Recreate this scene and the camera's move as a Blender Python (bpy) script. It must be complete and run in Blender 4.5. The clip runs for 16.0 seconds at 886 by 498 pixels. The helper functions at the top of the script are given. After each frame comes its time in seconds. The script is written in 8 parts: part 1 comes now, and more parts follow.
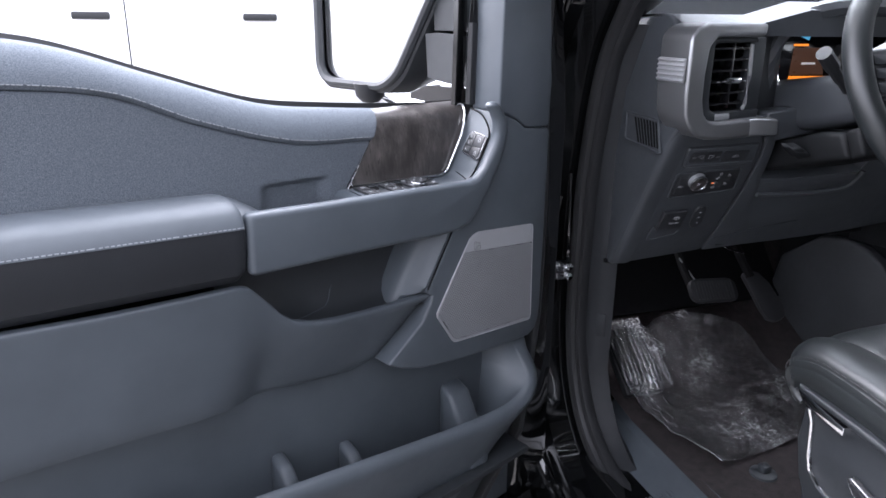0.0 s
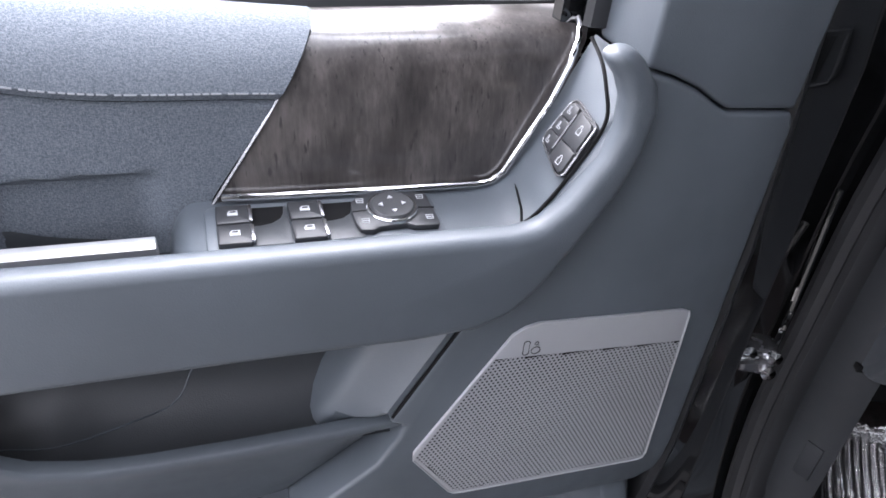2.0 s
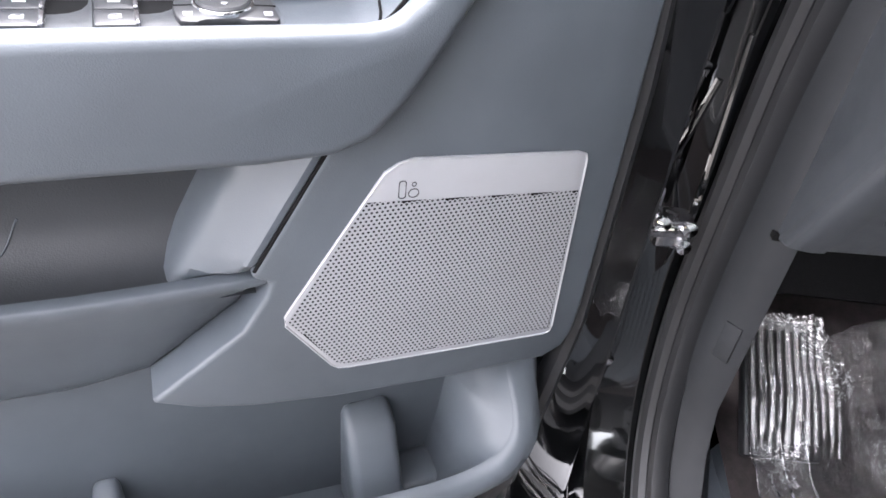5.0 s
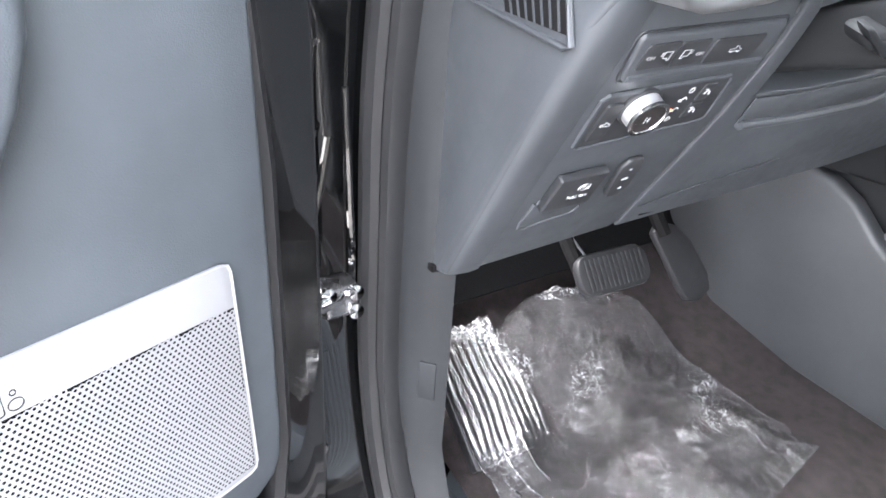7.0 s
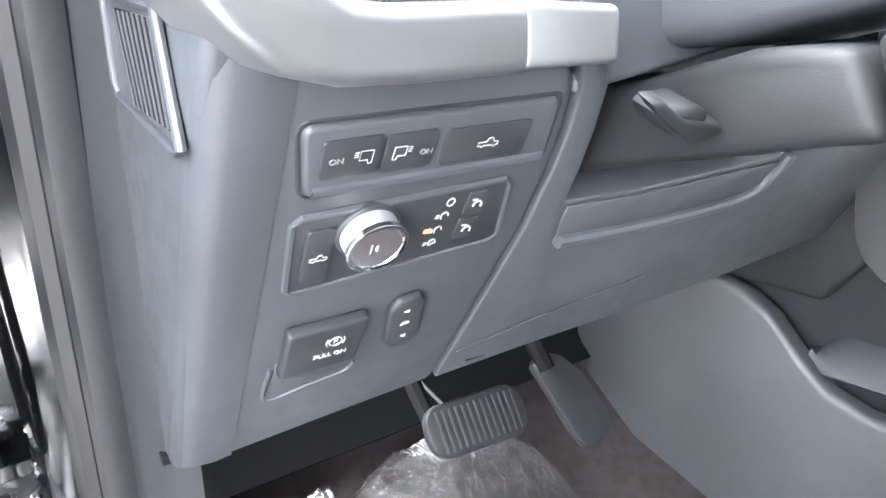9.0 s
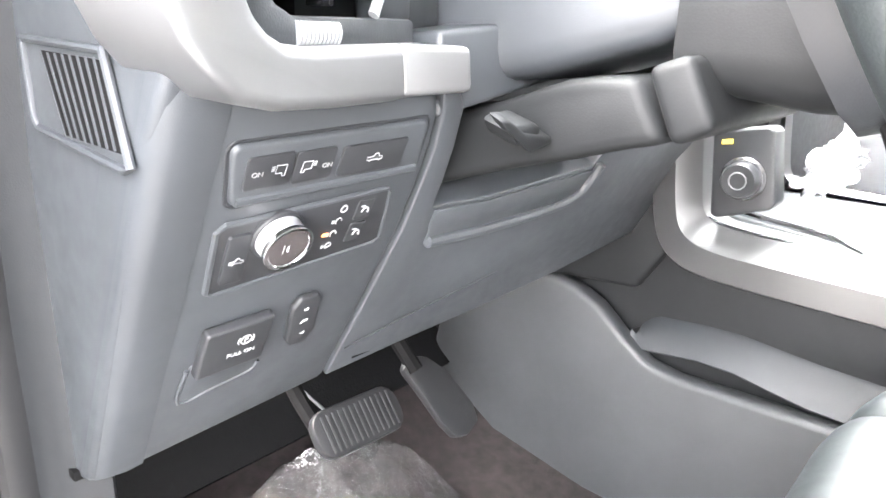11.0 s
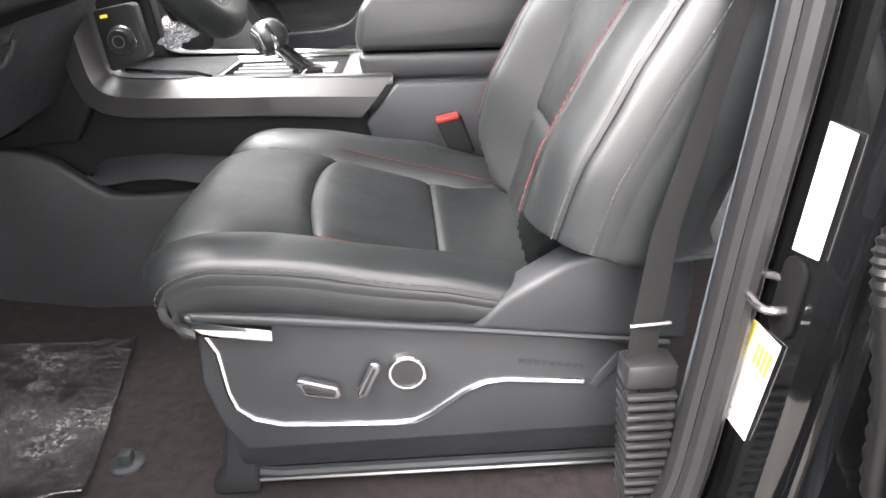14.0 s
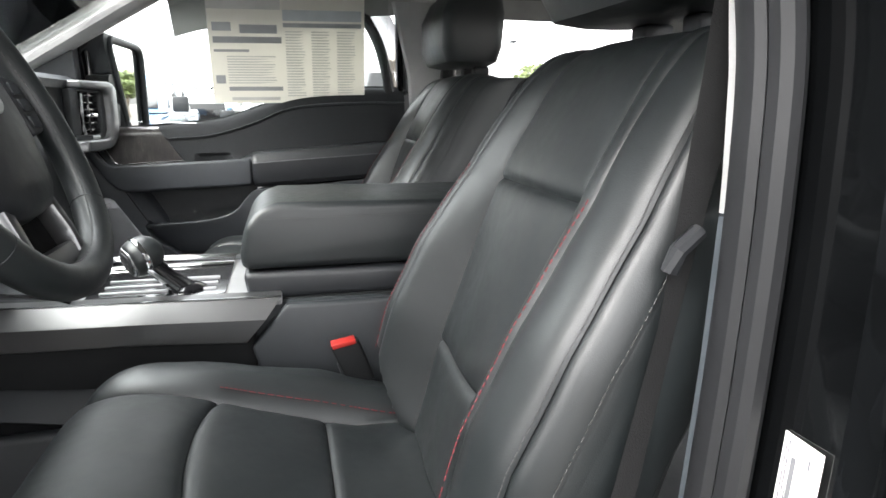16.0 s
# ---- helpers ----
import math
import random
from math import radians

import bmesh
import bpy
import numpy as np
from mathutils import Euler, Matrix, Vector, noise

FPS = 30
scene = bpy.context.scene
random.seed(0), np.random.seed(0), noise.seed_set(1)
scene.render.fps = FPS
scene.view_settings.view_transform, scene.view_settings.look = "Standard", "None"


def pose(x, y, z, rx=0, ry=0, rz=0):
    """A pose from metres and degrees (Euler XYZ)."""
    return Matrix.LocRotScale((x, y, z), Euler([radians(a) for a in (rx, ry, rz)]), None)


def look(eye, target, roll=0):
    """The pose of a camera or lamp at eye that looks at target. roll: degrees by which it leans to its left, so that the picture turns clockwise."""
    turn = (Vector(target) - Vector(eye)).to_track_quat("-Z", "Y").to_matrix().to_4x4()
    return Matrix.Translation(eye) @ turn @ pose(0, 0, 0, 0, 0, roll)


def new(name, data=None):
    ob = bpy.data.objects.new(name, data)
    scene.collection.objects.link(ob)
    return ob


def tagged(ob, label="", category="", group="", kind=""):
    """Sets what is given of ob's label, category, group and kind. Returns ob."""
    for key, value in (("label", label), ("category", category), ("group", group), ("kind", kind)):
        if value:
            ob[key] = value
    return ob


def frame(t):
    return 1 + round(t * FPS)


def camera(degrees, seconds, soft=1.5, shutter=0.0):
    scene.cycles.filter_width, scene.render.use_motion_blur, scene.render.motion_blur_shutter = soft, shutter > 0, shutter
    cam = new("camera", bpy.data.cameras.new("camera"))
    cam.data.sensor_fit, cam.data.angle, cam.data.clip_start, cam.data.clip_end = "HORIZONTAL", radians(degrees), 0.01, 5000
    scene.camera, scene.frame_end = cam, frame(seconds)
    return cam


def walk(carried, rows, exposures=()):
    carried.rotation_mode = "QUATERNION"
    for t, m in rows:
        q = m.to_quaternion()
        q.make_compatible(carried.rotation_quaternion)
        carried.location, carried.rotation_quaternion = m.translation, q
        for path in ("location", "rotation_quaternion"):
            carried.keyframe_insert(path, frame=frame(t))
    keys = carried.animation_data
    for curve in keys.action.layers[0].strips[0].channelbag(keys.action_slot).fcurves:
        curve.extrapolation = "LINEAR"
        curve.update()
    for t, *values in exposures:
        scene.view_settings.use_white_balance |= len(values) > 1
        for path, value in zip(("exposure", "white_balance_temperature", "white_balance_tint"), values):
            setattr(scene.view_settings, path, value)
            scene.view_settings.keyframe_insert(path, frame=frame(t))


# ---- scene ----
K = 1.1  # plan units to metres
cam = camera(65.3, 16.0, soft=1.6)
PATH = [
    (0, (0.1880, 0.1942, 1.4000), (0.7630, 2.0061, 0.7773), 0.54),
    (0.5, (0.2450, 0.4218, 1.4051), (0.7570, 2.2040, 0.6558), 2.38),
    (1, (0.3120, 0.5756, 1.4161), (0.7190, 2.3071, 0.5012), 4.55),
    (1.5, (0.4020, 0.6723, 1.4080), (0.4510, 2.3835, 0.3740), 4.30),
    (2, (0.4760, 0.7190, 1.4016), (0.3480, 2.3663, 0.2748), 4.93),
    (2.5, (0.4920, 0.7316, 1.3919), (0.2940, 2.3490, 0.2316), 4.07),
    (3, (0.4940, 0.7273, 1.3881), (0.3130, 2.3610, 0.2490), 3.51),
    (3.5, (0.4980, 0.7279, 1.3791), (0.3460, 2.3667, 0.2427), 3.67),
    (3.7, (0.4990, 0.7304, 1.3699), (0.3530, 2.3659, 0.2278), 3.39),
    (5.8, (0.5490, 0.7170, 1.3055), (0.7420, 2.2957, 0.0932), 9.04),
    (6, (0.5460, 0.7201, 1.3064), (0.8010, 2.2962, 0.1022), 9.38),
    (6.5, (0.5350, 0.7491, 1.3068), (1.0740, 2.3038, 0.1709), 8.36),
    (7, (0.5400, 0.7913, 1.3086), (1.5070, 2.2236, 0.3023), 4.00),
    (7.5, (0.5830, 0.8149, 1.3004), (1.7900, 2.1327, 0.4032), 2.93),
    (8, (0.6800, 0.8195, 1.2931), (1.8500, 2.2328, 0.4971), 1.55),
    (8.2, (0.7110, 0.8243, 1.2889), (1.8240, 2.2926, 0.5110), 1.03),
    (10.3, (0.7540, 0.8291, 1.2656), (1.8280, 2.3714, 0.5810), 1.10),
    (10.5, (0.7440, 0.8202, 1.2681), (1.8840, 2.3212, 0.5976), 1.50),
    (11, (0.6770, 0.7907, 1.2776), (2.1180, 2.0353, 0.6657), 1.56),
    (11.5, (0.5740, 0.7519, 1.2827), (2.2720, 1.6248, 0.6862), 0.37),
    (12, (0.4830, 0.6925, 1.2778), (2.2640, 1.3537, 0.6523), -1.56),
    (12.5, (0.4040, 0.6253, 1.2553), (2.1510, 1.1314, 0.4226), -3.35),
    (13, (0.3570, 0.6000, 1.2516), (2.1080, 0.9238, 0.3404), -3.80),
    (13.5, (0.3250, 0.5989, 1.2496), (2.1000, 0.6851, 0.3329), -2.73),
    (14, (0.3070, 0.6047, 1.2643), (2.1340, 0.5103, 0.4562), -1.32),
    (14.5, (0.3020, 0.6079, 1.2862), (2.1840, 0.3988, 0.6413), -0.24),
    (15, (0.3110, 0.6143, 1.3129), (2.2200, 0.3305, 0.7891), -0.32),
    (15.5, (0.3270, 0.6204, 1.3346), (2.2450, 0.2449, 0.9137), 0.02),
    (16, (0.4200, 0.6048, 1.3435), (2.3300, 0.1748, 0.9344), -0.40),
]

walk(cam, [(t, look([K * v for v in eye], [K * v for v in target], roll)) for t, eye, target, roll in PATH],
     exposures=[(0, 3.27, 6000, 18), (1.0, 3.35, 6000, 18), (1.5, 3.75, 6100, 18), (2, 3.85, 6150, 18), (2.5, 3.95, 6200, 18), (3.0, 4.3, 6300, 18), (3.5, 4.3, 6300, 18), (6, 5.3, 6500, 17), (6.5, 5.35, 6450, 16), (7, 6.05, 6350, 14), (8, 6.5, 6250, 11), (10.5, 6.65, 6600, 13), (11.0, 6.8, 6750, 13), (11.5, 6.0, 6700, 14), (12, 5.05, 6800, 16), (12.5, 4.35, 6800, 17), (13.5, 4.2, 6900, 18), (14.5, 4.2, 6850, 14), (15.2, 3.8, 6700, 12), (16, 3.2, 6600, 10)])

# ---- daylight: bright overcast ----
world = bpy.data.worlds.new("overcast_sky")
scene.world = world
world.use_nodes = True
wn = world.node_tree.nodes
sky = wn.new("ShaderNodeTexSky")
sky.sky_type, sky.sun_disc = "NISHITA", False
sky.sun_elevation, sky.sun_rotation = radians(50), radians(325)
sky.air_density, sky.dust_density, sky.ozone_density = 0.8, 3.0, 0.3
cloud = wn.new("ShaderNodeHueSaturation")
cloud.inputs["Saturation"].default_value = 0.12
world.node_tree.links.new(sky.outputs[0], cloud.inputs["Color"])
world.node_tree.links.new(cloud.outputs[0], wn["Background"].inputs[0])
wn["Background"].inputs[1].default_value = 0.15
sun_data = bpy.data.lights.new("sun", "SUN")
sun_data.energy, sun_data.angle, sun_data.color = 1.5, radians(80), (0.93, 0.97, 1.0)
sun = new("sun", sun_data)
sun.matrix_world = look((0, 0, 0), (-0.369, -0.527, -0.766))


# ---- materials ----
def material(name, color, rough=0.5, metal=0.0, vary=0.12, scale=12.0, bump=0.0, bump_scale=400.0, spec=0.5, coat=0.0,
             kind="noise", coat_rough=0.04, emit=0.0, alpha=1.0, trans=0.0, rough_vary=0.08):
    m = bpy.data.materials.new(name)
    m.use_nodes = True
    nt = m.node_tree
    n, link = nt.nodes, nt.links.new
    b = n["Principled BSDF"]
    b.inputs["Roughness"].default_value = rough
    b.inputs["Metallic"].default_value = metal
    b.inputs["Specular IOR Level"].default_value = spec
    b.inputs["Coat Weight"].default_value = coat
    b.inputs["Alpha"].default_value = alpha
    b.inputs["Transmission Weight"].default_value = trans
    b.inputs["Coat Roughness"].default_value = coat_rough
    tc = n.new("ShaderNodeTexCoord")
    big = n.new("ShaderNodeTexNoise")
    big.inputs["Scale"].default_value = scale
    big.inputs["Detail"].default_value = 5
    link(tc.outputs["Object"], big.inputs["Vector"])
    ramp = n.new("ShaderNodeValToRGB")
    lo = [max(0.0, c * (1 - vary)) for c in color]
    hi = [min(1.0, c * (1 + vary)) for c in color]
    ramp.color_ramp.elements[0].color, ramp.color_ramp.elements[1].color = (*lo, 1), (*hi, 1)
    ramp.color_ramp.elements[0].position, ramp.color_ramp.elements[1].position = 0.3, 0.7
    link(big.outputs["Fac"], ramp.inputs["Fac"])
    link(ramp.outputs["Color"], b.inputs["Base Color"])
    mr = n.new("ShaderNodeMapRange")
    mr.inputs["To Min"].default_value, mr.inputs["To Max"].default_value = max(0.0, rough - rough_vary), min(1.0, rough + rough_vary)
    fine = n.new("ShaderNodeTexNoise")
    fine.inputs["Scale"].default_value = scale * 6
    link(tc.outputs["Object"], fine.inputs["Vector"])
    link(fine.outputs["Fac"], mr.inputs["Value"])
    link(mr.outputs["Result"], b.inputs["Roughness"])
    if bump > 0:
        tex = n.new("ShaderNodeTexVoronoi" if kind == "grain" else "ShaderNodeTexNoise")
        tex.inputs["Scale"].default_value = bump_scale
        link(tc.outputs["Object"], tex.inputs["Vector"])
        bn = n.new("ShaderNodeBump")
        bn.inputs["Strength"].default_value, bn.inputs["Distance"].default_value = bump, 0.001
        link(tex.outputs[0], bn.inputs["Height"])
        link(bn.outputs["Normal"], b.inputs["Normal"])
    if emit > 0:
        b.inputs["Emission Strength"].default_value = emit
        b.inputs["Emission Color"].default_value = (*color, 1)
    return m


SLATE = material("slate_trim_plastic", (0.060, 0.070, 0.080), 0.48, bump=0.1, bump_scale=1100, kind="grain")
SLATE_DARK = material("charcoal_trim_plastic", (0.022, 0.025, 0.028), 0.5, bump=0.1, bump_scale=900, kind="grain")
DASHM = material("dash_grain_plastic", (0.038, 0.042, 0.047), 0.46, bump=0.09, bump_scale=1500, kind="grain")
VINYL = material("padded_vinyl", (0.060, 0.069, 0.079), 0.5, bump=0.1, bump_scale=1000, kind="grain")
PAD_DARK = material("dark_vinyl", (0.016, 0.0175, 0.020), 0.45, bump=0.07, bump_scale=700, kind="grain")
LEATHER = material("black_leather", (0.0115, 0.0142, 0.0150), 0.43, bump=0.10, bump_scale=900, kind="grain", vary=0.2, spec=0.64, coat=0.08, coat_rough=0.35)
SATIN = material("satin_silver", (0.46, 0.47, 0.48), 0.34, metal=0.6, vary=0.05)
SURROUND = material("satin_silver_trim", (0.27, 0.274, 0.28), 0.34, metal=0.8, vary=0.06, scale=10, rough_vary=0.03)
RAILM = material("brushed_grey_trim", (0.17, 0.171, 0.173), 0.30, metal=0.85, vary=0.06, scale=10, rough_vary=0.02)
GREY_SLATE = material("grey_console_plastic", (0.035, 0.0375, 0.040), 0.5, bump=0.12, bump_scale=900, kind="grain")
DIM_CHROME = material("dark_chrome", (0.24, 0.24, 0.25), 0.25, metal=0.9, vary=0.05)
FAINT_INK = material("faint_print", (0.15, 0.15, 0.16), 0.6)
GRILLE = material("satin_grille_metal", (0.52, 0.53, 0.55), 0.42, metal=0.7, vary=0.04)
CHROME = material("chrome", (0.82, 0.83, 0.84), 0.1, metal=1.0, vary=0.03, rough_vary=0.03)
GLOSS_BLACK = material("piano_black", (0.008, 0.008, 0.009), 0.12, coat=0.5)
PAINT = material("black_car_paint", (0.003, 0.0033, 0.0036), 0.07, spec=0.5, coat=1.0, vary=0.3, rough_vary=0.03)
RUBBER = material("seal_rubber", (0.015, 0.0155, 0.0168), 0.44, spec=0.42, bump=0.1, bump_scale=300)
BUTTON = material("button_plastic", (0.020, 0.0212, 0.0235), 0.46, spec=0.4)
# near black: mostly the shade of gaps, vents and hollows put into colour
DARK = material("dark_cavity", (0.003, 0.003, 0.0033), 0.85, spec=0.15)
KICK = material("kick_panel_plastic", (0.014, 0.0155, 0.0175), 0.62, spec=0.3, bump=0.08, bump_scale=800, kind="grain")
COLUMN = material("column_plastic", (0.008, 0.0088, 0.0096), 0.6, spec=0.22, bump=0.06, bump_scale=700, kind="grain")
CARPET = material("brown_black_carpet", (0.0155, 0.0113, 0.0113), 0.95, vary=0.5, scale=60, bump=1.0, bump_scale=900)
INSULATION = material("black_felt_pad", (0.0042, 0.0044, 0.0048), 0.9, spec=0.1, bump=0.5, bump_scale=300)
BOOT = material("boot_rubber", (0.006, 0.006, 0.0065), 0.32)
BOOT_GREY = material("grey_boot_rubber", (0.016, 0.0165, 0.0175), 0.36)
BELT = material("belt_webbing", (0.008, 0.008, 0.0085), 0.75, bump=0.5, bump_scale=700)
INK = material("white_print", (0.33, 0.34, 0.35), 0.5, vary=0.03)
GREY_MARK = material("grey_print_mark", (0.16, 0.16, 0.165), 0.5)
INK_DARK = material("dark_print", (0.03, 0.03, 0.03), 0.5)
RED_INK = material("red_plastic", (0.42, 0.022, 0.016), 0.4)
PAPER = material("label_paper", (0.82, 0.82, 0.8), 0.5, vary=0.04)
YELLOW = material("label_yellow", (0.8, 0.66, 0.02), 0.5, vary=0.05)
THREAD = material("grey_thread", (0.058, 0.057, 0.057), 0.8)
PALE_THREAD = material("pale_grey_thread", (0.24, 0.25, 0.265), 0.8, spec=0.15)
RED_THREAD = material("red_thread", (0.17, 0.020, 0.026), 0.8)
HEADLINER = material("headliner_cloth", (0.3, 0.3, 0.29), 0.9, bump=0.3, bump_scale=800)
PILLAR = material("pillar_trim_grey", (0.38, 0.38, 0.375), 0.6, bump=0.2, bump_scale=800, kind="grain")
WHITE_PAINT = material("white_car_paint", (0.8, 0.8, 0.8), 0.25, coat=0.8, vary=0.02)
BLUE_PAINT = material("blue_car_paint", (0.05, 0.13, 0.24), 0.25, coat=0.8)
TYRE = material("tyre_rubber", (0.02, 0.02, 0.02), 0.8)
ASPHALT = material("lot_asphalt", (0.095, 0.089, 0.082), 0.9, vary=0.25, scale=3, bump=0.6, bump_scale=120)
CONCRETE = material("pale_stucco", (0.55, 0.52, 0.47), 0.9)
LEAF = material("tree_leaf", (0.09, 0.12, 0.035), 0.6, vary=0.4, scale=2)
BARK = material("tree_bark", (0.12, 0.09, 0.06), 0.9)
MIRROR = material("mirror_glass", (0.9, 0.9, 0.9), 0.02, metal=1.0, vary=0.0, rough_vary=0.01)
SCREEN = material("lit_display", (0.9, 0.25, 0.02), 0.3, emit=0.12)
SCREEN_BLUE = material("lit_display_blue", (0.1, 0.4, 0.6), 0.3, emit=0.08)
LAMP_ORANGE = material("orange_indicator", (1.0, 0.25, 0.08), 0.4, emit=0.06)
SCREEN_OFF = material("dark_display", (0.006, 0.006, 0.008), 0.1, coat=0.5)


def fabric_material(name, dark, light):
    """Cloth of crossed, uneven threads."""
    m = material(name, (0.09, 0.10, 0.11), 0.85, vary=0.2, scale=40, spec=0.2)
    n, link = m.node_tree.nodes, m.node_tree.links.new
    b = n["Principled BSDF"]
    tc = n.new("ShaderNodeTexCoord")
    add = n.new("ShaderNodeMath")
    add.operation = "ADD"
    for k, sc in enumerate(((620, 620, 1500), (1500, 1500, 620))):
        mp, no = n.new("ShaderNodeMapping"), n.new("ShaderNodeTexNoise")
        mp.inputs["Scale"].default_value = sc
        no.inputs["Scale"].default_value, no.inputs["Detail"].default_value = 1.0, 2
        link(tc.outputs["Object"], mp.inputs["Vector"])
        link(mp.outputs["Vector"], no.inputs["Vector"])
        link(no.outputs["Fac"], add.inputs[k])
    r = n.new("ShaderNodeValToRGB")
    e = r.color_ramp.elements
    e[0].position, e[0].color = 0.38, (*dark, 1)
    e[1].position, e[1].color = 0.62, (*light, 1)
    half = n.new("ShaderNodeMath")
    half.operation = "MULTIPLY"
    half.inputs[1].default_value = 0.5
    link(add.outputs[0], half.inputs[0])
    link(half.outputs[0], r.inputs["Fac"])
    link(r.outputs["Color"], b.inputs["Base Color"])
    bn = n.new("ShaderNodeBump")
    bn.inputs["Strength"].default_value, bn.inputs["Distance"].default_value = 0.7, 0.0006
    link(add.outputs[0], bn.inputs["Height"])
    link(bn.outputs["Normal"], b.inputs["Normal"])
    return m


def wood_material():
    """Open-pored grey brown veneer: soft blotches, upright grain and short dark pores."""
    m = bpy.data.materials.new("smoked_wood_veneer")
    m.use_nodes = True
    n, link = m.node_tree.nodes, m.node_tree.links.new
    b = n["Principled BSDF"]
    tc = n.new("ShaderNodeTexCoord")

    def grain(sc, detail, rough=0.55):
        mp, no = n.new("ShaderNodeMapping"), n.new("ShaderNodeTexNoise")
        mp.inputs["Scale"].default_value = sc
        no.inputs["Scale"].default_value, no.inputs["Detail"].default_value, no.inputs["Roughness"].default_value = 1.0, detail, rough
        link(tc.outputs["Object"], mp.inputs["Vector"])
        link(mp.outputs["Vector"], no.inputs["Vector"])
        return no.outputs["Fac"]

    def mixed(a, c, w):
        x = n.new("ShaderNodeMix")
        x.inputs[0].default_value = w
        link(a, x.inputs[2])
        link(c, x.inputs[3])
        return x.outputs[0]
    tone = mixed(mixed(grain((26, 26, 13), 4), grain((420, 420, 40), 5), 0.30), grain((70, 70, 30), 6, 0.65), 0.35)
    r = n.new("ShaderNodeValToRGB")
    e = r.color_ramp.elements
    e[0].position, e[0].color = 0.38, (0.015, 0.0130, 0.0125, 1)
    e[1].position, e[1].color = 0.64, (0.082, 0.073, 0.068, 1)
    mid = e.new(0.50)
    mid.color = (0.036, 0.0318, 0.0298, 1)
    link(tone, r.inputs["Fac"])
    pore = n.new("ShaderNodeMapRange")
    pore.inputs["From Min"].default_value, pore.inputs["From Max"].default_value = 0.62, 0.70
    link(grain((330, 330, 55), 2), pore.inputs["Value"])
    dark = n.new("ShaderNodeMix")
    dark.data_type = "RGBA"
    link(pore.outputs["Result"], dark.inputs[0])
    link(r.outputs["Color"], dark.inputs[6])
    dark.inputs[7].default_value = (0.016, 0.014, 0.0135, 1)
    link(dark.outputs[2], b.inputs["Base Color"])
    bn = n.new("ShaderNodeBump")
    bn.inputs["Strength"].default_value, bn.inputs["Distance"].default_value = 0.25, 0.0005
    link(tone, bn.inputs["Height"])
    link(bn.outputs["Normal"], b.inputs["Normal"])
    b.inputs["Roughness"].default_value = 0.34
    b.inputs["Coat Weight"].default_value = 0.5
    b.inputs["Coat Roughness"].default_value = 0.12
    return m


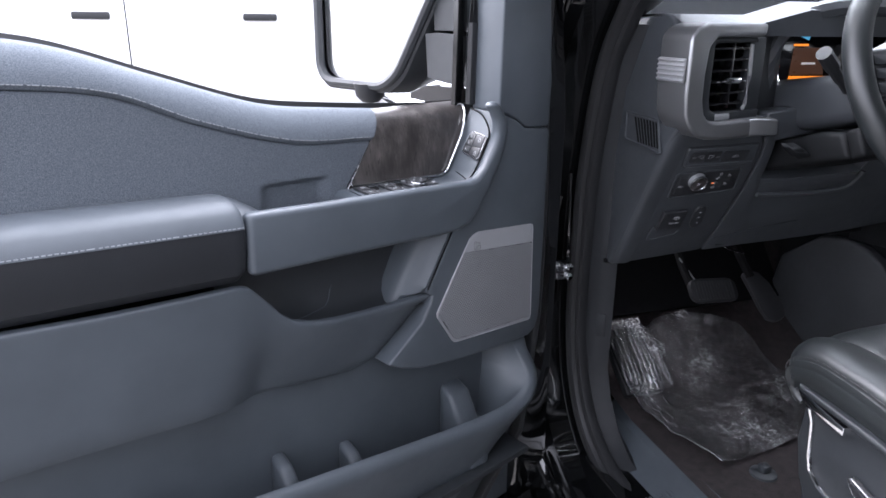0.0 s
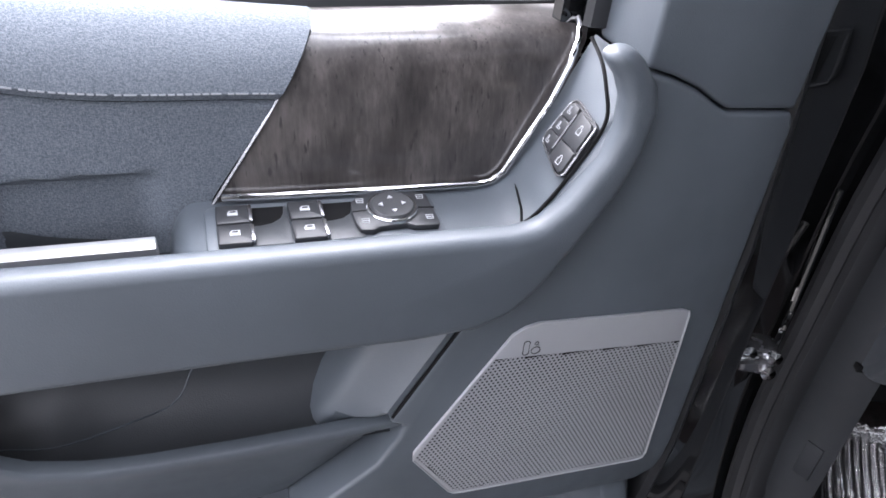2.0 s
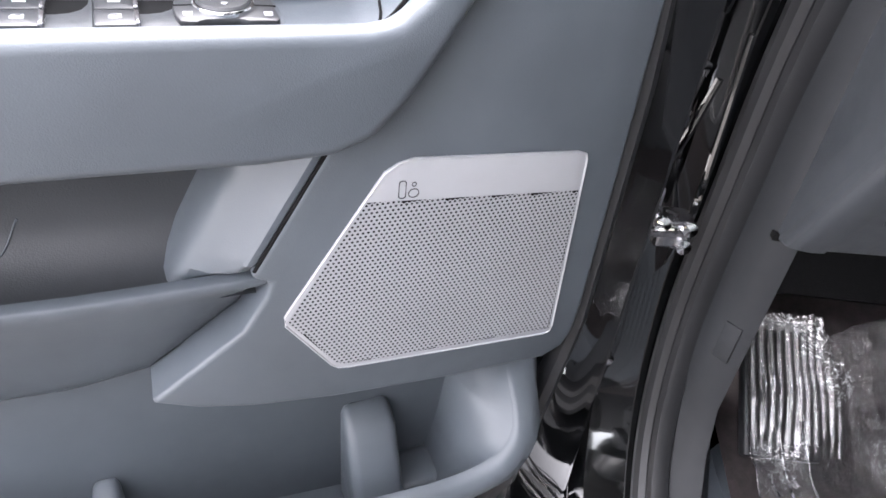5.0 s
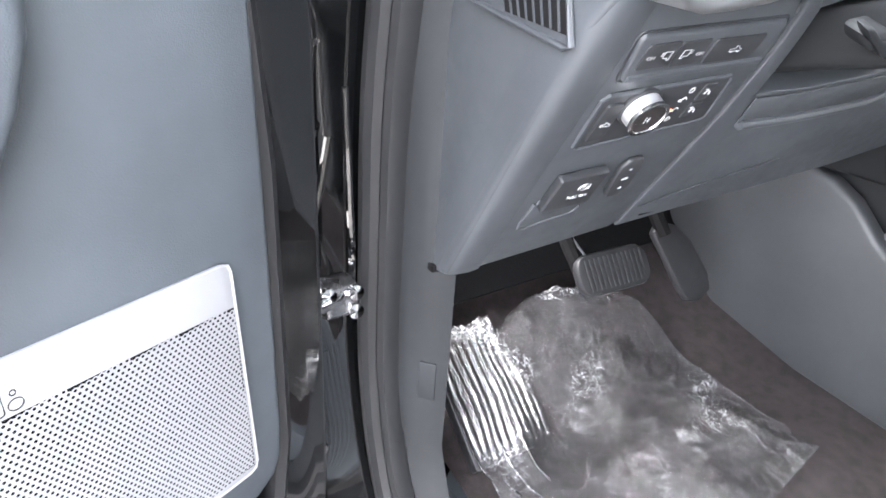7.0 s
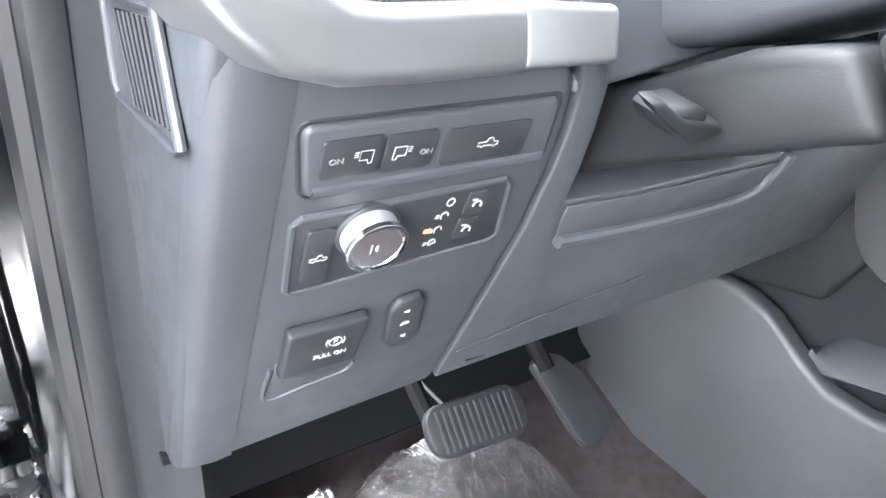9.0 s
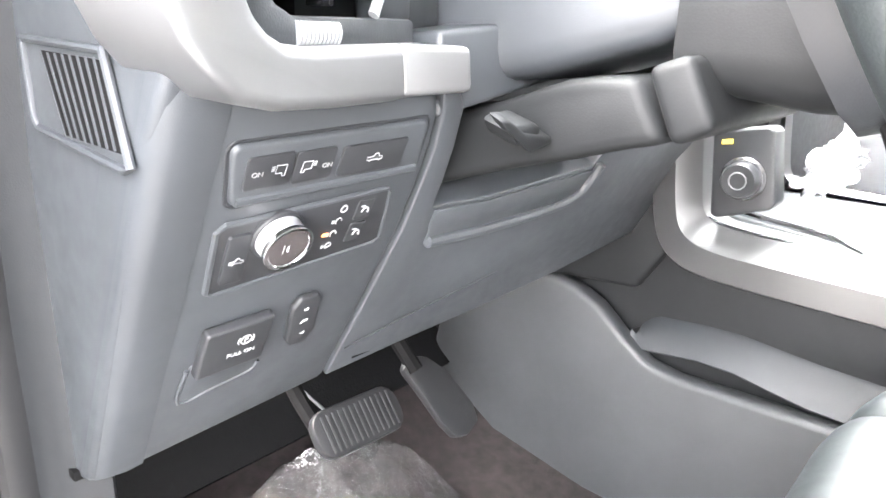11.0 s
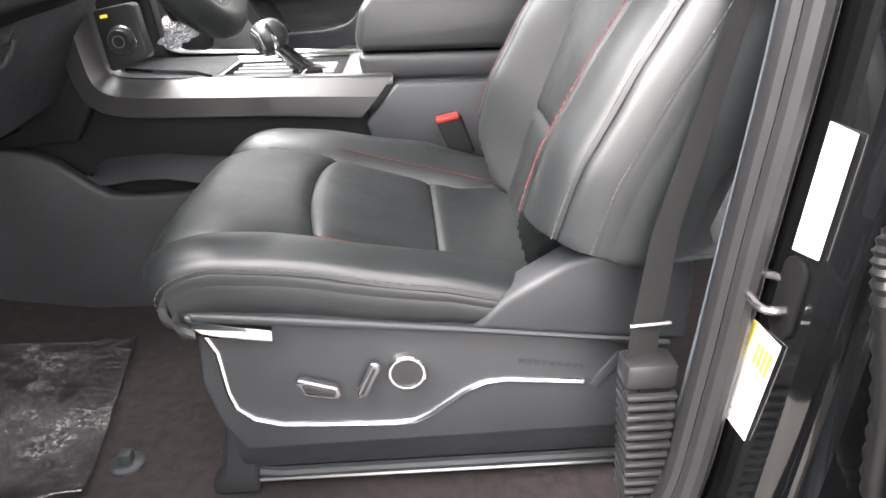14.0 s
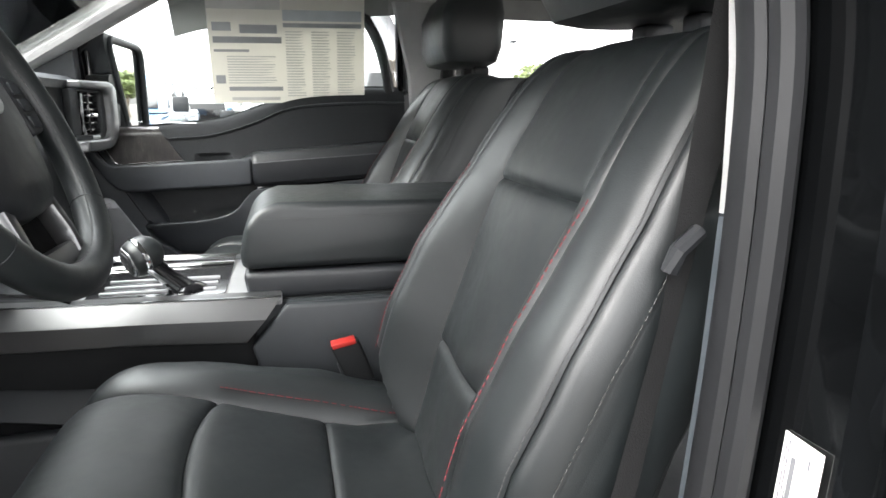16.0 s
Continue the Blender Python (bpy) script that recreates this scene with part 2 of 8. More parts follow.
def film_material(name, haze_amount, ior, relief):
    """Clear crinkled protective plastic film."""
    m = bpy.data.materials.new(name)
    m.use_nodes = True
    n, link = m.node_tree.nodes, m.node_tree.links.new
    out = n["Material Output"]
    n.remove(n["Principled BSDF"])
    gl, tr, mx = n.new("ShaderNodeBsdfGlossy"), n.new("ShaderNodeBsdfTransparent"), n.new("ShaderNodeMixShader")
    fr = n.new("ShaderNodeFresnel")
    fr.inputs["IOR"].default_value = ior
    gl.inputs["Roughness"].default_value = 0.06
    tr.inputs["Color"].default_value = (0.90, 0.90, 0.92, 1)
    tc, no, vo = n.new("ShaderNodeTexCoord"), n.new("ShaderNodeTexNoise"), n.new("ShaderNodeTexVoronoi")
    no.inputs["Scale"].default_value, no.inputs["Detail"].default_value, no.inputs["Distortion"].default_value = 45, 6, 2.2
    vo.feature = "DISTANCE_TO_EDGE"
    vo.inputs["Scale"].default_value = 60
    link(tc.outputs["Object"], no.inputs["Vector"])
    warp = n.new("ShaderNodeVectorMath")
    warp.operation = "MULTIPLY_ADD"
    warp.inputs[1].default_value = (0.05, 0.05, 0.05)
    link(no.outputs["Color"], warp.inputs[0])
    link(tc.outputs["Object"], warp.inputs[2])
    link(warp.outputs[0], vo.inputs["Vector"])
    add = n.new("ShaderNodeMath")
    add.operation = "MULTIPLY_ADD"
    add.inputs[1].default_value = 0.8
    link(vo.outputs[0], add.inputs[0])
    link(no.outputs["Fac"], add.inputs[2])
    bn = n.new("ShaderNodeBump")
    bn.inputs["Strength"].default_value, bn.inputs["Distance"].default_value = 1.0, relief
    link(add.outputs[0], bn.inputs["Height"])
    link(bn.outputs["Normal"], gl.inputs["Normal"])
    link(bn.outputs["Normal"], fr.inputs["Normal"])
    df = n.new("ShaderNodeBsdfDiffuse")
    df.inputs["Color"].default_value = (0.8, 0.8, 0.81, 1)
    haze = n.new("ShaderNodeMixShader")
    scuff, cloud, mul, rr = n.new("ShaderNodeTexNoise"), n.new("ShaderNodeTexNoise"), n.new("ShaderNodeMath"), n.new("ShaderNodeMapRange")
    scuff.inputs["Scale"].default_value, scuff.inputs["Detail"].default_value, scuff.inputs["Distortion"].default_value = 70, 8, 3.0
    cloud.inputs["Scale"].default_value, cloud.inputs["Detail"].default_value = 9, 3
    link(tc.outputs["Object"], scuff.inputs["Vector"])
    link(tc.outputs["Object"], cloud.inputs["Vector"])
    mul.operation = "MULTIPLY"
    link(scuff.outputs["Fac"], mul.inputs[0])
    link(cloud.outputs["Fac"], mul.inputs[1])
    rr.inputs["From Min"].default_value, rr.inputs["From Max"].default_value = 0.24, 0.42
    rr.inputs["To Min"].default_value, rr.inputs["To Max"].default_value = haze_amount * 0.3, haze_amount * 2.5
    link(mul.outputs[0], rr.inputs["Value"])
    # whitened crinkle lines, in patches
    lines, patch, both, sum_up = n.new("ShaderNodeMapRange"), n.new("ShaderNodeMapRange"), n.new("ShaderNodeMath"), n.new("ShaderNodeMath")
    lines.inputs["From Min"].default_value, lines.inputs["From Max"].default_value = 0.05, 0.0
    patch.inputs["From Min"].default_value, patch.inputs["From Max"].default_value = 0.40, 0.62
    patch.inputs["To Max"].default_value = haze_amount * 30
    link(vo.outputs[0], lines.inputs["Value"])
    link(cloud.outputs["Fac"], patch.inputs["Value"])
    both.operation, sum_up.operation = "MULTIPLY", "ADD"
    link(lines.outputs["Result"], both.inputs[0])
    link(patch.outputs["Result"], both.inputs[1])
    link(both.outputs[0], sum_up.inputs[0])
    link(rr.outputs["Result"], sum_up.inputs[1])
    link(sum_up.outputs[0], haze.inputs["Fac"])
    link(tr.outputs[0], haze.inputs[1])
    link(df.outputs[0], haze.inputs[2])
    link(fr.outputs[0], mx.inputs["Fac"])
    link(haze.outputs[0], mx.inputs[1])
    link(gl.outputs[0], mx.inputs[2])
    link(mx.outputs[0], out.inputs["Surface"])
    return m


def glass_material():
    m = bpy.data.materials.new("window_glass")
    m.use_nodes = True
    n, link = m.node_tree.nodes, m.node_tree.links.new
    out = n["Material Output"]
    n.remove(n["Principled BSDF"])
    gl, tr, mx, fr = (n.new("ShaderNodeBsdfGlossy"), n.new("ShaderNodeBsdfTransparent"), n.new("ShaderNodeMixShader"),
                      n.new("ShaderNodeFresnel"))
    gl.inputs["Roughness"].default_value = 0.01
    fr.inputs["IOR"].default_value = 1.45
    tr.inputs["Color"].default_value = (0.93, 0.95, 0.94, 1)
    link(fr.outputs[0], mx.inputs["Fac"])
    link(tr.outputs[0], mx.inputs[1])
    link(gl.outputs[0], mx.inputs[2])
    link(mx.outputs[0], out.inputs["Surface"])
    return m


def paper_material():
    """Thin paper that daylight shines through."""
    m = bpy.data.materials.new("backlit_paper")
    m.use_nodes = True
    n, link = m.node_tree.nodes, m.node_tree.links.new
    b = n["Principled BSDF"]
    b.inputs["Base Color"].default_value, b.inputs["Roughness"].default_value = (0.8, 0.79, 0.74, 1), 0.7
    t, mx = n.new("ShaderNodeBsdfTranslucent"), n.new("ShaderNodeMixShader")
    t.inputs["Color"].default_value = (0.75, 0.73, 0.66, 1)
    mx.inputs["Fac"].default_value = 0.45
    link(b.outputs[0], mx.inputs[1])
    link(t.outputs[0], mx.inputs[2])
    link(mx.outputs[0], n["Material Output"].inputs["Surface"])
    return m


THIN_PAPER = paper_material()
FABRIC = fabric_material("woven_door_fabric", (0.058, 0.068, 0.080), (0.118, 0.132, 0.150))
# darker copy of the door fabric: the cab's shade put into the colour
SHADED_CLOTH = fabric_material("shaded_door_fabric", (0.020, 0.0215, 0.023), (0.050, 0.053, 0.056))
WOOD, GLASS = wood_material(), glass_material()
FILM, FILM_FOLD = film_material("clear_plastic_film", 0.014, 1.6, 0.011), film_material("gathered_plastic_film", 0.03, 2.4, 0.0014)

# ---- mesh helpers ----
I4 = Matrix.Identity(4)
KM = Matrix.Scale(K, 4)
PLACE = {}


def thing(name, at, label, category, group="", kind=""):
    """An empty at the base of a thing, in plan units."""
    ob = new(name)
    ob.empty_display_size = 0.05
    ob.location = Vector(at) * K
    PLACE[ob] = Matrix.Translation(ob.location)
    return tagged(ob, label, category, group, kind)


def finish(bm, mat, name, m=I4, angle=35):
    if m.determinant() < 0:
        bmesh.ops.reverse_faces(bm, faces=bm.faces[:])
    bm.transform(KM @ m)
    me = bpy.data.meshes.new(name)
    bm.to_mesh(me)
    bm.free()
    me.polygons.foreach_set("use_smooth", [True] * len(me.polygons))
    me.set_sharp_from_angle(angle=radians(angle))
    for x in (mat if isinstance(mat, (list, tuple)) else [mat]):
        me.materials.append(x)
    return me


def part(name, bm, mat, parent=None, label="", m=I4, angle=35):
    ob = new(name, finish(bm, mat, name, m, angle))
    if parent is not None:
        ob.parent = parent
        ob.matrix_parent_inverse = PLACE.get(parent, I4).inverted()
    return tagged(ob, label)


def whole(name, bm, mat, label, category, group="", kind="", m=I4, angle=35):
    return tagged(new(name, finish(bm, mat, name, m, angle)), label, category, group, kind)


def soften(bm, w, seg=2, angle=28):
    if w > 0:
        bm.normal_update()
        es = [e for e in bm.edges if len(e.link_faces) == 2 and e.calc_face_angle(0) > radians(angle)]
        bmesh.ops.bevel(bm, geom=es, offset=w, segments=seg, profile=0.5, affect="EDGES", clamp_overlap=True)
    return bm


def box(x0, x1, y0, y1, z0, z1, w=0.004, seg=2):
    bm = bmesh.new()
    bmesh.ops.create_cube(bm, size=1.0)
    for v in bm.verts:
        v.co = Vector(((x0 + x1) / 2 + v.co.x * (x1 - x0), (y0 + y1) / 2 + v.co.y * (y1 - y0), (z0 + z1) / 2 + v.co.z * (z1 - z0)))
    return soften(bm, w, seg)


def slab(pts, n, d0, d1, w=0.003, seg=2):
    """A plate: the outline pts in space, from d0 to d1 along n."""
    bm = bmesh.new()
    n = Vector(n).normalized()
    p = [Vector(q) for q in pts]
    area = sum(((p[i] - p[0]).cross(p[i + 1] - p[0]) for i in range(1, len(p) - 1)), Vector())
    if area.dot(n) < 0:
        p.reverse()
    lo = [bm.verts.new(q + n * d0) for q in p]
    hi = [bm.verts.new(q + n * d1) for q in p]
    bm.faces.new(hi)
    bm.faces.new(lo[::-1])
    for i in range(len(p)):
        j = (i + 1) % len(p)
        bm.faces.new((lo[i], lo[j], hi[j], hi[i]))
    return soften(bm, w, seg)


def loft(rows, closed=False, caps=False):
    """A skin over rows of points of equal number."""
    bm = bmesh.new()
    v = [[bm.verts.new(p) for p in r] for r in rows]
    for a, b in zip(v, v[1:]):
        k = len(a)
        for i in range(k if closed else k - 1):
            bm.faces.new((a[i], a[(i + 1) % k], b[(i + 1) % k], b[i]))
    if caps:
        bm.faces.new(v[0][::-1])
        bm.faces.new(v[-1])
    return bm


def thick(bm, d):
    """Gives a skin the thickness d, behind its faces."""
    bm.normal_update()
    r = bmesh.ops.solidify(bm, geom=bm.faces[:], thickness=d)
    bmesh.ops.recalc_face_normals(bm, faces=bm.faces[:])
    return bm


def curve(pts, n=8):
    """A smooth line through pts."""
    p = [Vector(q) for q in pts]
    p = [2 * p[0] - p[1]] + p + [2 * p[-1] - p[-2]]
    out = []
    for i in range(1, len(p) - 2):
        for k in range(n):
            t = k / n
            a, b, c, d = p[i - 1:i + 3]
            out.append(0.5 * (2 * b + (c - a) * t + (2 * a - 5 * b + 4 * c - d) * t * t + (3 * b - a - 3 * c + d) * t ** 3))
    return out + [p[-2]]


def tube(path, r, n=8, flat=1.0, closed=False, up=(0, 0, 1)):
    """A rod along path, r wide to each side, r * flat high."""
    path = [Vector(q) for q in path]
    rows = []
    k = len(path)
    for i, q in enumerate(path):
        a, b = (path[(i - 1) % k], path[(i + 1) % k]) if closed else (path[max(i - 1, 0)], path[min(i + 1, k - 1)])
        t = (b - a).normalized()
        s = t.cross(Vector(up))
        s = s.normalized() if s.length > 1e-4 else t.orthogonal().normalized()
        u = s.cross(t)
        rr = r[i] if isinstance(r, (list, tuple)) else r
        rows.append([q + s * rr * math.cos(2 * math.pi * j / n) + u * rr * flat * math.sin(2 * math.pi * j / n) for j in range(n)])
    if closed:
        rows.append(rows[0])
    bm = loft(rows, closed=True, caps=not closed)
    if closed:
        bmesh.ops.remove_doubles(bm, verts=bm.verts[:], dist=1e-6)
    bmesh.ops.recalc_face_normals(bm, faces=bm.faces[:])
    return bm


def drum(p, axis, rings, n=32):
    """A turned shape: rings of (distance along axis, radius)."""
    p, ax = Vector(p), Vector(axis).normalized()
    s = ax.orthogonal().normalized()
    u = ax.cross(s)
    bm = loft([[p + ax * d + (s * math.cos(2 * math.pi * j / n) + u * math.sin(2 * math.pi * j / n)) * r for j in range(n)] for d, r in rings],
              closed=True, caps=True)
    bmesh.ops.recalc_face_normals(bm, faces=bm.faces[:])
    return bm


def merge(*bms):
    out = bmesh.new()
    for b in bms:
        me = bpy.data.meshes.new("tmp")
        b.to_mesh(me)
        b.free()
        out.from_mesh(me)
        bpy.data.meshes.remove(me)
    return out


def rounded(x0, x1, y0, y1, r, n=4):
    """A rectangle with round corners, as points in the plane."""
    out = []
    for cx, cy, a in ((x1 - r, y1 - r, 0), (x0 + r, y1 - r, 90), (x0 + r, y0 + r, 180), (x1 - r, y0 + r, 270)):
        for k in range(n + 1):
            t = radians(a + 90 * k / n)
            out.append((cx + r * math.cos(t), cy + r * math.sin(t)))
    return out


def lerp_table(tab, t):
    if t <= tab[0][0]:
        return tab[0][1]
    for (a, u), (b, v) in zip(tab, tab[1:]):
        if t <= b:
            w = (t - a) / (b - a)
            return u + (v - u) * w
    return tab[-1][1]


def smooth_table(tab, t):
    """A smooth curve through (place, value) rows."""
    n = len(tab)
    if t <= tab[0][0]:
        return tab[0][1]
    if t >= tab[-1][0]:
        return tab[-1][1]
    i = max(k for k in range(n - 1) if tab[k][0] <= t)
    (x0, y0), (x1, y1) = tab[i], tab[i + 1]
    m0 = (y1 - tab[i - 1][1]) / (x1 - tab[i - 1][0]) if i > 0 else (y1 - y0) / (x1 - x0)
    m1 = (tab[i + 2][1] - y0) / (tab[i + 2][0] - x0) if i + 2 < n else (y1 - y0) / (x1 - x0)
    h = x1 - x0
    s = (t - x0) / h
    return ((2 * s ** 3 - 3 * s * s + 1) * y0 + (s ** 3 - 2 * s * s + s) * h * m0 + (-2 * s ** 3 + 3 * s * s) * y1 + (s ** 3 - s * s) * h * m1)


def stitches(path, mat, parent, m=I4, r=0.0006, length=0.0032, gap=0.0018, name="stitching"):
    """A row of short threads along path."""
    path = [Vector(q) for q in path]
    bm = bmesh.new()
    pos, want = 0.0, 0.0
    segs = []
    for a, b in zip(path, path[1:]):
        d = (b - a).length
        while want + length <= pos + d:
            t = (want - pos) / d
            p = a.lerp(b, max(0, t))
            segs.append((p, p + (b - a).normalized() * length))
            want += length + gap
        pos += d
    for p, q in segs:
        t = (q - p).normalized()
        s = t.orthogonal().normalized()
        u = t.cross(s)
        ring = [[bm.verts.new(c + (s * math.cos(k * math.pi / 2) + u * math.sin(k * math.pi / 2)) * r) for k in range(4)] for c in (p, q)]
        for k in range(4):
            bm.faces.new((ring[0][k], ring[0][(k + 1) % 4], ring[1][(k + 1) % 4], ring[1][k]))
    return part(name, bm, mat, parent, m=m)


def lettering(text, size, at, right, up, mat, parent, name="lettering"):
    """Flat writing in the built-in font, in plan units."""
    cu = bpy.data.curves.new("text", "FONT")
    cu.body, cu.size, cu.align_x, cu.align_y = text, size, "CENTER", "CENTER"
    cu.extrude = 0.0002
    ob = bpy.data.objects.new("text", cu)
    scene.collection.objects.link(ob)
    dg = bpy.context.evaluated_depsgraph_get()
    me = bpy.data.meshes.new_from_object(ob.evaluated_get(dg))
    bpy.data.objects.remove(ob)
    bm = bmesh.new()
    bm.from_mesh(me)
    bpy.data.meshes.remove(me)
    r, u = Vector(right).normalized(), Vector(up).normalized()
    n = r.cross(u)
    mm = Matrix(((r.x, u.x, n.x, at[0]), (r.y, u.y, n.y, at[1]), (r.z, u.z, n.z, at[2]), (0, 0, 0, 1)))
    bm.transform(mm)
    return part(name, bm, mat, parent)


# ---- the front doors: local a runs back from the hinge, b into the cab, z up ----
def door_frame(ox, oy, deg):
    c, s = math.cos(radians(deg)), math.sin(radians(deg))
    return Matrix(((-c, s, 0, ox), (-s, -c, 0, oy), (0, 0, 1, 0), (0, 0, 0, 1)))


DRIVER = door_frame(0.74, 1.15, 25)
PASSENGER = Matrix(((0, -1, 0, 2.24), (-1, 0, 0, 1.285), (0, 0, 1, 0), (0, 0, 0, 1)))
BELT_LINE = [(0.20, 1.288), (0.30, 1.29), (0.436, 1.300), (0.524, 1.311), (0.633, 1.345), (0.728, 1.376), (0.80, 1.386), (0.90, 1.388), (1.02, 1.385)]
SEAM_LINE = [(0.36, 1.258), (0.40, 1.26), (0.50, 1.267), (0.609, 1.298), (0.688, 1.33), (0.777, 1.342), (0.90, 1.346), (1.02, 1.345)]


def dpoly(pts, b=0.0):
    return [(a, b, z) for a, z in pts]


def dslab(pts, b0, b1, w=0.003, seg=2):
    return slab(dpoly(pts), (0, 1, 0), b0, b1, w, seg)


GRILLE_OUT = [(0.258, 1.1345), (0.249, 1.1365), (0.145, 1.1275), (0.1400, 1.1255), (0.1385, 1.121), (0.134, 0.977), (0.1355, 0.972), (0.140, 0.9705), (0.285, 0.981), (0.292, 0.9825), (0.2965, 0.9865), (0.3235, 1.029), (0.3235, 1.036), (0.266, 1.1295)]


def inside(p, poly):
    x, y = p
    ok = False
    for (x0, y0), (x1, y1) in zip(poly, poly[1:] + poly[:1]):
        if (y0 > y) != (y1 > y) and x < (x1 - x0) * (y - y0) / (y1 - y0) + x0:
            ok = not ok
    return ok


def perforated(poly, pitch, hole, b):
    """A plate of six-sided cells with round-ish holes, inside poly below the badge band."""
    bm = bmesh.new()
    x0, x1 = min(p[0] for p in poly), max(p[0] for p in poly)
    y0, y1 = min(p[1] for p in poly), max(p[1] for p in poly)
    ry = pitch * math.sqrt(3) / 2
    row = 0
    y = y0
    while y < y1:
        x = x0 + (pitch / 2 if row % 2 else 0)
        while x < x1:
            if inside((x, y), poly):
                out = [bm.verts.new((x + pitch / math.sqrt(3) * math.sin(k * math.pi / 3), b, y + pitch / math.sqrt(3) * math.cos(k * math.pi / 3))) for k in range(6)]
                inn = [bm.verts.new((x + hole * math.sin(k * math.pi / 3), b, y + hole * math.cos(k * math.pi / 3))) for k in range(6)]
                for k in range(6):
                    bm.faces.new((out[k], out[(k + 1) % 6], inn[(k + 1) % 6], inn[k]))
            x += pitch
        y += ry
        row += 1
    bmesh.ops.recalc_face_normals(bm, faces=bm.faces[:])
    return bm


def front_door(m, name, label, driver):
    base = m @ Vector((0.5, -0.06, 0.62))
    d = thing(name, base, label, "car door")
    # the far door takes darker materials that stand for the shade inside the cab
    TRIM, SOFT, CLOTH = (SLATE, VINYL, FABRIC) if driver else (DASHM, GREY_SLATE, SHADED_CLOTH)

    def put(n, bm, mat, lab="", parent=None, angle=35):
        return part(n, bm, mat, parent or d, lab, m, angle)

    # painted shell with the sill-side edge and the upper frame
    put("outer_skin", dslab([(0.03, 0.55), (1.04, 0.55), (1.05, 1.385), (0.80, 1.375), (0.62, 1.33), (0.5, 1.285), (0.24, 1.275), (0.03, 1.25)], -0.15, -0.105, 0.012), PAINT)
    put("door_shell", dslab([(0.045, 0.60), (1.0, 0.60), (1.0, 1.335), (0.70, 1.33), (0.5, 1.27), (0.22, 1.268), (0.05, 1.25)], -0.106, -0.072, 0.008), PAINT)
    # upper edge: belt roll
    def front_at(k, prof, edge):
        """Where the slanted end cuts profile line k."""
        a = 0.39
        for _ in range(6):
            a = edge(prof(a)[k][2])
        return a

    def wood_left(z):
        return 0.424 - (z - 1.21) * 0.68

    def wood_right(z):
        return 0.262 - (z - 1.198) * 0.60

    def belt_prof(a):
        zb, zs = smooth_table(BELT_LINE, a), smooth_table(SEAM_LINE, a)
        h = zb - zs
        return [(a, -0.108, zb - 0.006), (a, -0.104, zb), (a, -0.092, zb + 0.001), (a, -0.080, zb - 0.003), (a, -0.071, zb - h * 0.25), (a, -0.064, zb - h * 0.45),
                (a, -0.059, zb - h * 0.68), (a, -0.057, zb - h * 0.86), (a, -0.060, zs + 0.001), (a, -0.066, zs - 0.001)]

    def cloth_prof(a):
        zs = smooth_table(SEAM_LINE, a)
        out = [(a, -0.063, zs - 0.0005), (a, -0.0607, zs - 0.003)]
        for k in range(1, 41):
            z = zs - 0.003 + (1.15 - zs + 0.003) * k / 40
            dent = 0.0092 * max(0.0, min(1.0, (1.2245 - z) / 0.006)) * max(0.0, min(1.0, (a - 0.452) / 0.013)) * max(0.0, min(1.0, (0.545 - a) / 0.014))
            out.append((a, -0.0605 - 0.0015 * min(1.0, k / 15) - dent, z))
        return out

    def strip(prof, n=130):
        lines = []
        for k in range(len(prof(0.5))):
            a0 = front_at(k, prof, wood_left) + 0.0008
            lines.append([prof(a0 + (1.0 - a0) * (i / n) ** 1.15)[k] for i in range(n + 1)])
        return loft(lines)
    put("belt_roll", strip(belt_prof), CLOTH, "grey cloth covered belt roll")
    put("fabric_insert", strip(cloth_prof), CLOTH, "woven grey cloth insert")
    stitches([(a, -0.0575, smooth_table(SEAM_LINE, a) + 0.0052) for a in [0.392 + i * 0.0127 for i in range(49)]], PALE_THREAD, d, m, 0.0007, 0.0030, 0.0009)
    # wood with its rolled top
    wood_lines = []
    for b, z in ((-0.114, 1.2915), (-0.104, 1.2935), (-0.093, 1.2925), (-0.082, 1.2885), (-0.0735, 1.2815), (-0.0680, 1.271), (-0.0635, 1.252), (-0.0610, 1.22), (-0.0600, 1.197)):
        a0, a1 = wood_right(z), wood_left(z)
        wood_lines.append([(a0 + (a1 - a0) * i / 16, b, z) for i in range(17)])
    put("wood_applique", loft(wood_lines), WOOD, "smoked dark wood veneer")
    put("chrome_strip", tube([(0.4235, -0.0570, 1.2082), (0.40, -0.0570, 1.2065), (0.33, -0.0570, 1.2035), (0.277, -0.0570, 1.2015), (0.268, -0.0570, 1.203), (0.261, -0.0570, 1.2085), (0.237, -0.0575, 1.251), (0.2258, -0.0630, 1.271), (0.2190, -0.0700, 1.2825), (0.2155, -0.0785, 1.2898), (0.2135, -0.0900, 1.2938)], 0.0019, 8), CHROME)
    put("wood_edge", tube([(wood_left(z) - 0.0004, b, z) for b, z in ((-0.0592, 1.203), (-0.0598, 1.22), (-0.0622, 1.252), (-0.0665, 1.271), (-0.0722, 1.2815), (-0.0808, 1.2885))], 0.0011, 6), DIM_CHROME)
    # black belt seal and the glass-run
    put("belt_seal", loft([[(a, -0.118, smooth_table(BELT_LINE, a) - 0.012), (a, -0.116, smooth_table(BELT_LINE, a) + 0.004), (a, -0.109, smooth_table(BELT_LINE, a) + 0.006), (a, -0.105, smooth_table(BELT_LINE, a) - 0.006)] for a in [0.20 + k * 0.02 for k in range(42)]]), RUBBER)
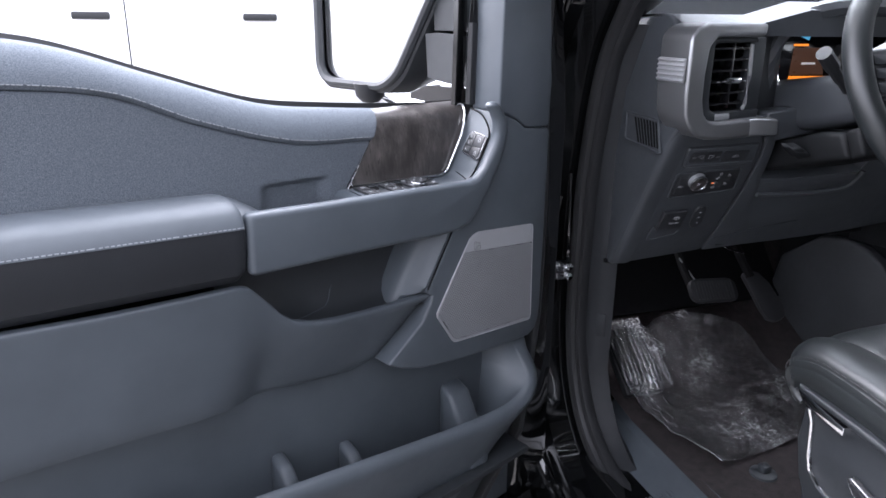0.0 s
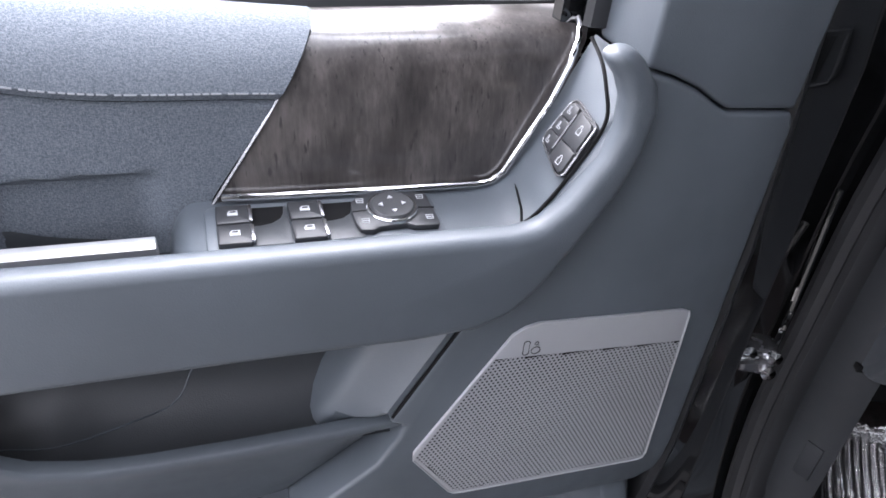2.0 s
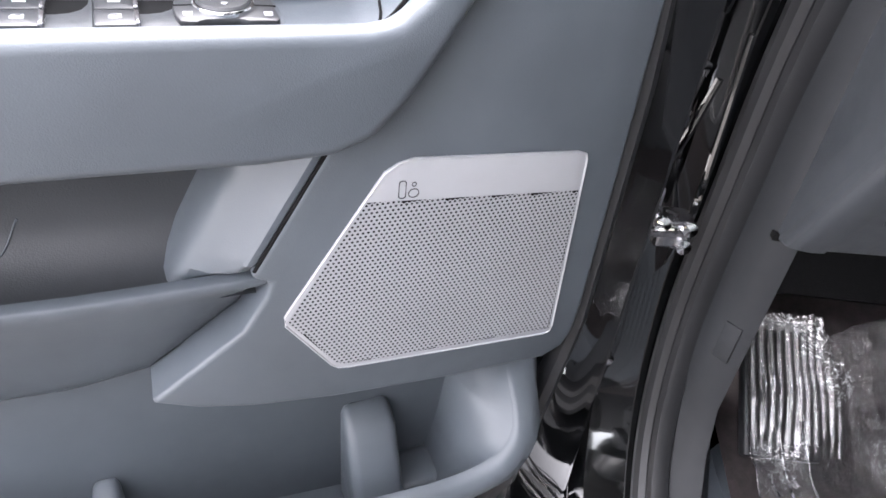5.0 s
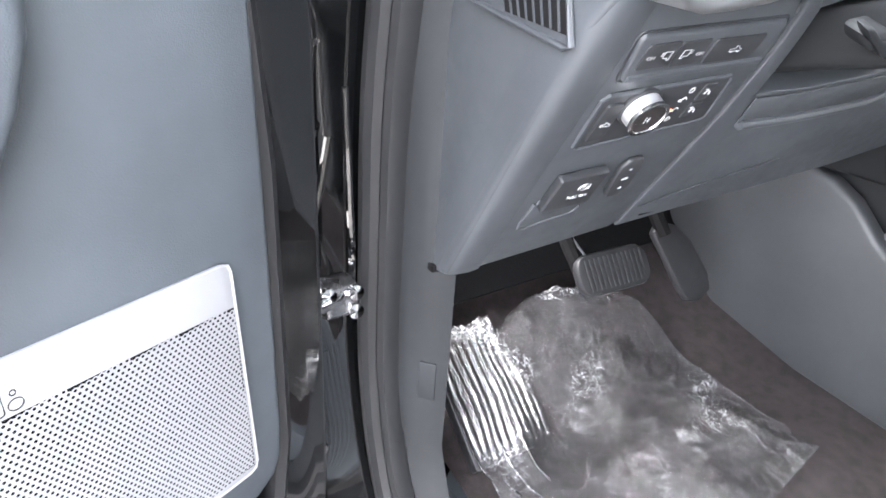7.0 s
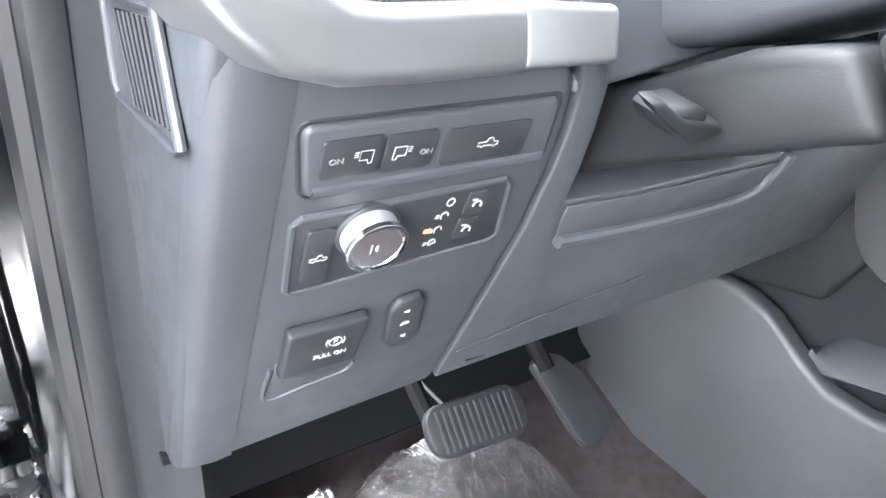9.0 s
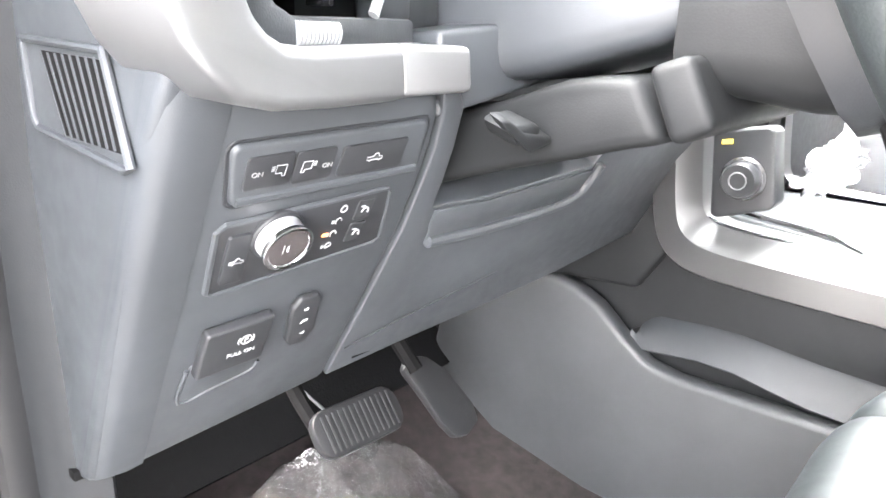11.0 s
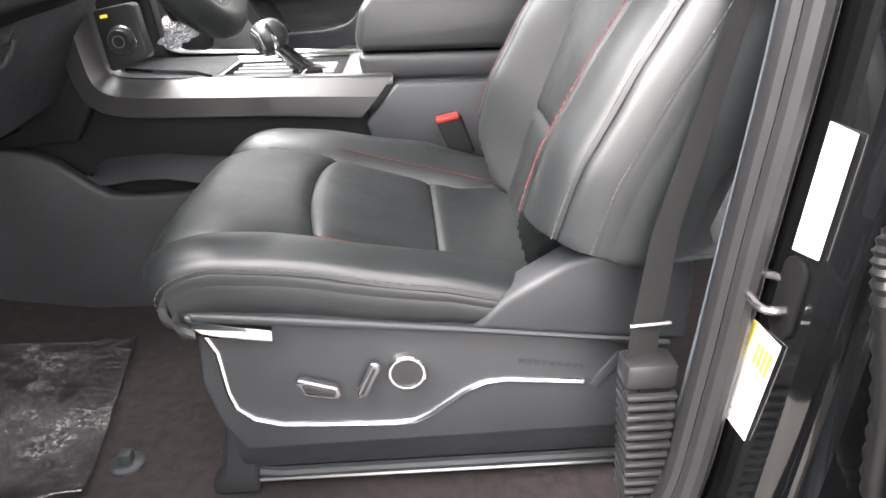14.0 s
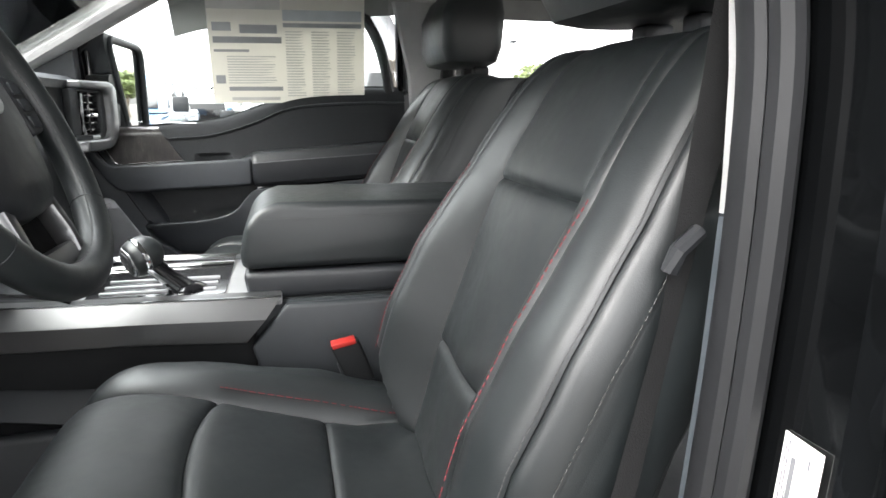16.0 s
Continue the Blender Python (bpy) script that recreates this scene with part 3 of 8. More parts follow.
    put("outer_belt_trim", loft([[(a, -0.152, smooth_table(BELT_LINE, a) - 0.03), (a, -0.150, smooth_table(BELT_LINE, a) - 0.004), (a, -0.140, smooth_table(BELT_LINE, a) - 0.002), (a, -0.137, smooth_table(BELT_LINE, a) - 0.016)] for a in [0.12 + k * 0.023 for k in range(40)]]), SATIN)
    # pull handle: a bent band that climbs the front corner
    band = [(0.594, 1.1455), (0.50, 1.1435), (0.40, 1.1405), (0.33, 1.1375), (0.293, 1.1385), (0.272, 1.1465), (0.255, 1.164), (0.236, 1.192), (0.218, 1.222), (0.209, 1.246), (0.206, 1.268), (0.210, 1.282), (0.2205, 1.2955), (0.230, 1.3035),
            (0.2435, 1.2985), (0.232, 1.286), (0.2262, 1.274), (0.2255, 1.258), (0.2305, 1.243), (0.248, 1.217), (0.262, 1.2045), (0.275, 1.2025), (0.40, 1.2065), (0.50, 1.2095), (0.594, 1.2135)]
    put("pull_handle", dslab(band, -0.0140, 0.004, 0.0092, 5), TRIM, "smooth slate plastic pull")
    # top of the armrest: the switch plate, bent up to the memory switch
    way = curve([(0.60, 0, 1.2075), (0.50, 0, 1.2035), (0.36, 0, 1.1985), (0.285, 0, 1.1955), (0.262, 0, 1.2005), (0.249, 0, 1.216), (0.229, 0, 1.249), (0.211, 0, 1.284)], 6)
    def pod(p):
        f = max(0.0, min(1.0, (p.x - 0.436) / 0.018))
        drop = 0.036 * (1 - math.sqrt(1 - f * f))
        return [(p.x, -0.066, p.z + 0.003 - drop), (p.x, -0.05, p.z + 0.0025 - drop), (p.x, -0.020, p.z + 0.0002 - drop), (p.x, -0.012, p.z - 0.0005 - drop), (p.x, -0.005, p.z - 0.004 - drop)]
    ends = [Vector((0.436 + 0.018 * math.sin(k * math.pi / 16), 0, 1.2012 + 0.018 * math.sin(k * math.pi / 16) * 0.035)) for k in range(8, -1, -1)]
    put("switch_plate", loft([pod(p) for p in ends + [q for q in way if q.x < 0.434]]), TRIM, angle=50)
    put("plate_seam", tube([(0.2555, -0.064, 1.2065), (0.2575, -0.045, 1.2052), (0.262, -0.025, 1.2015), (0.2665, -0.013, 1.1985)], 0.0008, 6), DARK)
    put("pull_groove", tube(curve([(0.56, -0.0128, 1.2072), (0.46, -0.0128, 1.2030), (0.40, -0.0128, 1.2008), (0.285, -0.0128, 1.1972), (0.2665, -0.0128, 1.1995), (0.252, -0.0128, 1.2135), (0.2335, -0.0128, 1.2425), (0.2262, -0.014, 1.2590), (0.2262, -0.020, 1.2730), (0.2235, -0.034, 1.2830), (0.2165, -0.060, 1.2870)], 4), 0.0012, 6), DARK)
    put("pull_cup", box(0.44, 0.60, -0.066, -0.012, 1.165, 1.172, 0.002), PAD_DARK)
    nose = [[(a, b, 1.19 + (z - 1.19) * k) for b, z in ((-0.066, 1.228), (-0.05, 1.229), (-0.034, 1.226), (-0.022, 1.219), (-0.015, 1.209), (-0.014, 1.19))] for a, k in ((0.556, 0.30), (0.562, 0.42), (0.570, 0.54), (0.580, 0.70), (0.590, 0.80), (0.60, 0.86))]
    put("armrest_nose", loft(nose), SOFT)

    put("cup_trim", slab([(0.4575, -0.0415, 1.1985), (0.536, -0.0415, 1.2005), (0.536, -0.0335, 1.1977), (0.4575, -0.0335, 1.1957)], (0, 0.33, 0.94), -0.012, 0, 0.001), SATIN, "bright satin strip")
    # memory / lock switch and window switches
    if driver:
        up = (Vector((0.218, 0, 1.270)) - Vector((0.252, 0, 1.212))).normalized()
        out = Vector((0.86, 0, 0.5)).normalized()
        c = Vector((0.2335, -0.034, 1.2415))

        def mp(u, v):
            return c + Vector((0, 1, 0)) * v + up * u
        rim = [(-0.0205, 0.0125), (-0.0206, 0.0160), (-0.0195, 0.0187), (-0.0170, 0.0196), (0.0090, 0.0192), (0.0118, 0.0180), (0.0132, 0.0150), (0.0166, -0.0055), (0.0164, -0.0090), (0.0148, -0.0118), (0.0120, -0.0131), (-0.0092, -0.0151), (-0.0118, -0.0145), (-0.0137, -0.0122)]
        plate = put("memory_switch", slab([mp(u, v) for u, v in rim], out, -0.002, 0.0032, 0.0008), BUTTON, "chrome rimmed memory and lock switch")
        put("switch_rim", tube([mp(u, v) + out * 0.0034 for u, v in rim], 0.0008, 6, closed=True), DIM_CHROME, "", plate)
        put("divider", tube([mp(-0.0115, 0.0) + out * 0.0052, mp(0.0110, 0.0) + out * 0.0052], 0.0005, 6), DIM_CHROME, "", plate)
        seat_mark = ((-0.0021, -0.0016), (0.0019, -0.0016), (0.0019, -0.0006), (-0.0009, -0.0004), (-0.0012, 0.0018), (-0.0021, 0.0018))
        lock_mark = ((-0.0024, -0.0018), (-0.0024, 0.0018), (0.0006, 0.0018), (0.0012, 0.0010), (0.0024, 0.0010), (0.0030, 0.0), (0.0024, -0.0010), (0.0012, -0.0010), (0.0006, -0.0018))
        for keys, marks in (([(-0.0138, -0.0010), (-0.0126, -0.0116), (-0.0104, -0.0138), (-0.0047, -0.0134), (-0.0050, -0.0010)], seat_mark), ([(-0.0042, -0.0010), (-0.0039, -0.0133), (0.0049, -0.0126), (0.0046, -0.0010)], seat_mark),
                            ([(0.0054, -0.0010), (0.0057, -0.0125), (0.0122, -0.0117), (0.0150, -0.0086), (0.0142, -0.0010)], seat_mark), ([(-0.0190, 0.0125), (-0.0166, 0.0010), (-0.0048, 0.0010), (-0.0052, 0.0180), (-0.0172, 0.0183), (-0.0191, 0.0160)], lock_mark),
                            ([(-0.0040, 0.0010), (0.0138, 0.0010), (0.0118, 0.0150), (0.0098, 0.0176), (-0.0044, 0.0179)], lock_mark)):
            key = put("button", slab([mp(u, v) for u, v in keys], out, 0.003, 0.0050, 0.0006), BUTTON, "", plate)
            uc, vc = sum(k[0] for k in keys) / len(keys), sum(k[1] for k in keys) / len(keys)
            put("symbol", tube([mp(uc + u, vc + v) + out * 0.0051 for u, v in marks], 0.00034, 4, closed=True), INK, "", plate)
        # four window keys in pairs, each with a scooped well behind
        def sp(a, b):
            return (a, b, 1.1975 + (a - 0.33) * 0.037 - (b + 0.035) * 0.075)
        put("switch_bezel", slab([sp(a, b) for a, b in rounded(0.309, 0.433, -0.0535, -0.0115, 0.006)], (0, 0.08, 1), 0.001, 0.0030, 0.0008), TRIM)
        for a0 in (0.4110, 0.3740):
            # flat dark plate that stands for the shade in the well
            put("switch_well", slab([sp(a, b) for a, b in ((a0 - 0.0015, -0.049), (a0 - 0.0185, -0.049), (a0 - 0.0178, -0.043), (a0 - 0.0155, -0.0375), (a0 - 0.011, -0.034), (a0 - 0.005, -0.0325), (a0 - 0.0015, -0.0325))], (0, 0.08, 1), 0.0028, 0.0034, 0), DARK)
            put("switch_scoop", slab([sp(a, b) for a, b in ((a0 - 0.0015, -0.0325), (a0 - 0.005, -0.0325), (a0 - 0.011, -0.034), (a0 - 0.0155, -0.0375), (a0 - 0.0178, -0.043), (a0 - 0.0185, -0.049), (a0 - 0.0200, -0.049), (a0 - 0.0200, -0.016), (a0 - 0.0015, -0.016))], (0, 0.08, 1), 0.0028, 0.0040, 0.0006), SLATE_DARK)
            for b0, b1 in ((-0.0495, -0.0335), (-0.0325, -0.0165)):
                ws = put("window_switch", slab([sp(a, b) for a, b in rounded(a0 - 0.0005, a0 + 0.0165, b0, b1, 0.0012)], (0, 0.08, 1), 0.002, 0.0062, 0.0012), BUTTON)
                put("switch_edge", slab([sp(a, b) for a, b in rounded(a0 - 0.0018, a0 + 0.0005, b0 + 0.001, b1 - 0.001, 0.0006)], (0, 0.08, 1), 0.003, 0.0066, 0.0006), DIM_CHROME, "", ws)
                bc = (b0 + b1) / 2
                put("symbol", slab([sp(a0 + 0.0080 + x, bc + y) for x, y in ((-0.0026, -0.0020), (0.0014, -0.0020), (0.0026, -0.0002), (0.0026, 0.0020), (-0.0026, 0.0020))], (0, 0.08, 1), 0.0061, 0.0066, 0), INK, "", ws)
                put("symbol_pane", slab([sp(a0 + 0.0080 + x, bc + y) for x, y in ((-0.0017, -0.0012), (0.0010, -0.0012), (0.0016, 0.0), (-0.0017, 0.0))], (0, 0.08, 1), 0.0066, 0.0068, 0), BUTTON, "", ws)
        control = put("mirror_control", slab([sp(a, b) for a, b in ((0.3125, -0.0490), (0.3155, -0.0505), (0.345, -0.0530), (0.3520, -0.0505), (0.3565, -0.0440), (0.3580, -0.0350), (0.3575, -0.0250), (0.3560, -0.0190), (0.3490, -0.0180), (0.3455, -0.0205), (0.3300, -0.0215), (0.3265, -0.0190), (0.3135, -0.0185), (0.3120, -0.0210))], (0, 0.08, 1), 0.0025, 0.0066, 0.0010), BUTTON)
        for ln in (((0.3575, -0.0345), (0.3495, -0.0350)), ((0.3215, -0.0345), (0.3118, -0.0335))):
            put("split_line", tube([Vector(sp(a, b)) + Vector((0, 0, 0.0067)) for a, b in ln], 0.0004, 4), DARK, "", control)
        for ac, bc in ((0.3515, -0.0440), (0.3520, -0.0255), (0.3170, -0.0445), (0.3165, -0.0250)):
            put("symbol", tube([Vector(sp(ac + x, bc + y)) + Vector((0, 0, 0.0068)) for x, y in ((-0.0020, -0.0018), (0.0020, -0.0018), (0.0020, 0.0016), (-0.0014, 0.0018))], 0.0003, 4, closed=True), INK, "", control)
            put("symbol", tube([Vector(sp(ac + x, bc + y)) + Vector((0, 0, 0.0068)) for x, y in ((-0.0018, -0.0001), (0.0020, -0.0001))], 0.0003, 4), INK, "", control)
        put("mirror_ring", drum(Vector(sp(0.3355, -0.0355)), (0, 0.08, 1), [(0.005, 0.0140), (0.0080, 0.0140), (0.0087, 0.0135), (0.0087, 0.0126), (0.006, 0.0124)], 36), CHROME)
        knob = put("mirror_knob", drum(Vector(sp(0.3355, -0.0355)), (0, 0.08, 1), [(0.005, 0.0124), (0.0090, 0.0124), (0.0100, 0.0114), (0.0094, 0.0)], 36), BUTTON)
        for dx, dy in ((0.006, 0), (-0.006, 0), (0, 0.006), (0, -0.006)):
            q = Vector(sp(0.3355 + dx, -0.0355 + dy))
            tri = [(dx * 0.28, dy * 0.28), (-dx * 0.1 + dy * 0.25, -dy * 0.1 + dx * 0.25), (-dx * 0.1 - dy * 0.25, -dy * 0.1 - dx * 0.25)]
            put("symbol", slab([sp(0.3355 + dx + x, -0.0355 + dy + y) for x, y in tri], (0, 0.08, 1), 0.0096, 0.0104, 0), INK, "", knob)
    else:
        put("window_switch", box(0.36, 0.40, -0.05, -0.02, 1.198, 1.206, 0.002), BUTTON)
    # padded armrest behind the pull
    prof = [(-0.066, 1.2225), (-0.058, 1.2260), (-0.042, 1.2285), (-0.026, 1.2280), (-0.010, 1.2235), (0.001, 1.2155), (0.0065, 1.2)]
    under = [(0.0055, 1.1995), (0.006, 1.19), (0.004, 1.17), (0.0, 1.15), (-0.012, 1.139), (-0.04, 1.136)]

    def run(pr, a):
        t = min(1.0, max(0.0, (a - 0.596) / 0.014))
        k = math.sqrt(max(0.0, 1 - (1 - t) ** 2))
        return [(a, -0.066 + (b + 0.066) * (0.90 + 0.10 * k), 1.19 + (z - 1.19) * (0.84 + 0.16 * k) + (a - 0.6) * 0.055) for b, z in pr]
    st = [0.596, 0.5965, 0.598, 0.600, 0.604, 0.61, 0.63] + [0.63 + k * 0.037 for k in range(1, 11)]
    put("armrest_top", loft([run(prof, a) for a in st]), SOFT, "padded grey vinyl armrest top")
    put("armrest_face", loft([run(under, a) for a in st]), PAD_DARK, "dark vinyl armrest face")
    put("armrest_end", loft([run(prof + under, 0.596), [(0.596, -0.066, 1.19)] * 13]), SOFT)
    stitches([run([(0.0085, 1.2025)], a)[0] for a in st[3:]], PALE_THREAD, d, m)
    # lower trim: middle panel, front panel with the speaker, recessed pocket wall
    top_line = [(0.324, 1.048), (0.335, 1.052), (0.39, 1.054), (0.435, 1.056), (0.48, 1.0605), (0.512, 1.066), (0.54, 1.0765), (0.557, 1.09), (0.57, 1.106), (0.593, 1.131), (0.604, 1.1355), (0.73, 1.1405), (0.82, 1.148), (1.0, 1.160)]
    low_line = [(0.324, 1.0465), (0.33, 1.040), (0.345, 1.0155), (0.38, 0.990), (0.405, 0.973), (0.45, 0.9685), (0.504, 0.976), (0.567, 0.987), (0.687, 1.002), (0.80, 1.011), (1.0, 1.02)]
    depth_line = [(0.325, -0.018), (0.45, -0.014), (0.55, -0.008), (0.62, -0.003), (1.0, -0.003)]

    def mid_prof(a):
        zt, zb, b0 = lerp_table(top_line, a), lerp_table(low_line, a), lerp_table(depth_line, a)
        h = zt - zb
        q = min(0.006, h * 0.3)
        rows = [(b0 - 0.011, zt - 2.2 * q), (b0 - 0.0105, zt - 0.3 * q), (b0 - 0.0095, zt), (b0 - 0.0014, zt - 0.04 * q), (b0 - 0.0003, zt - 0.2 * q), (b0, zt - 0.6 * q)]
        for f in (0.0, 0.10, 0.30, 0.55, 0.8, 0.94):
            slope = lerp_table([(0.53, 1.0), (0.565, 0.35), (0.60, 0.0)], a - 0.06 * f)
            rows.append((b0 - 0.026 * slope * f, zt - q - (h - q) * f))
        bl = rows[-1][0]
        return [(a, b, z) for b, z in rows + [(bl - 0.003, zb), (bl - 0.012, zb - 0.003), (-0.056, zb - 0.002)]]
    stations = [0.3245, 0.327, 0.33, 0.335, 0.34, 0.345, 0.352, 0.36, 0.37, 0.38, 0.39, 0.405] + [0.42 + k * 0.012 for k in range(10)] + [0.535, 0.54, 0.546, 0.552, 0.557, 0.563, 0.57, 0.578, 0.586, 0.593, 0.60, 0.61] + [0.63 + k * 0.037 for k in range(11)]
    put("middle_panel", loft([mid_prof(a) for a in stations]), TRIM, angle=50)
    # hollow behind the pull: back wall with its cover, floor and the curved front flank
    # charcoal in place of the trim plastic: the hollow's shade put into its colour
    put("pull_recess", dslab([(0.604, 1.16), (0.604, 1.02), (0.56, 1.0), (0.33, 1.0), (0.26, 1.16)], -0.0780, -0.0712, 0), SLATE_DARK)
    hollow = [(-0.014, -0.022), (-0.012, -0.032), (-0.006, -0.048), (0.004, -0.059), (0.018, -0.066), (0.045, -0.069), (0.12, -0.0700)]

    def hollow_point(a, dz, off=0.0):
        return (a, lerp_table(hollow, dz) + off, lerp_table(top_line, min(a, 0.53)) + dz)
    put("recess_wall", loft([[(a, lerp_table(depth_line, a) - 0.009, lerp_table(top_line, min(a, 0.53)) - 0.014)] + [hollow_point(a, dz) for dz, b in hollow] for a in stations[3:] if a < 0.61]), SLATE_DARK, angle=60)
    put("recess_line", tube(curve([hollow_point(a, z - lerp_table(top_line, min(a, 0.53)), 0.0004) for a, z in ((0.4531, 1.0819), (0.4558, 1.0777), (0.4614, 1.0678), (0.4673, 1.0627), (0.4778, 1.0602), (0.5275, 1.0623), (0.5577, 1.0642), (0.5923, 1.0662))], 4), 0.0006, 5), TRIM)
    put("panel_seam", tube([(0.2865, -0.0142, 1.143), (0.336, -0.0142, 1.060)], 0.0011, 6), DARK)
    section = ((-0.004, -0.0200), (0.0006, -0.0160), (0.0016, -0.0148), (0.0060, -0.0148), (0.0072, -0.0158), (0.0085, -0.0175), (0.020, -0.0245), (0.031, -0.0320), (0.0345, -0.0345), (0.0380, -0.0395), (0.0405, -0.0480), (0.0425, -0.0620), (0.0440, -0.0715))
    put("pull_strut", loft([[(0.2885 + (1.1395 - z) * 0.6 + k, min(b, limit), z) for k, b in section] for z, limit in ((1.17, 0), (1.15, 0), (1.13, 0), (1.11, 0), (1.09, 0), (1.07, 0), (1.064, 0), (1.056, -0.021), (1.050, -0.031), (1.040, -0.034))]), TRIM, angle=30)
    fr = [(0.2085, 1.2845), (0.190, 1.279), (0.172, 1.2715), (0.157, 1.262), (0.150, 1.2585), (0.1025, 1.2555), (0.099, 1.245), (0.0985, 1.10), (0.0995, 0.972), (0.102, 0.950), (0.108, 0.936), (0.124, 0.928), (0.20, 0.930), (0.29, 0.938), (0.345, 0.947), (0.378, 0.957), (0.405, 0.971), (0.38, 0.990), (0.346, 1.0155), (0.331, 1.040), (0.3275, 1.050), (0.3385, 1.056), (0.2885, 1.1405), (0.284, 1.1455), (0.274, 1.152), (0.258, 1.168), (0.240, 1.196), (0.222, 1.226), (0.213, 1.250), (0.2105, 1.268)]
    put("front_panel", dslab(fr, -0.06, -0.013, 0.0035, 3), TRIM)
    put("pocket_wall", dslab([(0.11, 0.60), (1.0, 0.60), (1.0, 1.03), (0.11, 0.99)], -0.072, -0.055, 0.002), TRIM)
    # map pocket: outer wall with rounded lip, floor and dividing ribs
    lip = curve([(0.156, 0, 0.952), (0.150, 0, 0.905), (0.158, 0, 0.872), (0.20, 0, 0.850), (0.285, 0, 0.852), (0.42, 0, 0.868), (0.60, 0, 0.892), (0.80, 0, 0.92), (1.0, 0, 0.945)], 5)
    rows, side = [], []
    for i, p in enumerate(lip):
        q0, q1 = lip[max(0, i - 1)], lip[min(len(lip) - 1, i + 1)]
        o = Vector((q1.z - q0.z, 0, q0.x - q1.x)).normalized()
        ext = 0.03 + 0.15 * max(0.0, min(1.0, (p.x - 0.16) / 0.10))
        w = max(0.0, min(1.0, (p.x - 0.155) / 0.06))
        w = w * w * (3 - 2 * w)

        fade = min(1.0, max(0.0, (0.928 - p.z) / 0.07)) if p.x < 0.17 else 1.0
        fade = fade * fade * (3 - 2 * fade)

        def sunk(n):
            return -0.022 + (n + 0.022) * fade if n > -0.022 else n

        def out(k, n):
            return (p.x + o.x * k, sunk(n), p.z + o.z * k)
        rows.append([out(0, 0.017), out(0.001, 0.023), out(0.004, 0.027), out(0.012, 0.031), out(0.022, 0.029)] + [out(0.022 + f * (ext - 0.022), n) for f, n in ((0.12, 0.025), (0.35, 0.016), (0.65, 0.0), (1.0, -0.03))])
        side.append([(p.x - o.x * k * (1 - w), sunk(n), p.z - o.z * k * (1 - w) - d * w) for k, n, d in ((0.0, 0.018, 0.0), (0.004, 0.010, 0.03), (0.013, -0.006, 0.058), (0.024, -0.028, 0.074), (0.032, -0.046, 0.080), (0.035, -0.056, 0.082))])
    put("map_pocket", loft(rows), TRIM, angle=60)
    put("pocket_inner", loft(side), TRIM, angle=60)
    put("pocket_step", box(0.188, 0.236, -0.056, -0.014, 0.756, 0.798, 0.006, 3), TRIM)
    put("pocket_rib", slab([(0.256, -0.057, 0.880), (0.256, -0.057, 0.76), (0.256, 0.018, 0.76), (0.256, 0.014, 0.79), (0.256, -0.030, 0.868)], (1, 0, 0), -0.021, 0.021, 0.008, 3), TRIM)
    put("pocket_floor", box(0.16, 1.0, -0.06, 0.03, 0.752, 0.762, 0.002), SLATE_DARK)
    for a0, zt in ((0.452, 0.850), (0.552, 0.876)):
        put("pocket_rib", slab([(a0, -0.057, zt + 0.01), (a0, -0.057, 0.76), (a0, 0.02, 0.76), (a0, 0.02, zt - 0.075), (a0, 0.0, zt - 0.04), (a0, -0.03, zt)], (1, 0, 0), -0.010, 0.010, 0.007, 3), TRIM)
    # speaker grille, set a little deeper than the pull
    gm = m @ Matrix.Translation((-0.0155, -0.0125, -0.0125)) @ Matrix.Diagonal((1.04, 1, 1, 1))

    def gput(n, bm, mat, lab="", parent=None, angle=35):
        return part(n, bm, mat, parent or d, lab, gm, angle)
    g = gput("speaker_grille", dslab(GRILLE_OUT, -0.004, 0.0015, 0.001), GRILLE, "silver perforated speaker grille")
    hole_area = [(0.2755, 1.1115), (0.1395, 1.0985), (0.1365, 0.9755), (0.286, 0.9845), (0.294, 0.9885), (0.3215, 1.0315)]
    # flat dark sheet under the mesh: the shade in its holes, as colour
    gput("hole_shade", slab(dpoly(hole_area), (0, 1, 0), 0.0015, 0.0017, 0), DARK, "", g)
    gput("mesh", perforated(hole_area, 0.0031, 0.00084, 0.0021), GRILLE, "", g, 60)
    gput("grille_rim", tube([(a, 0.0015, z) for a, z in GRILLE_OUT], 0.0007, 6, closed=True), GRILLE, "", g)
    # badge of plain shapes: an upright oblong, a ring and a small ring above it
    for pts in (rounded(0.2536, 0.2576, 1.1114, 1.1230, 0.0016), [(0.2489 + 0.0031 * math.cos(k * 0.524), 1.1140 + 0.0029 * math.sin(k * 0.524)) for k in range(12)],
                [(0.2489 + 0.0012 * math.cos(k * 0.785), 1.1200 + 0.0014 * math.sin(k * 0.785)) for k in range(8)]):
        gput("badge_mark", tube([(a, 0.0017, z) for a, z in pts], 0.00034, 5, closed=True), INK_DARK, "", g)
    # sail panel at the mirror and the window frame
    sail = [(0.2085, 1.2860), (0.190, 1.2805), (0.172, 1.2730), (0.157, 1.2635), (0.150, 1.2600), (0.1025, 1.2570), (0.099, 1.32), (0.112, 1.45), (0.150, 1.56), (0.185, 1.60), (0.20, 1.595), (0.205, 1.45)]
    put("sail_panel", dslab(sail, -0.066, -0.013, 0.003, 3), TRIM, "slate plastic corner cover")
    put("frame_seal", tube([(0.211, -0.066, 1.292), (0.208, -0.066, 1.40), (0.205, -0.066, 1.56), (0.30, -0.07, 1.64)], 0.006, 8, 1.6), RUBBER)
    put("frame_trim", tube([(0.217, -0.088, 1.284), (0.213, -0.088, 1.40), (0.211, -0.088, 1.57)], 0.006, 8, 2.0), PAINT)
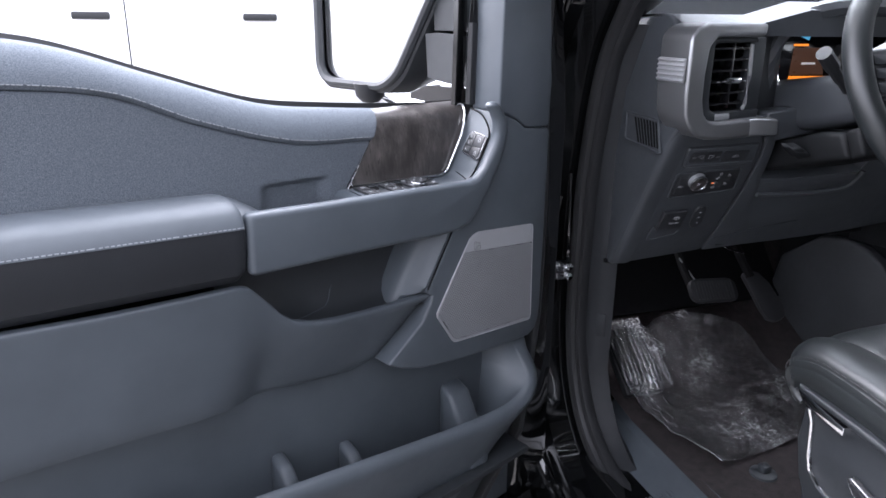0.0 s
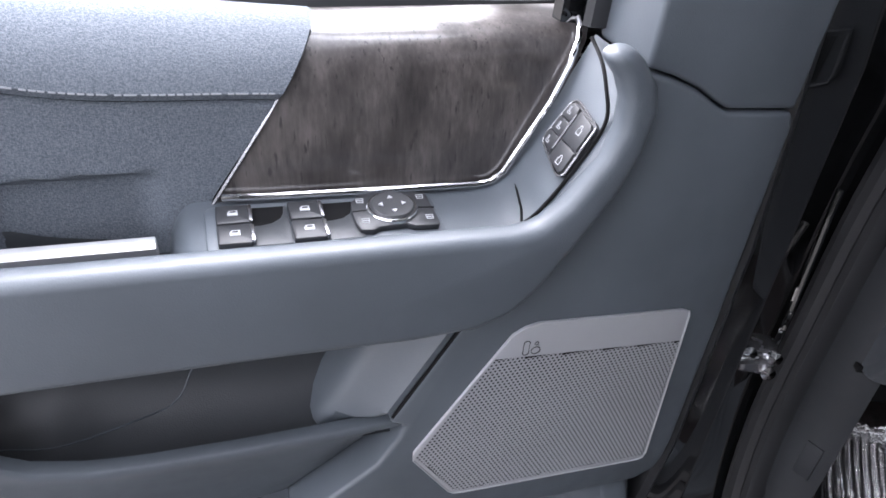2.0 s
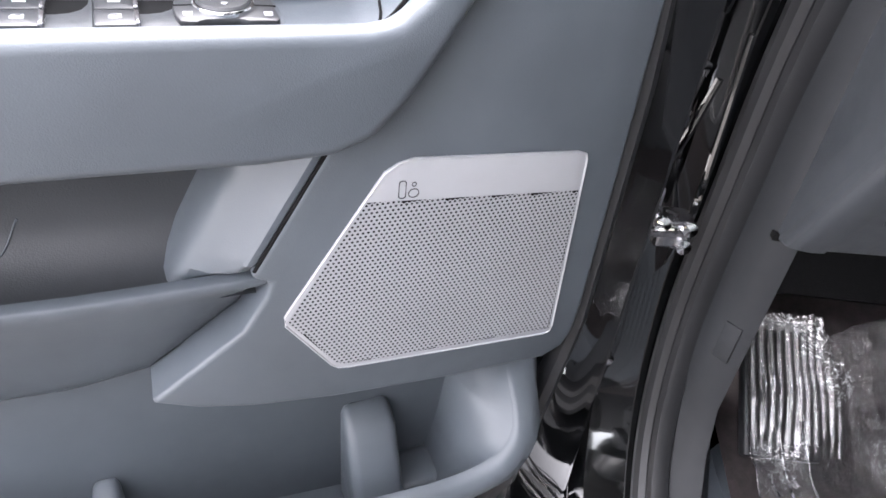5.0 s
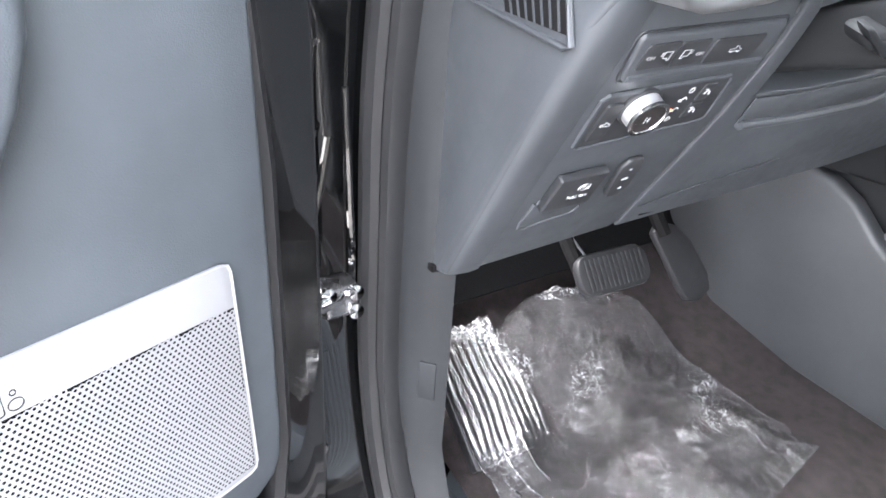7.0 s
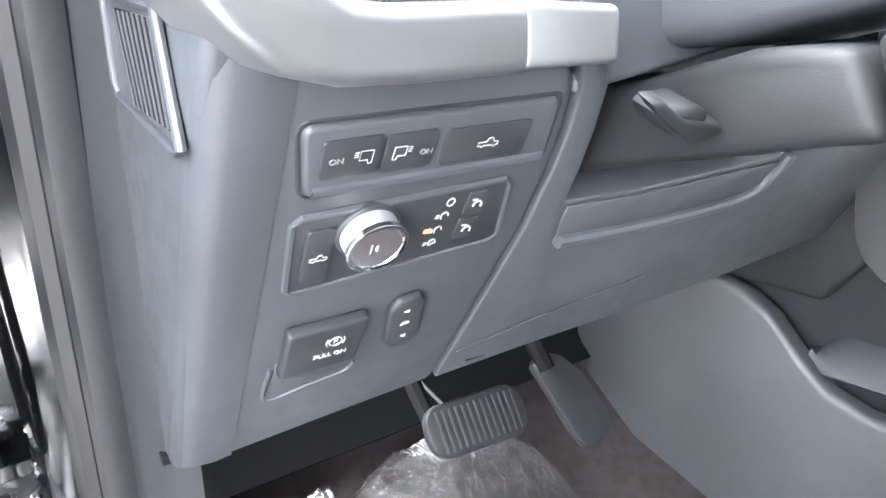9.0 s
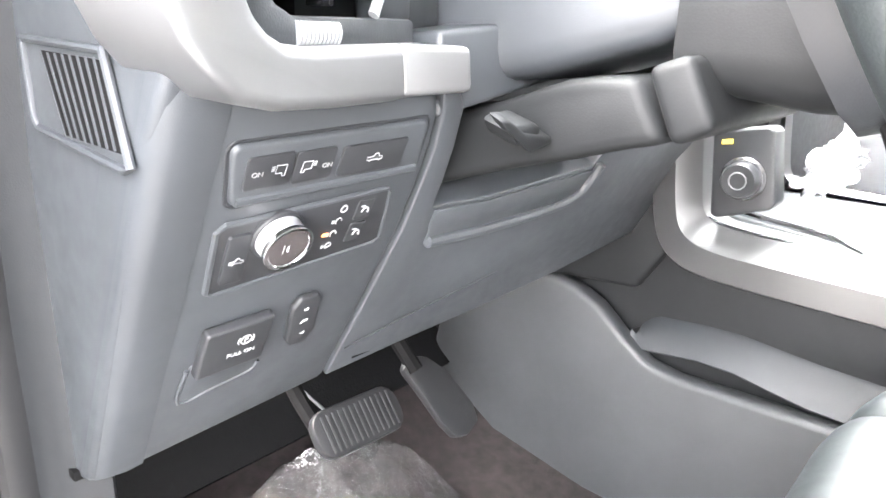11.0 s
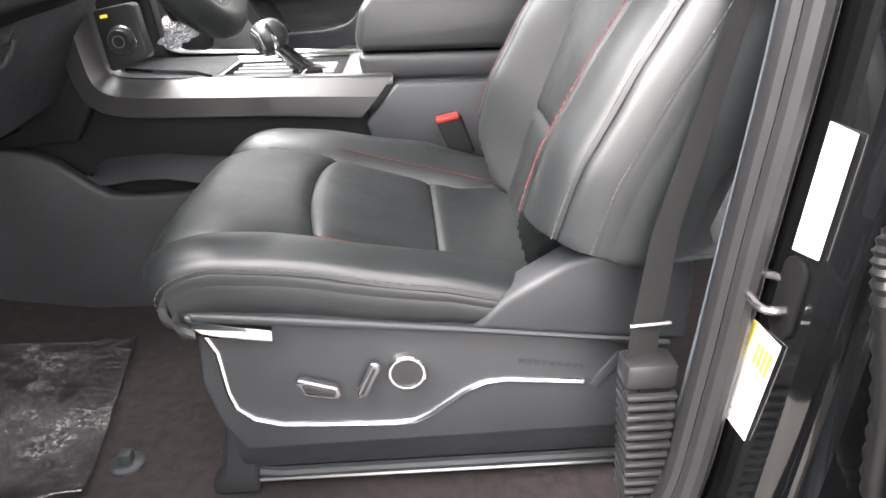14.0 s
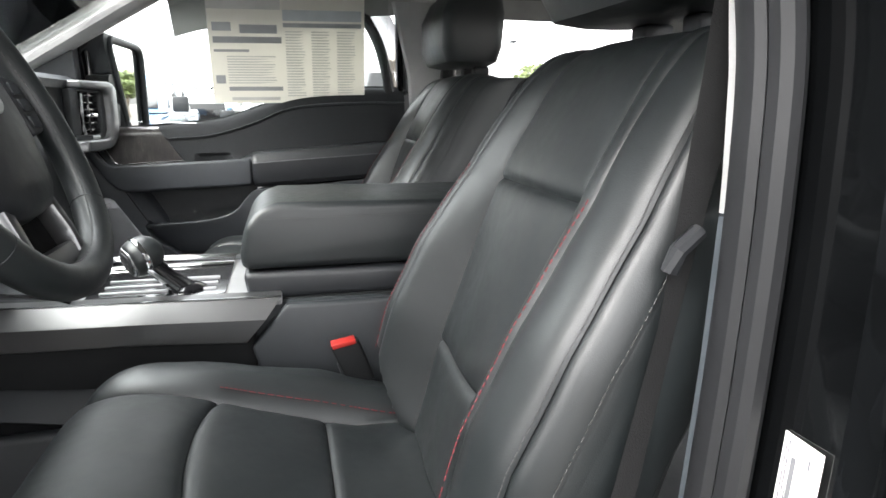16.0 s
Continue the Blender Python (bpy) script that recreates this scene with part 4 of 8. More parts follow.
    put("window_frame", tube(curve([(0.205, -0.08, 1.55), (0.30, -0.085, 1.66), (0.42, -0.095, 1.735), (0.60, -0.10, 1.76), (0.95, -0.10, 1.76), (1.0, -0.10, 1.72), (1.005, -0.09, 1.38)], 6), 0.022, 10, 1.3, up=(0, 1, 0)), PAINT)
    put("door_edge_seal", tube([(0.100, -0.03, 1.60), (0.098, -0.03, 1.30), (0.088, -0.03, 1.15), (0.09, -0.03, 0.95), (0.12, -0.03, 0.75), (0.22, -0.03, 0.64), (0.9, -0.03, 0.63)], 0.009, 8, 1.3, up=(0, 1, 0)), RUBBER)
    # inner edge of the shell towards the hinge
    put("hinge_edge", dslab([(0.03, 0.60), (0.112, 0.60), (0.104, 1.10), (0.112, 1.26), (0.11, 1.58), (0.06, 1.5), (0.03, 1.27)], -0.105, -0.035, 0.008), PAINT)
    return d


front_door(DRIVER, "front_door", "open front door with slate grey trim, dark wood and silver speaker grille", True)
front_door(PASSENGER, "front_door", "closed front door with trim in shaded tones, wood strip and paper sticker on its window", False)


def door_mirror(m, sx, label):
    d = thing("door_mirror", m @ Vector((0.16, -0.2, 1.28)), label, "car mirror")

    def put(n, bm, mat, lab=""):
        return part(n, bm, mat, d, lab, m)
    # head: rounded housing that opens to the back
    def ring(a, k):
        pts = rounded(-0.432 - 0.012 * k, -0.246 + 0.012 * k, 1.302 - 0.012 * k, 1.545 + 0.012 * k, 0.036, 5)
        return [(a - 0.06 * (b + 0.30), b + (z - 1.302) * 0.70 * max(0.0, min(1.0, (b + 0.41) / 0.13)), z) for b, z in pts]
    bm = loft([ring(0.212, 0), ring(0.205, 1), ring(0.16, 1.2), ring(0.10, 0), ring(0.06, -3), ring(0.045, -6)], closed=True, caps=False)
    bmesh.ops.holes_fill(bm, edges=[e for e in bm.edges if len(e.link_faces) == 1 and max(v.co.x for v in e.verts) < 0.10])
    bmesh.ops.recalc_face_normals(bm, faces=bm.faces[:])
    put("housing", bm, SLATE_DARK, "dark plastic mirror housing")
    put("bezel", tube(ring(0.212, 0), 0.008, 8, closed=True, up=(1, 0, 0)), SLATE_DARK)
    put("mirror_glass", slab([(p[0] - 0.004, p[1], p[2]) for p in ring(0.208, -0.6)], (1, 0, 0.0), -0.004, 0.0, 0), MIRROR, "mirror glass")
    put("arm", loft([[(0.20, b, z0), (0.205, b, z1), (0.13, b, z1), (0.13, b, z0)] for b, z0, z1 in ((-0.17, 1.322, 1.384), (-0.145, 1.317, 1.386), (-0.10, 1.314, 1.384), (-0.075, 1.312, 1.382))], closed=True, caps=True), SLATE_DARK)
    put("arm_cover", loft([[(0.20, b, z0), (0.205, b, z1), (0.12, b, z1), (0.12, b, z0)] for b, z0, z1 in ((-0.155, 1.389, 1.455), (-0.13, 1.389, 1.460), (-0.075, 1.388, 1.455))], closed=True, caps=True), SLATE_DARK)
    put("foot", loft([[(0.205, b, z0), (0.205, b, z1), (0.12, b, z1), (0.12, b, z0)] for b, z0, z1 in ((-0.205, 1.288, 1.296), (-0.17, 1.286, 1.310), (-0.075, 1.292, 1.312))], closed=True, caps=True), GLOSS_BLACK)
    put("puddle_lamp", drum((0.20, -0.315, 1.283), (0, 0, -1), [(-0.02, 0.028), (0.0, 0.024), (0.010, 0.014), (0.012, 0.0)], 20), BUTTON)
    return d


door_mirror(DRIVER, 1, "black door mirror with a bright reflecting glass")
door_mirror(PASSENGER @ Matrix.Translation((0.06, 0.0, -0.035)), -1, "black door mirror outside the far window")

# ---- body, floor and pillars of the truck ----
OPENING = curve([(y, z, 0) for y, z in ((1.144, 1.434), (1.202, 1.334), (1.236, 1.17), (1.243, 1.03), (1.241, 0.87), (1.205, 0.745), (1.13, 0.668), (1.0, 0.638), (0.75, 0.632), (0.52, 0.64), (0.42, 0.69),
                                        (0.372, 0.79), (0.356, 0.90), (0.343, 1.05), (0.331, 1.18), (0.325, 1.30), (0.329, 1.40), (0.36, 1.52), (0.44, 1.62), (0.60, 1.665), (0.78, 1.655), (0.95, 1.59), (1.144, 1.434))], 6)[:-1]


def ring(off, x):
    """The door opening's outline, off wider, at x."""
    n = len(OPENING)
    out = []
    for i, p in enumerate(OPENING):
        t = (OPENING[(i + 1) % n] - OPENING[i - 1]).normalized()
        nrm = Vector((-t.y, t.x, 0))
        q = p + nrm * off
        out.append((x, q.x, q.y))
    return out


CENTRE = 1.545


def mirror_x(m=I4):
    return Matrix.Translation((2 * CENTRE, 0, 0)) @ Matrix.Diagonal((-1, 1, 1, 1)) @ m


def closed_skin(rows):
    bm = loft(rows, closed=True)
    bmesh.ops.recalc_face_normals(bm, faces=bm.faces[:])
    return bm


jamb = thing("door_jamb", (0.72, 0.75, 0.60), "glossy black painted door opening of a pickup cab", "car body", kind="structure")
part("jamb_frame", closed_skin([ring(-0.004, 0.80), ring(0.0, 0.782), ring(0.016, 0.775), ring(0.020, 0.715), ring(0.034, 0.700), ring(0.038, 0.675), ring(0.075, 0.665), ring(0.085, 0.60), ring(0.10, 0.585)]), PAINT, jamb)
part("edge_bead", tube(ring(0.033, 0.696), 0.0045, 8, closed=True, up=(1, 0, 0)), PAINT, jamb)
part("weather_seal", tube(ring(0.0, 0.772), 0.0115, 10, closed=True, up=(1, 0, 0)), RUBBER, jamb, "black rubber weather seal")
part("seal_lip", tube(ring(-0.012, 0.785), 0.0075, 8, 1.6, closed=True, up=(1, 0, 0)), RUBBER, jamb)
far = thing("door_jamb", (2.23, 0.75, 0.60), "dark far side door opening of the cab", "car body", kind="structure")
part("jamb_frame", closed_skin([ring(-0.004, 0.80), ring(0.0, 0.782), ring(0.016, 0.775), ring(0.020, 0.715), ring(0.034, 0.700), ring(0.038, 0.675), ring(0.085, 0.60), ring(0.10, 0.585)]), PAINT, far, m=mirror_x())
part("weather_seal", tube(ring(0.0, 0.772), 0.0115, 10, closed=True, up=(1, 0, 0)), RUBBER, far, m=mirror_x())

# floor, tunnel wall and sill
floor_pts = [[(x, y, z) for x in (0.86, 1.0, 1.15, 1.3, 1.45, 1.6, 2.1)] for y, z in ((-0.75, 0.70), (0.3, 0.695), (0.9, 0.698), (1.15, 0.705), (1.30, 0.73), (1.42, 0.80), (1.50, 0.90), (1.56, 1.05), (1.58, 1.25))]
bm = loft(floor_pts)
bmesh.ops.recalc_face_normals(bm, faces=bm.faces[:])
for f in bm.faces:
    if f.normal.z < 0 and abs(f.normal.z) > 0.3:
        f.normal_flip()
whole("floor", bm, CARPET, "dark brown carpet of the cab floor", "carpet", kind="structure")
pad = [[(x, y - 0.012, z + 0.010) for x in (0.87, 1.0, 1.15, 1.3, 1.40)] for y, z in ((1.40, 0.790), (1.42, 0.805), (1.50, 0.905), (1.56, 1.052), (1.58, 1.25))]
bm = loft(pad)
bmesh.ops.recalc_face_normals(bm, faces=bm.faces[:])
whole("footwell_pad", thick(bm, 0.006), INSULATION, "black sound pad on the footwell wall", "trim", kind="structure")
whole("underfloor", box(0.75, 2.2, -0.8, 1.6, 0.60, 0.66, 0.01), PAINT, "painted steel under the cab floor", "car body", kind="structure")
sill = thing("sill_plate", (0.82, 0.75, 0.64), "ribbed dark plastic sill plate", "sill trim", kind="structure")
rows = [[(0.782, y, 0.640), (0.79, y, 0.652), (0.81, y, 0.660), (0.845, y, 0.664), (0.868, y, 0.676), (0.878, y, 0.70), (0.884, y, 0.692)] for y in [0.36 + k * 0.04 for k in range(23)]]
bm = loft(rows)
part("plate", bm, SLATE, sill)
for k in range(7):
    part("rib", tube([(0.842 - k * 0.0075, 0.42, 0.6645 - k * 0.0006), (0.842 - k * 0.0075, 1.0, 0.6645 - k * 0.0006)], 0.0022, 6), SLATE, sill)
def opening_y(z):
    return smooth_table([(0.64, 1.02), (0.668, 1.13), (0.745, 1.205), (0.87, 1.241), (1.03, 1.243), (1.17, 1.236), (1.334, 1.202), (1.434, 1.144)], z)


kick = []
for z in (0.645, 0.668, 0.70, 0.75, 0.80, 0.90, 1.0, 1.1, 1.2, 1.3, 1.40):
    yo = opening_y(z)
    yk = min(1.196, yo - 0.03)
    deep = 0.0 if z > 1.003 else 1.0
    kick.append([(0.784, yo + 0.004, z), (0.790, yo - 0.012, z), (0.800, yk + 0.012, z), (0.811, yk, z), (0.818 + 0.006 * deep, yk - 0.006 * deep, z), (0.823 + 0.012 * deep, yk + 0.02, z), (0.826 + 0.04 * deep, yk + 0.12, z)])
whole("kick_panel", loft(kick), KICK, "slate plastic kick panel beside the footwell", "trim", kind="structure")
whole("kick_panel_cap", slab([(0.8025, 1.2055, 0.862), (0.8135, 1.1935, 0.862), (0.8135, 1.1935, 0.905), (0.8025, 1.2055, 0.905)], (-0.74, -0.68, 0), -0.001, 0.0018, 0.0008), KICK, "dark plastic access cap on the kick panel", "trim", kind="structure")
# pillar trims
bp = [[(0.786, 0.343 + o, z), (0.796, 0.350 + o, z), (0.805, 0.352 + o, z), (0.812, 0.345 + o, z), (0.815, 0.20 + o, z)] for z, o in ((0.66, 0.075), (0.78, 0.035), (0.9, 0.018), (1.05, 0.004), (1.18, -0.008), (1.30, -0.014), (1.42, -0.008), (1.6, 0.03))]
def at_z(z):
    return [tuple(smooth_table([(r[0][2], r[i][k]) for r in bp], z) if k < 2 else z for k in range(3)) for i in range(5)]


whole("pillar_trim", loft([at_z(z) for z in (0.66, 0.72, 0.78, 0.85, 0.9, 0.98, 1.05, 1.12, 1.18, 1.273)]), SLATE, "slate plastic trim of the door pillar", "trim", kind="structure")
whole("pillar_trim", loft([at_z(z) for z in (1.275, 1.30, 1.36, 1.42, 1.5, 1.6)]), PILLAR, "pale grey upper trim of the door pillar", "trim", kind="structure")
whole("pillar_trim", loft([[(p[0], p[1], p[2]) for p in r] for r in bp]), PILLAR, "pale grey trim of the far door pillar", "trim", kind="structure", m=mirror_x(Matrix.Translation((0.03, -0.06, 0))))
ap = curve([(0.80, 1.40, 1.32), (0.81, 1.28, 1.40), (0.83, 1.14, 1.478), (0.86, 0.98, 1.565), (0.90, 0.84, 1.635)], 5)
for mm, mt in ((I4, SLATE_DARK), (mirror_x(), PILLAR)):
    whole("windscreen_pillar", tube(ap, 0.045, 10, 0.7), mt, "plastic trim of the windscreen pillar", "trim", kind="structure", m=mm)
# roof, headliner, rear wall and glass
roof_rows = []
for y, z in ((0.86, 1.648), (0.80, 1.665), (0.65, 1.69), (0.3, 1.71), (-0.2, 1.70), (-0.7, 1.66), (-0.85, 1.60)):
    roof_rows.append([(0.74, y, z - 0.10), (0.80, y, z - 0.03), (0.95, y, z + 0.01), (CENTRE, y, z + 0.035), (2 * CENTRE - 0.95, y, z + 0.01), (2 * CENTRE - 0.80, y, z - 0.03), (2 * CENTRE - 0.74, y, z - 0.10)])
bm = loft(roof_rows)
bmesh.ops.recalc_face_normals(bm, faces=bm.faces[:])
whole("roof", thick(bm, 0.012), PAINT, "black painted cab roof", "car body", kind="structure")
bm = loft([[(CENTRE + (x - CENTRE) * 0.96, y, z - 0.035) for x, y, z in r] for r in roof_rows])
whole("ceiling", thick(bm, 0.008), HEADLINER, "pale grey cloth headliner", "headliner", kind="structure")
bm = loft([[(0.84, 1.44, 1.31), (CENTRE, 1.68, 1.32), (2 * CENTRE - 0.84, 1.44, 1.31)], [(0.92, 0.84, 1.635), (CENTRE, 0.90, 1.67), (2 * CENTRE - 0.92, 0.84, 1.635)]])
ws = whole("windscreen", thick(bm, 0.005), GLASS, "clear windscreen", "windscreen", kind="structure")
ws.visible_shadow = False
rw = thing("cab_back", (CENTRE, -0.8, 0.66), "back wall of the cab with its window", "car body", kind="structure")
part("lower_wall", box(0.78, 2 * CENTRE - 0.78, -0.86, -0.80, 0.62, 1.25, 0.01), PAD_DARK, rw)
for sx in (0.78, 2 * CENTRE - 0.93):
    part("post", box(sx, sx + 0.15, -0.86, -0.80, 1.25, 1.62, 0.01), PAD_DARK, rw)
pane = part("pane", box(0.93, 2 * CENTRE - 0.93, -0.835, -0.83, 1.25, 1.62, 0), GLASS, rw)
pane.visible_shadow = False
# far rear door, closed, with its window
rd = thing("rear_door", (2.24, -0.2, 0.60), "closed black rear door on the far side", "car door")
part("door_panel", box(2.16, 2.29, -0.72, 0.20, 0.60, 1.34, 0.02), PAD_DARK, rd)
part("window_frame", tube([(2.22, 0.19, 1.34), (2.20, 0.18, 1.5), (2.17, 0.15, 1.62), (2.17, -0.6, 1.62), (2.21, -0.72, 1.34)], 0.02, 8), RUBBER, rd)
# near rear door, standing part open
ro = thing("rear_door", (0.62, 0.1, 0.60), "half-open black rear door behind the door pillar", "car door")
RM = Matrix.Translation((0.655, 0.275, 0)) @ Matrix.Rotation(radians(-48), 4, "Z")
part("door_shell", slab([(0, -0.0, 0.58), (0, -0.0, 1.33), (0, -0.9, 1.36), (0, -0.9, 0.58)], (1, 0, 0), -0.09, 0.0, 0.012), PAINT, ro, m=RM)
part("edge_seal", tube([(0.01, -0.03, 1.6), (0.012, -0.03, 1.2), (0.012, -0.04, 0.8), (0.01, -0.12, 0.62)], 0.009, 8), RUBBER, ro, m=RM)
part("window_frame", tube([(-0.04, -0.02, 1.33), (-0.05, -0.05, 1.6), (-0.06, -0.15, 1.7), (-0.06, -0.8, 1.7), (-0.04, -0.9, 1.35)], 0.022, 8), PAINT, ro, m=RM)
# outer body: front wing, rocker, rear body side
body = thing("truck_body", (CENTRE, 0.4, 0.45), "glossy black pickup truck body", "pickup truck")
part("front_wing", box(0.555, 0.72, 1.345, 2.5, 0.62, 1.24, 0.03, 3), PAINT, body)
part("front_wing", box(2 * CENTRE - 0.72, 2 * CENTRE - 0.555, 1.345, 2.5, 0.62, 1.24, 0.03, 3), PAINT, body)
part("bonnet", box(0.62, 2 * CENTRE - 0.62, 1.70, 2.55, 1.18, 1.27, 0.03, 3), PAINT, body)
part("firewall", box(0.70, 2 * CENTRE - 0.70, 1.60, 1.66, 0.6, 1.25, 0.01), PAINT, body)
part("rocker", box(0.585, 0.74, -0.9, 1.45, 0.45, 0.60, 0.03, 3), PAINT, body)
part("rocker", box(2 * CENTRE - 0.74, 2 * CENTRE - 0.585, -0.9, 1.45, 0.45, 0.60, 0.03, 3), PAINT, body)
part("box_side", box(0.56, 2 * CENTRE - 0.56, -2.6, -0.9, 0.55, 1.28, 0.04, 3), PAINT, body)
part("hinge_pillar", box(0.69, 0.79, 1.262, 1.36, 0.58, 1.28, 0.012), PAINT, body)
for wx in (0.62, 2 * CENTRE - 0.62):
    for wy in (2.0, -1.7):
        w = part("wheel", drum((wx - 0.12, wy, 0.37), (1, 0, 0), [(0, 0.20), (0.0, 0.34), (0.03, 0.37), (0.21, 0.37), (0.24, 0.34), (0.24, 0.2)], 32), TYRE, body)

# ---- the lot outside ----
gp = [(-400, -400, 0), (400, -400, 0), (400, 400, 0), (-400, 400, 0)]
bm = bmesh.new()
bm.faces.new([bm.verts.new(p) for p in gp])
whole("ground", bm, ASPHALT, "worn grey brown parking lot asphalt", "ground", kind="structure")

# ---- dashboard ----
NF = Vector((-0.044, -0.876, -0.48)).normalized()
RX = Vector((1, -0.05, 0)).normalized()
UF = NF.cross(RX)


def face(x, z, d=0.0):
    """A point of the lower dash face, d proud of it."""
    return Vector((x, 1.115 - 0.55 * (z - 1.12) - 0.05 * (x - 0.93), z)) + NF * d


def fslab(pts, d0, d1, w=0.002, seg=2):
    return slab([face(x, z) for x, z in pts], NF, d0, d1, w, seg)


def skewed(x0, x1, z0, z1, r, slant=0.0, n=4, rise=0.0):
    """A round-cornered field on the dash face; slant leans its ends, rise lifts its right end."""
    return [(x + slant * (z - z0) / (z1 - z0) * 1.0, z + rise * (x - x0) / (x1 - x0)) for x, z in rounded(x0, x1, z0, z1, r, n)]


dash = thing("dashboard", (CENTRE, 1.25, 1.0), "dark grey grained plastic dashboard with silver vent surrounds", "dashboard", kind="structure")


def dp(name, bm, mat, label="", angle=35, m=I4, on=None):
    return part(name, bm, mat, on or dash, label, m, angle)


dp("end_panel", slab([(0.812, y, z) for y, z in ((1.212, 1.006), (1.186, 1.004), (1.068, 1.225), (1.040, 1.262), (1.032, 1.30), (1.035, 1.38), (1.10, 1.415), (1.262, 1.405), (1.262, 1.20), (1.238, 1.05))], (-1, 0, 0), -0.02, 0.004, 0.005, 3), DASHM)
dp("end_panel_edge", tube(curve([(0.8095, 1.222, 1.03), (0.8095, 1.225, 1.20), (0.8095, 1.235, 1.36)], 4), 0.006, 8), DASHM)
# demister slots in the end panel
ven = [(1.172, 1.2675), (1.087, 1.265), (1.0735, 1.218), (1.0795, 1.2165), (1.168, 1.2245), (1.1725, 1.23)]
slots = [(1.150, 1.2625), (1.0855, 1.2610), (1.0765, 1.2235), (1.1345, 1.2250)]
dp("side_vent_frame", tube([(0.8052, y, z) for y, z in ven], 0.0022, 8, closed=True, up=(1, 0, 0)), DASHM)
dp("side_vent_plate", slab([(0.8068, y, z) for y, z in ven], (-1, 0, 0), 0.0, 0.0012, 0), DASHM)
dp("side_vent", slab([(0.8052, y, z) for y, z in slots], (-1, 0, 0), 0.0, 0.0008, 0), DARK, "dark side vent")
for k in range(9):
    t = k / 8
    y0, y1 = 1.0855 + (1.150 - 1.0855) * t, 1.0765 + (1.1345 - 1.0765) * t
    dp("vent_slat", slab([(0.8044, y0 - 0.0008, 1.2618), (0.8044, y0 + 0.0008, 1.2618), (0.8044, y1 + 0.0008, 1.2243), (0.8044, y1 - 0.0008, 1.2243)], (-1, 0, 0), 0.0, 0.0006, 0), DASHM)
left = [(0.830, 1.0035), (0.8225, 1.02), (0.822, 1.12), (0.824, 1.225), (0.815, 1.262), (0.86, 1.2575), (0.958, 1.2465), (0.9680, 1.2400), (0.9742, 1.2305), (0.9805, 1.2095), (0.9838, 1.186), (0.9862, 1.15), (0.9838, 1.11), (0.9765, 1.0205)]
dp("switch_panel", fslab(left, -0.04, 0.0, 0.006, 3), DASHM, "grained plastic switch panel")
knee = [(0.979, 1.0205), (0.9864, 1.11), (0.9887, 1.15), (0.9863, 1.186), (0.9830, 1.2095), (0.9767, 1.2315), (0.9702, 1.2420), (0.9685, 1.2445), (0.9820, 1.2435), (0.9880, 1.2385), (0.9930, 1.2325), (0.9960, 1.2236), (1.0010, 1.2080), (1.0056, 1.187), (1.0092, 1.1635), (1.066, 1.162), (1.134, 1.1655), (1.198, 1.169), (1.206, 1.195), (1.23, 1.205), (1.41, 1.215), (1.41, 1.062), (1.262, 1.040), (1.129, 1.030), (1.05, 1.026)]
dp("knee_panel", fslab(knee, -0.04, 0.0, 0.003, 3), DASHM)
dp("knee_groove", tube([face(x, z, 0.0016) for x, z in ((0.984, 1.048), (1.05, 1.062), (1.14, 1.075))], 0.0008, 5), SLATE_DARK)
dp("knee_ledge", merge(tube(curve([face(x, z, 0.003) for x, z in ((1.017, 1.1365), (1.074, 1.1343), (1.134, 1.1352), (1.177, 1.1385), (1.196, 1.1455), (1.202, 1.160), (1.203, 1.172))], 5), 0.0045, 10),
                       fslab([(1.012, 1.150), (1.017, 1.1365), (1.074, 1.1343), (1.134, 1.1352), (1.177, 1.1385), (1.194, 1.1455), (1.20, 1.166), (1.134, 1.1635), (1.066, 1.160), (1.011, 1.1615)], 0.0005, 0.0022, 0.001)), DASHM)
# upper bank: three keys in a raised frame
bank = skewed(0.8495, 0.9735, 1.192, 1.2265, 0.005, -0.0065, rise=0.004)
dp("bank_groove", tube([face(x, z, 0.0) for x, z in bank], 0.0009, 6, closed=True), PAD_DARK)
dp("bank_frame", fslab([(0.9085 + (x - 0.9085) * 0.975, 1.2115 + (z - 1.2115) * 0.93) for x, z in bank], -0.002, 0.0028, 0.0026, 3), DASHM)
dp("bank_sill", tube([face(0.8535, 1.1965, 0.0012), face(0.9685, 1.2000, 0.0012)], 0.0034, 8), DASHM)
dp("bank_well", fslab([(0.8485, 1.221), (0.9615, 1.2265), (0.9655, 1.2015), (0.8535, 1.1975)], 0.0, 0.0012, 0), PAD_DARK)
def outline(pts, d, on, closed=True, r=0.00026):
    dp("symbol", tube([face(x, z, d) for x, z in pts], r, 4, closed=closed), INK, on=on)


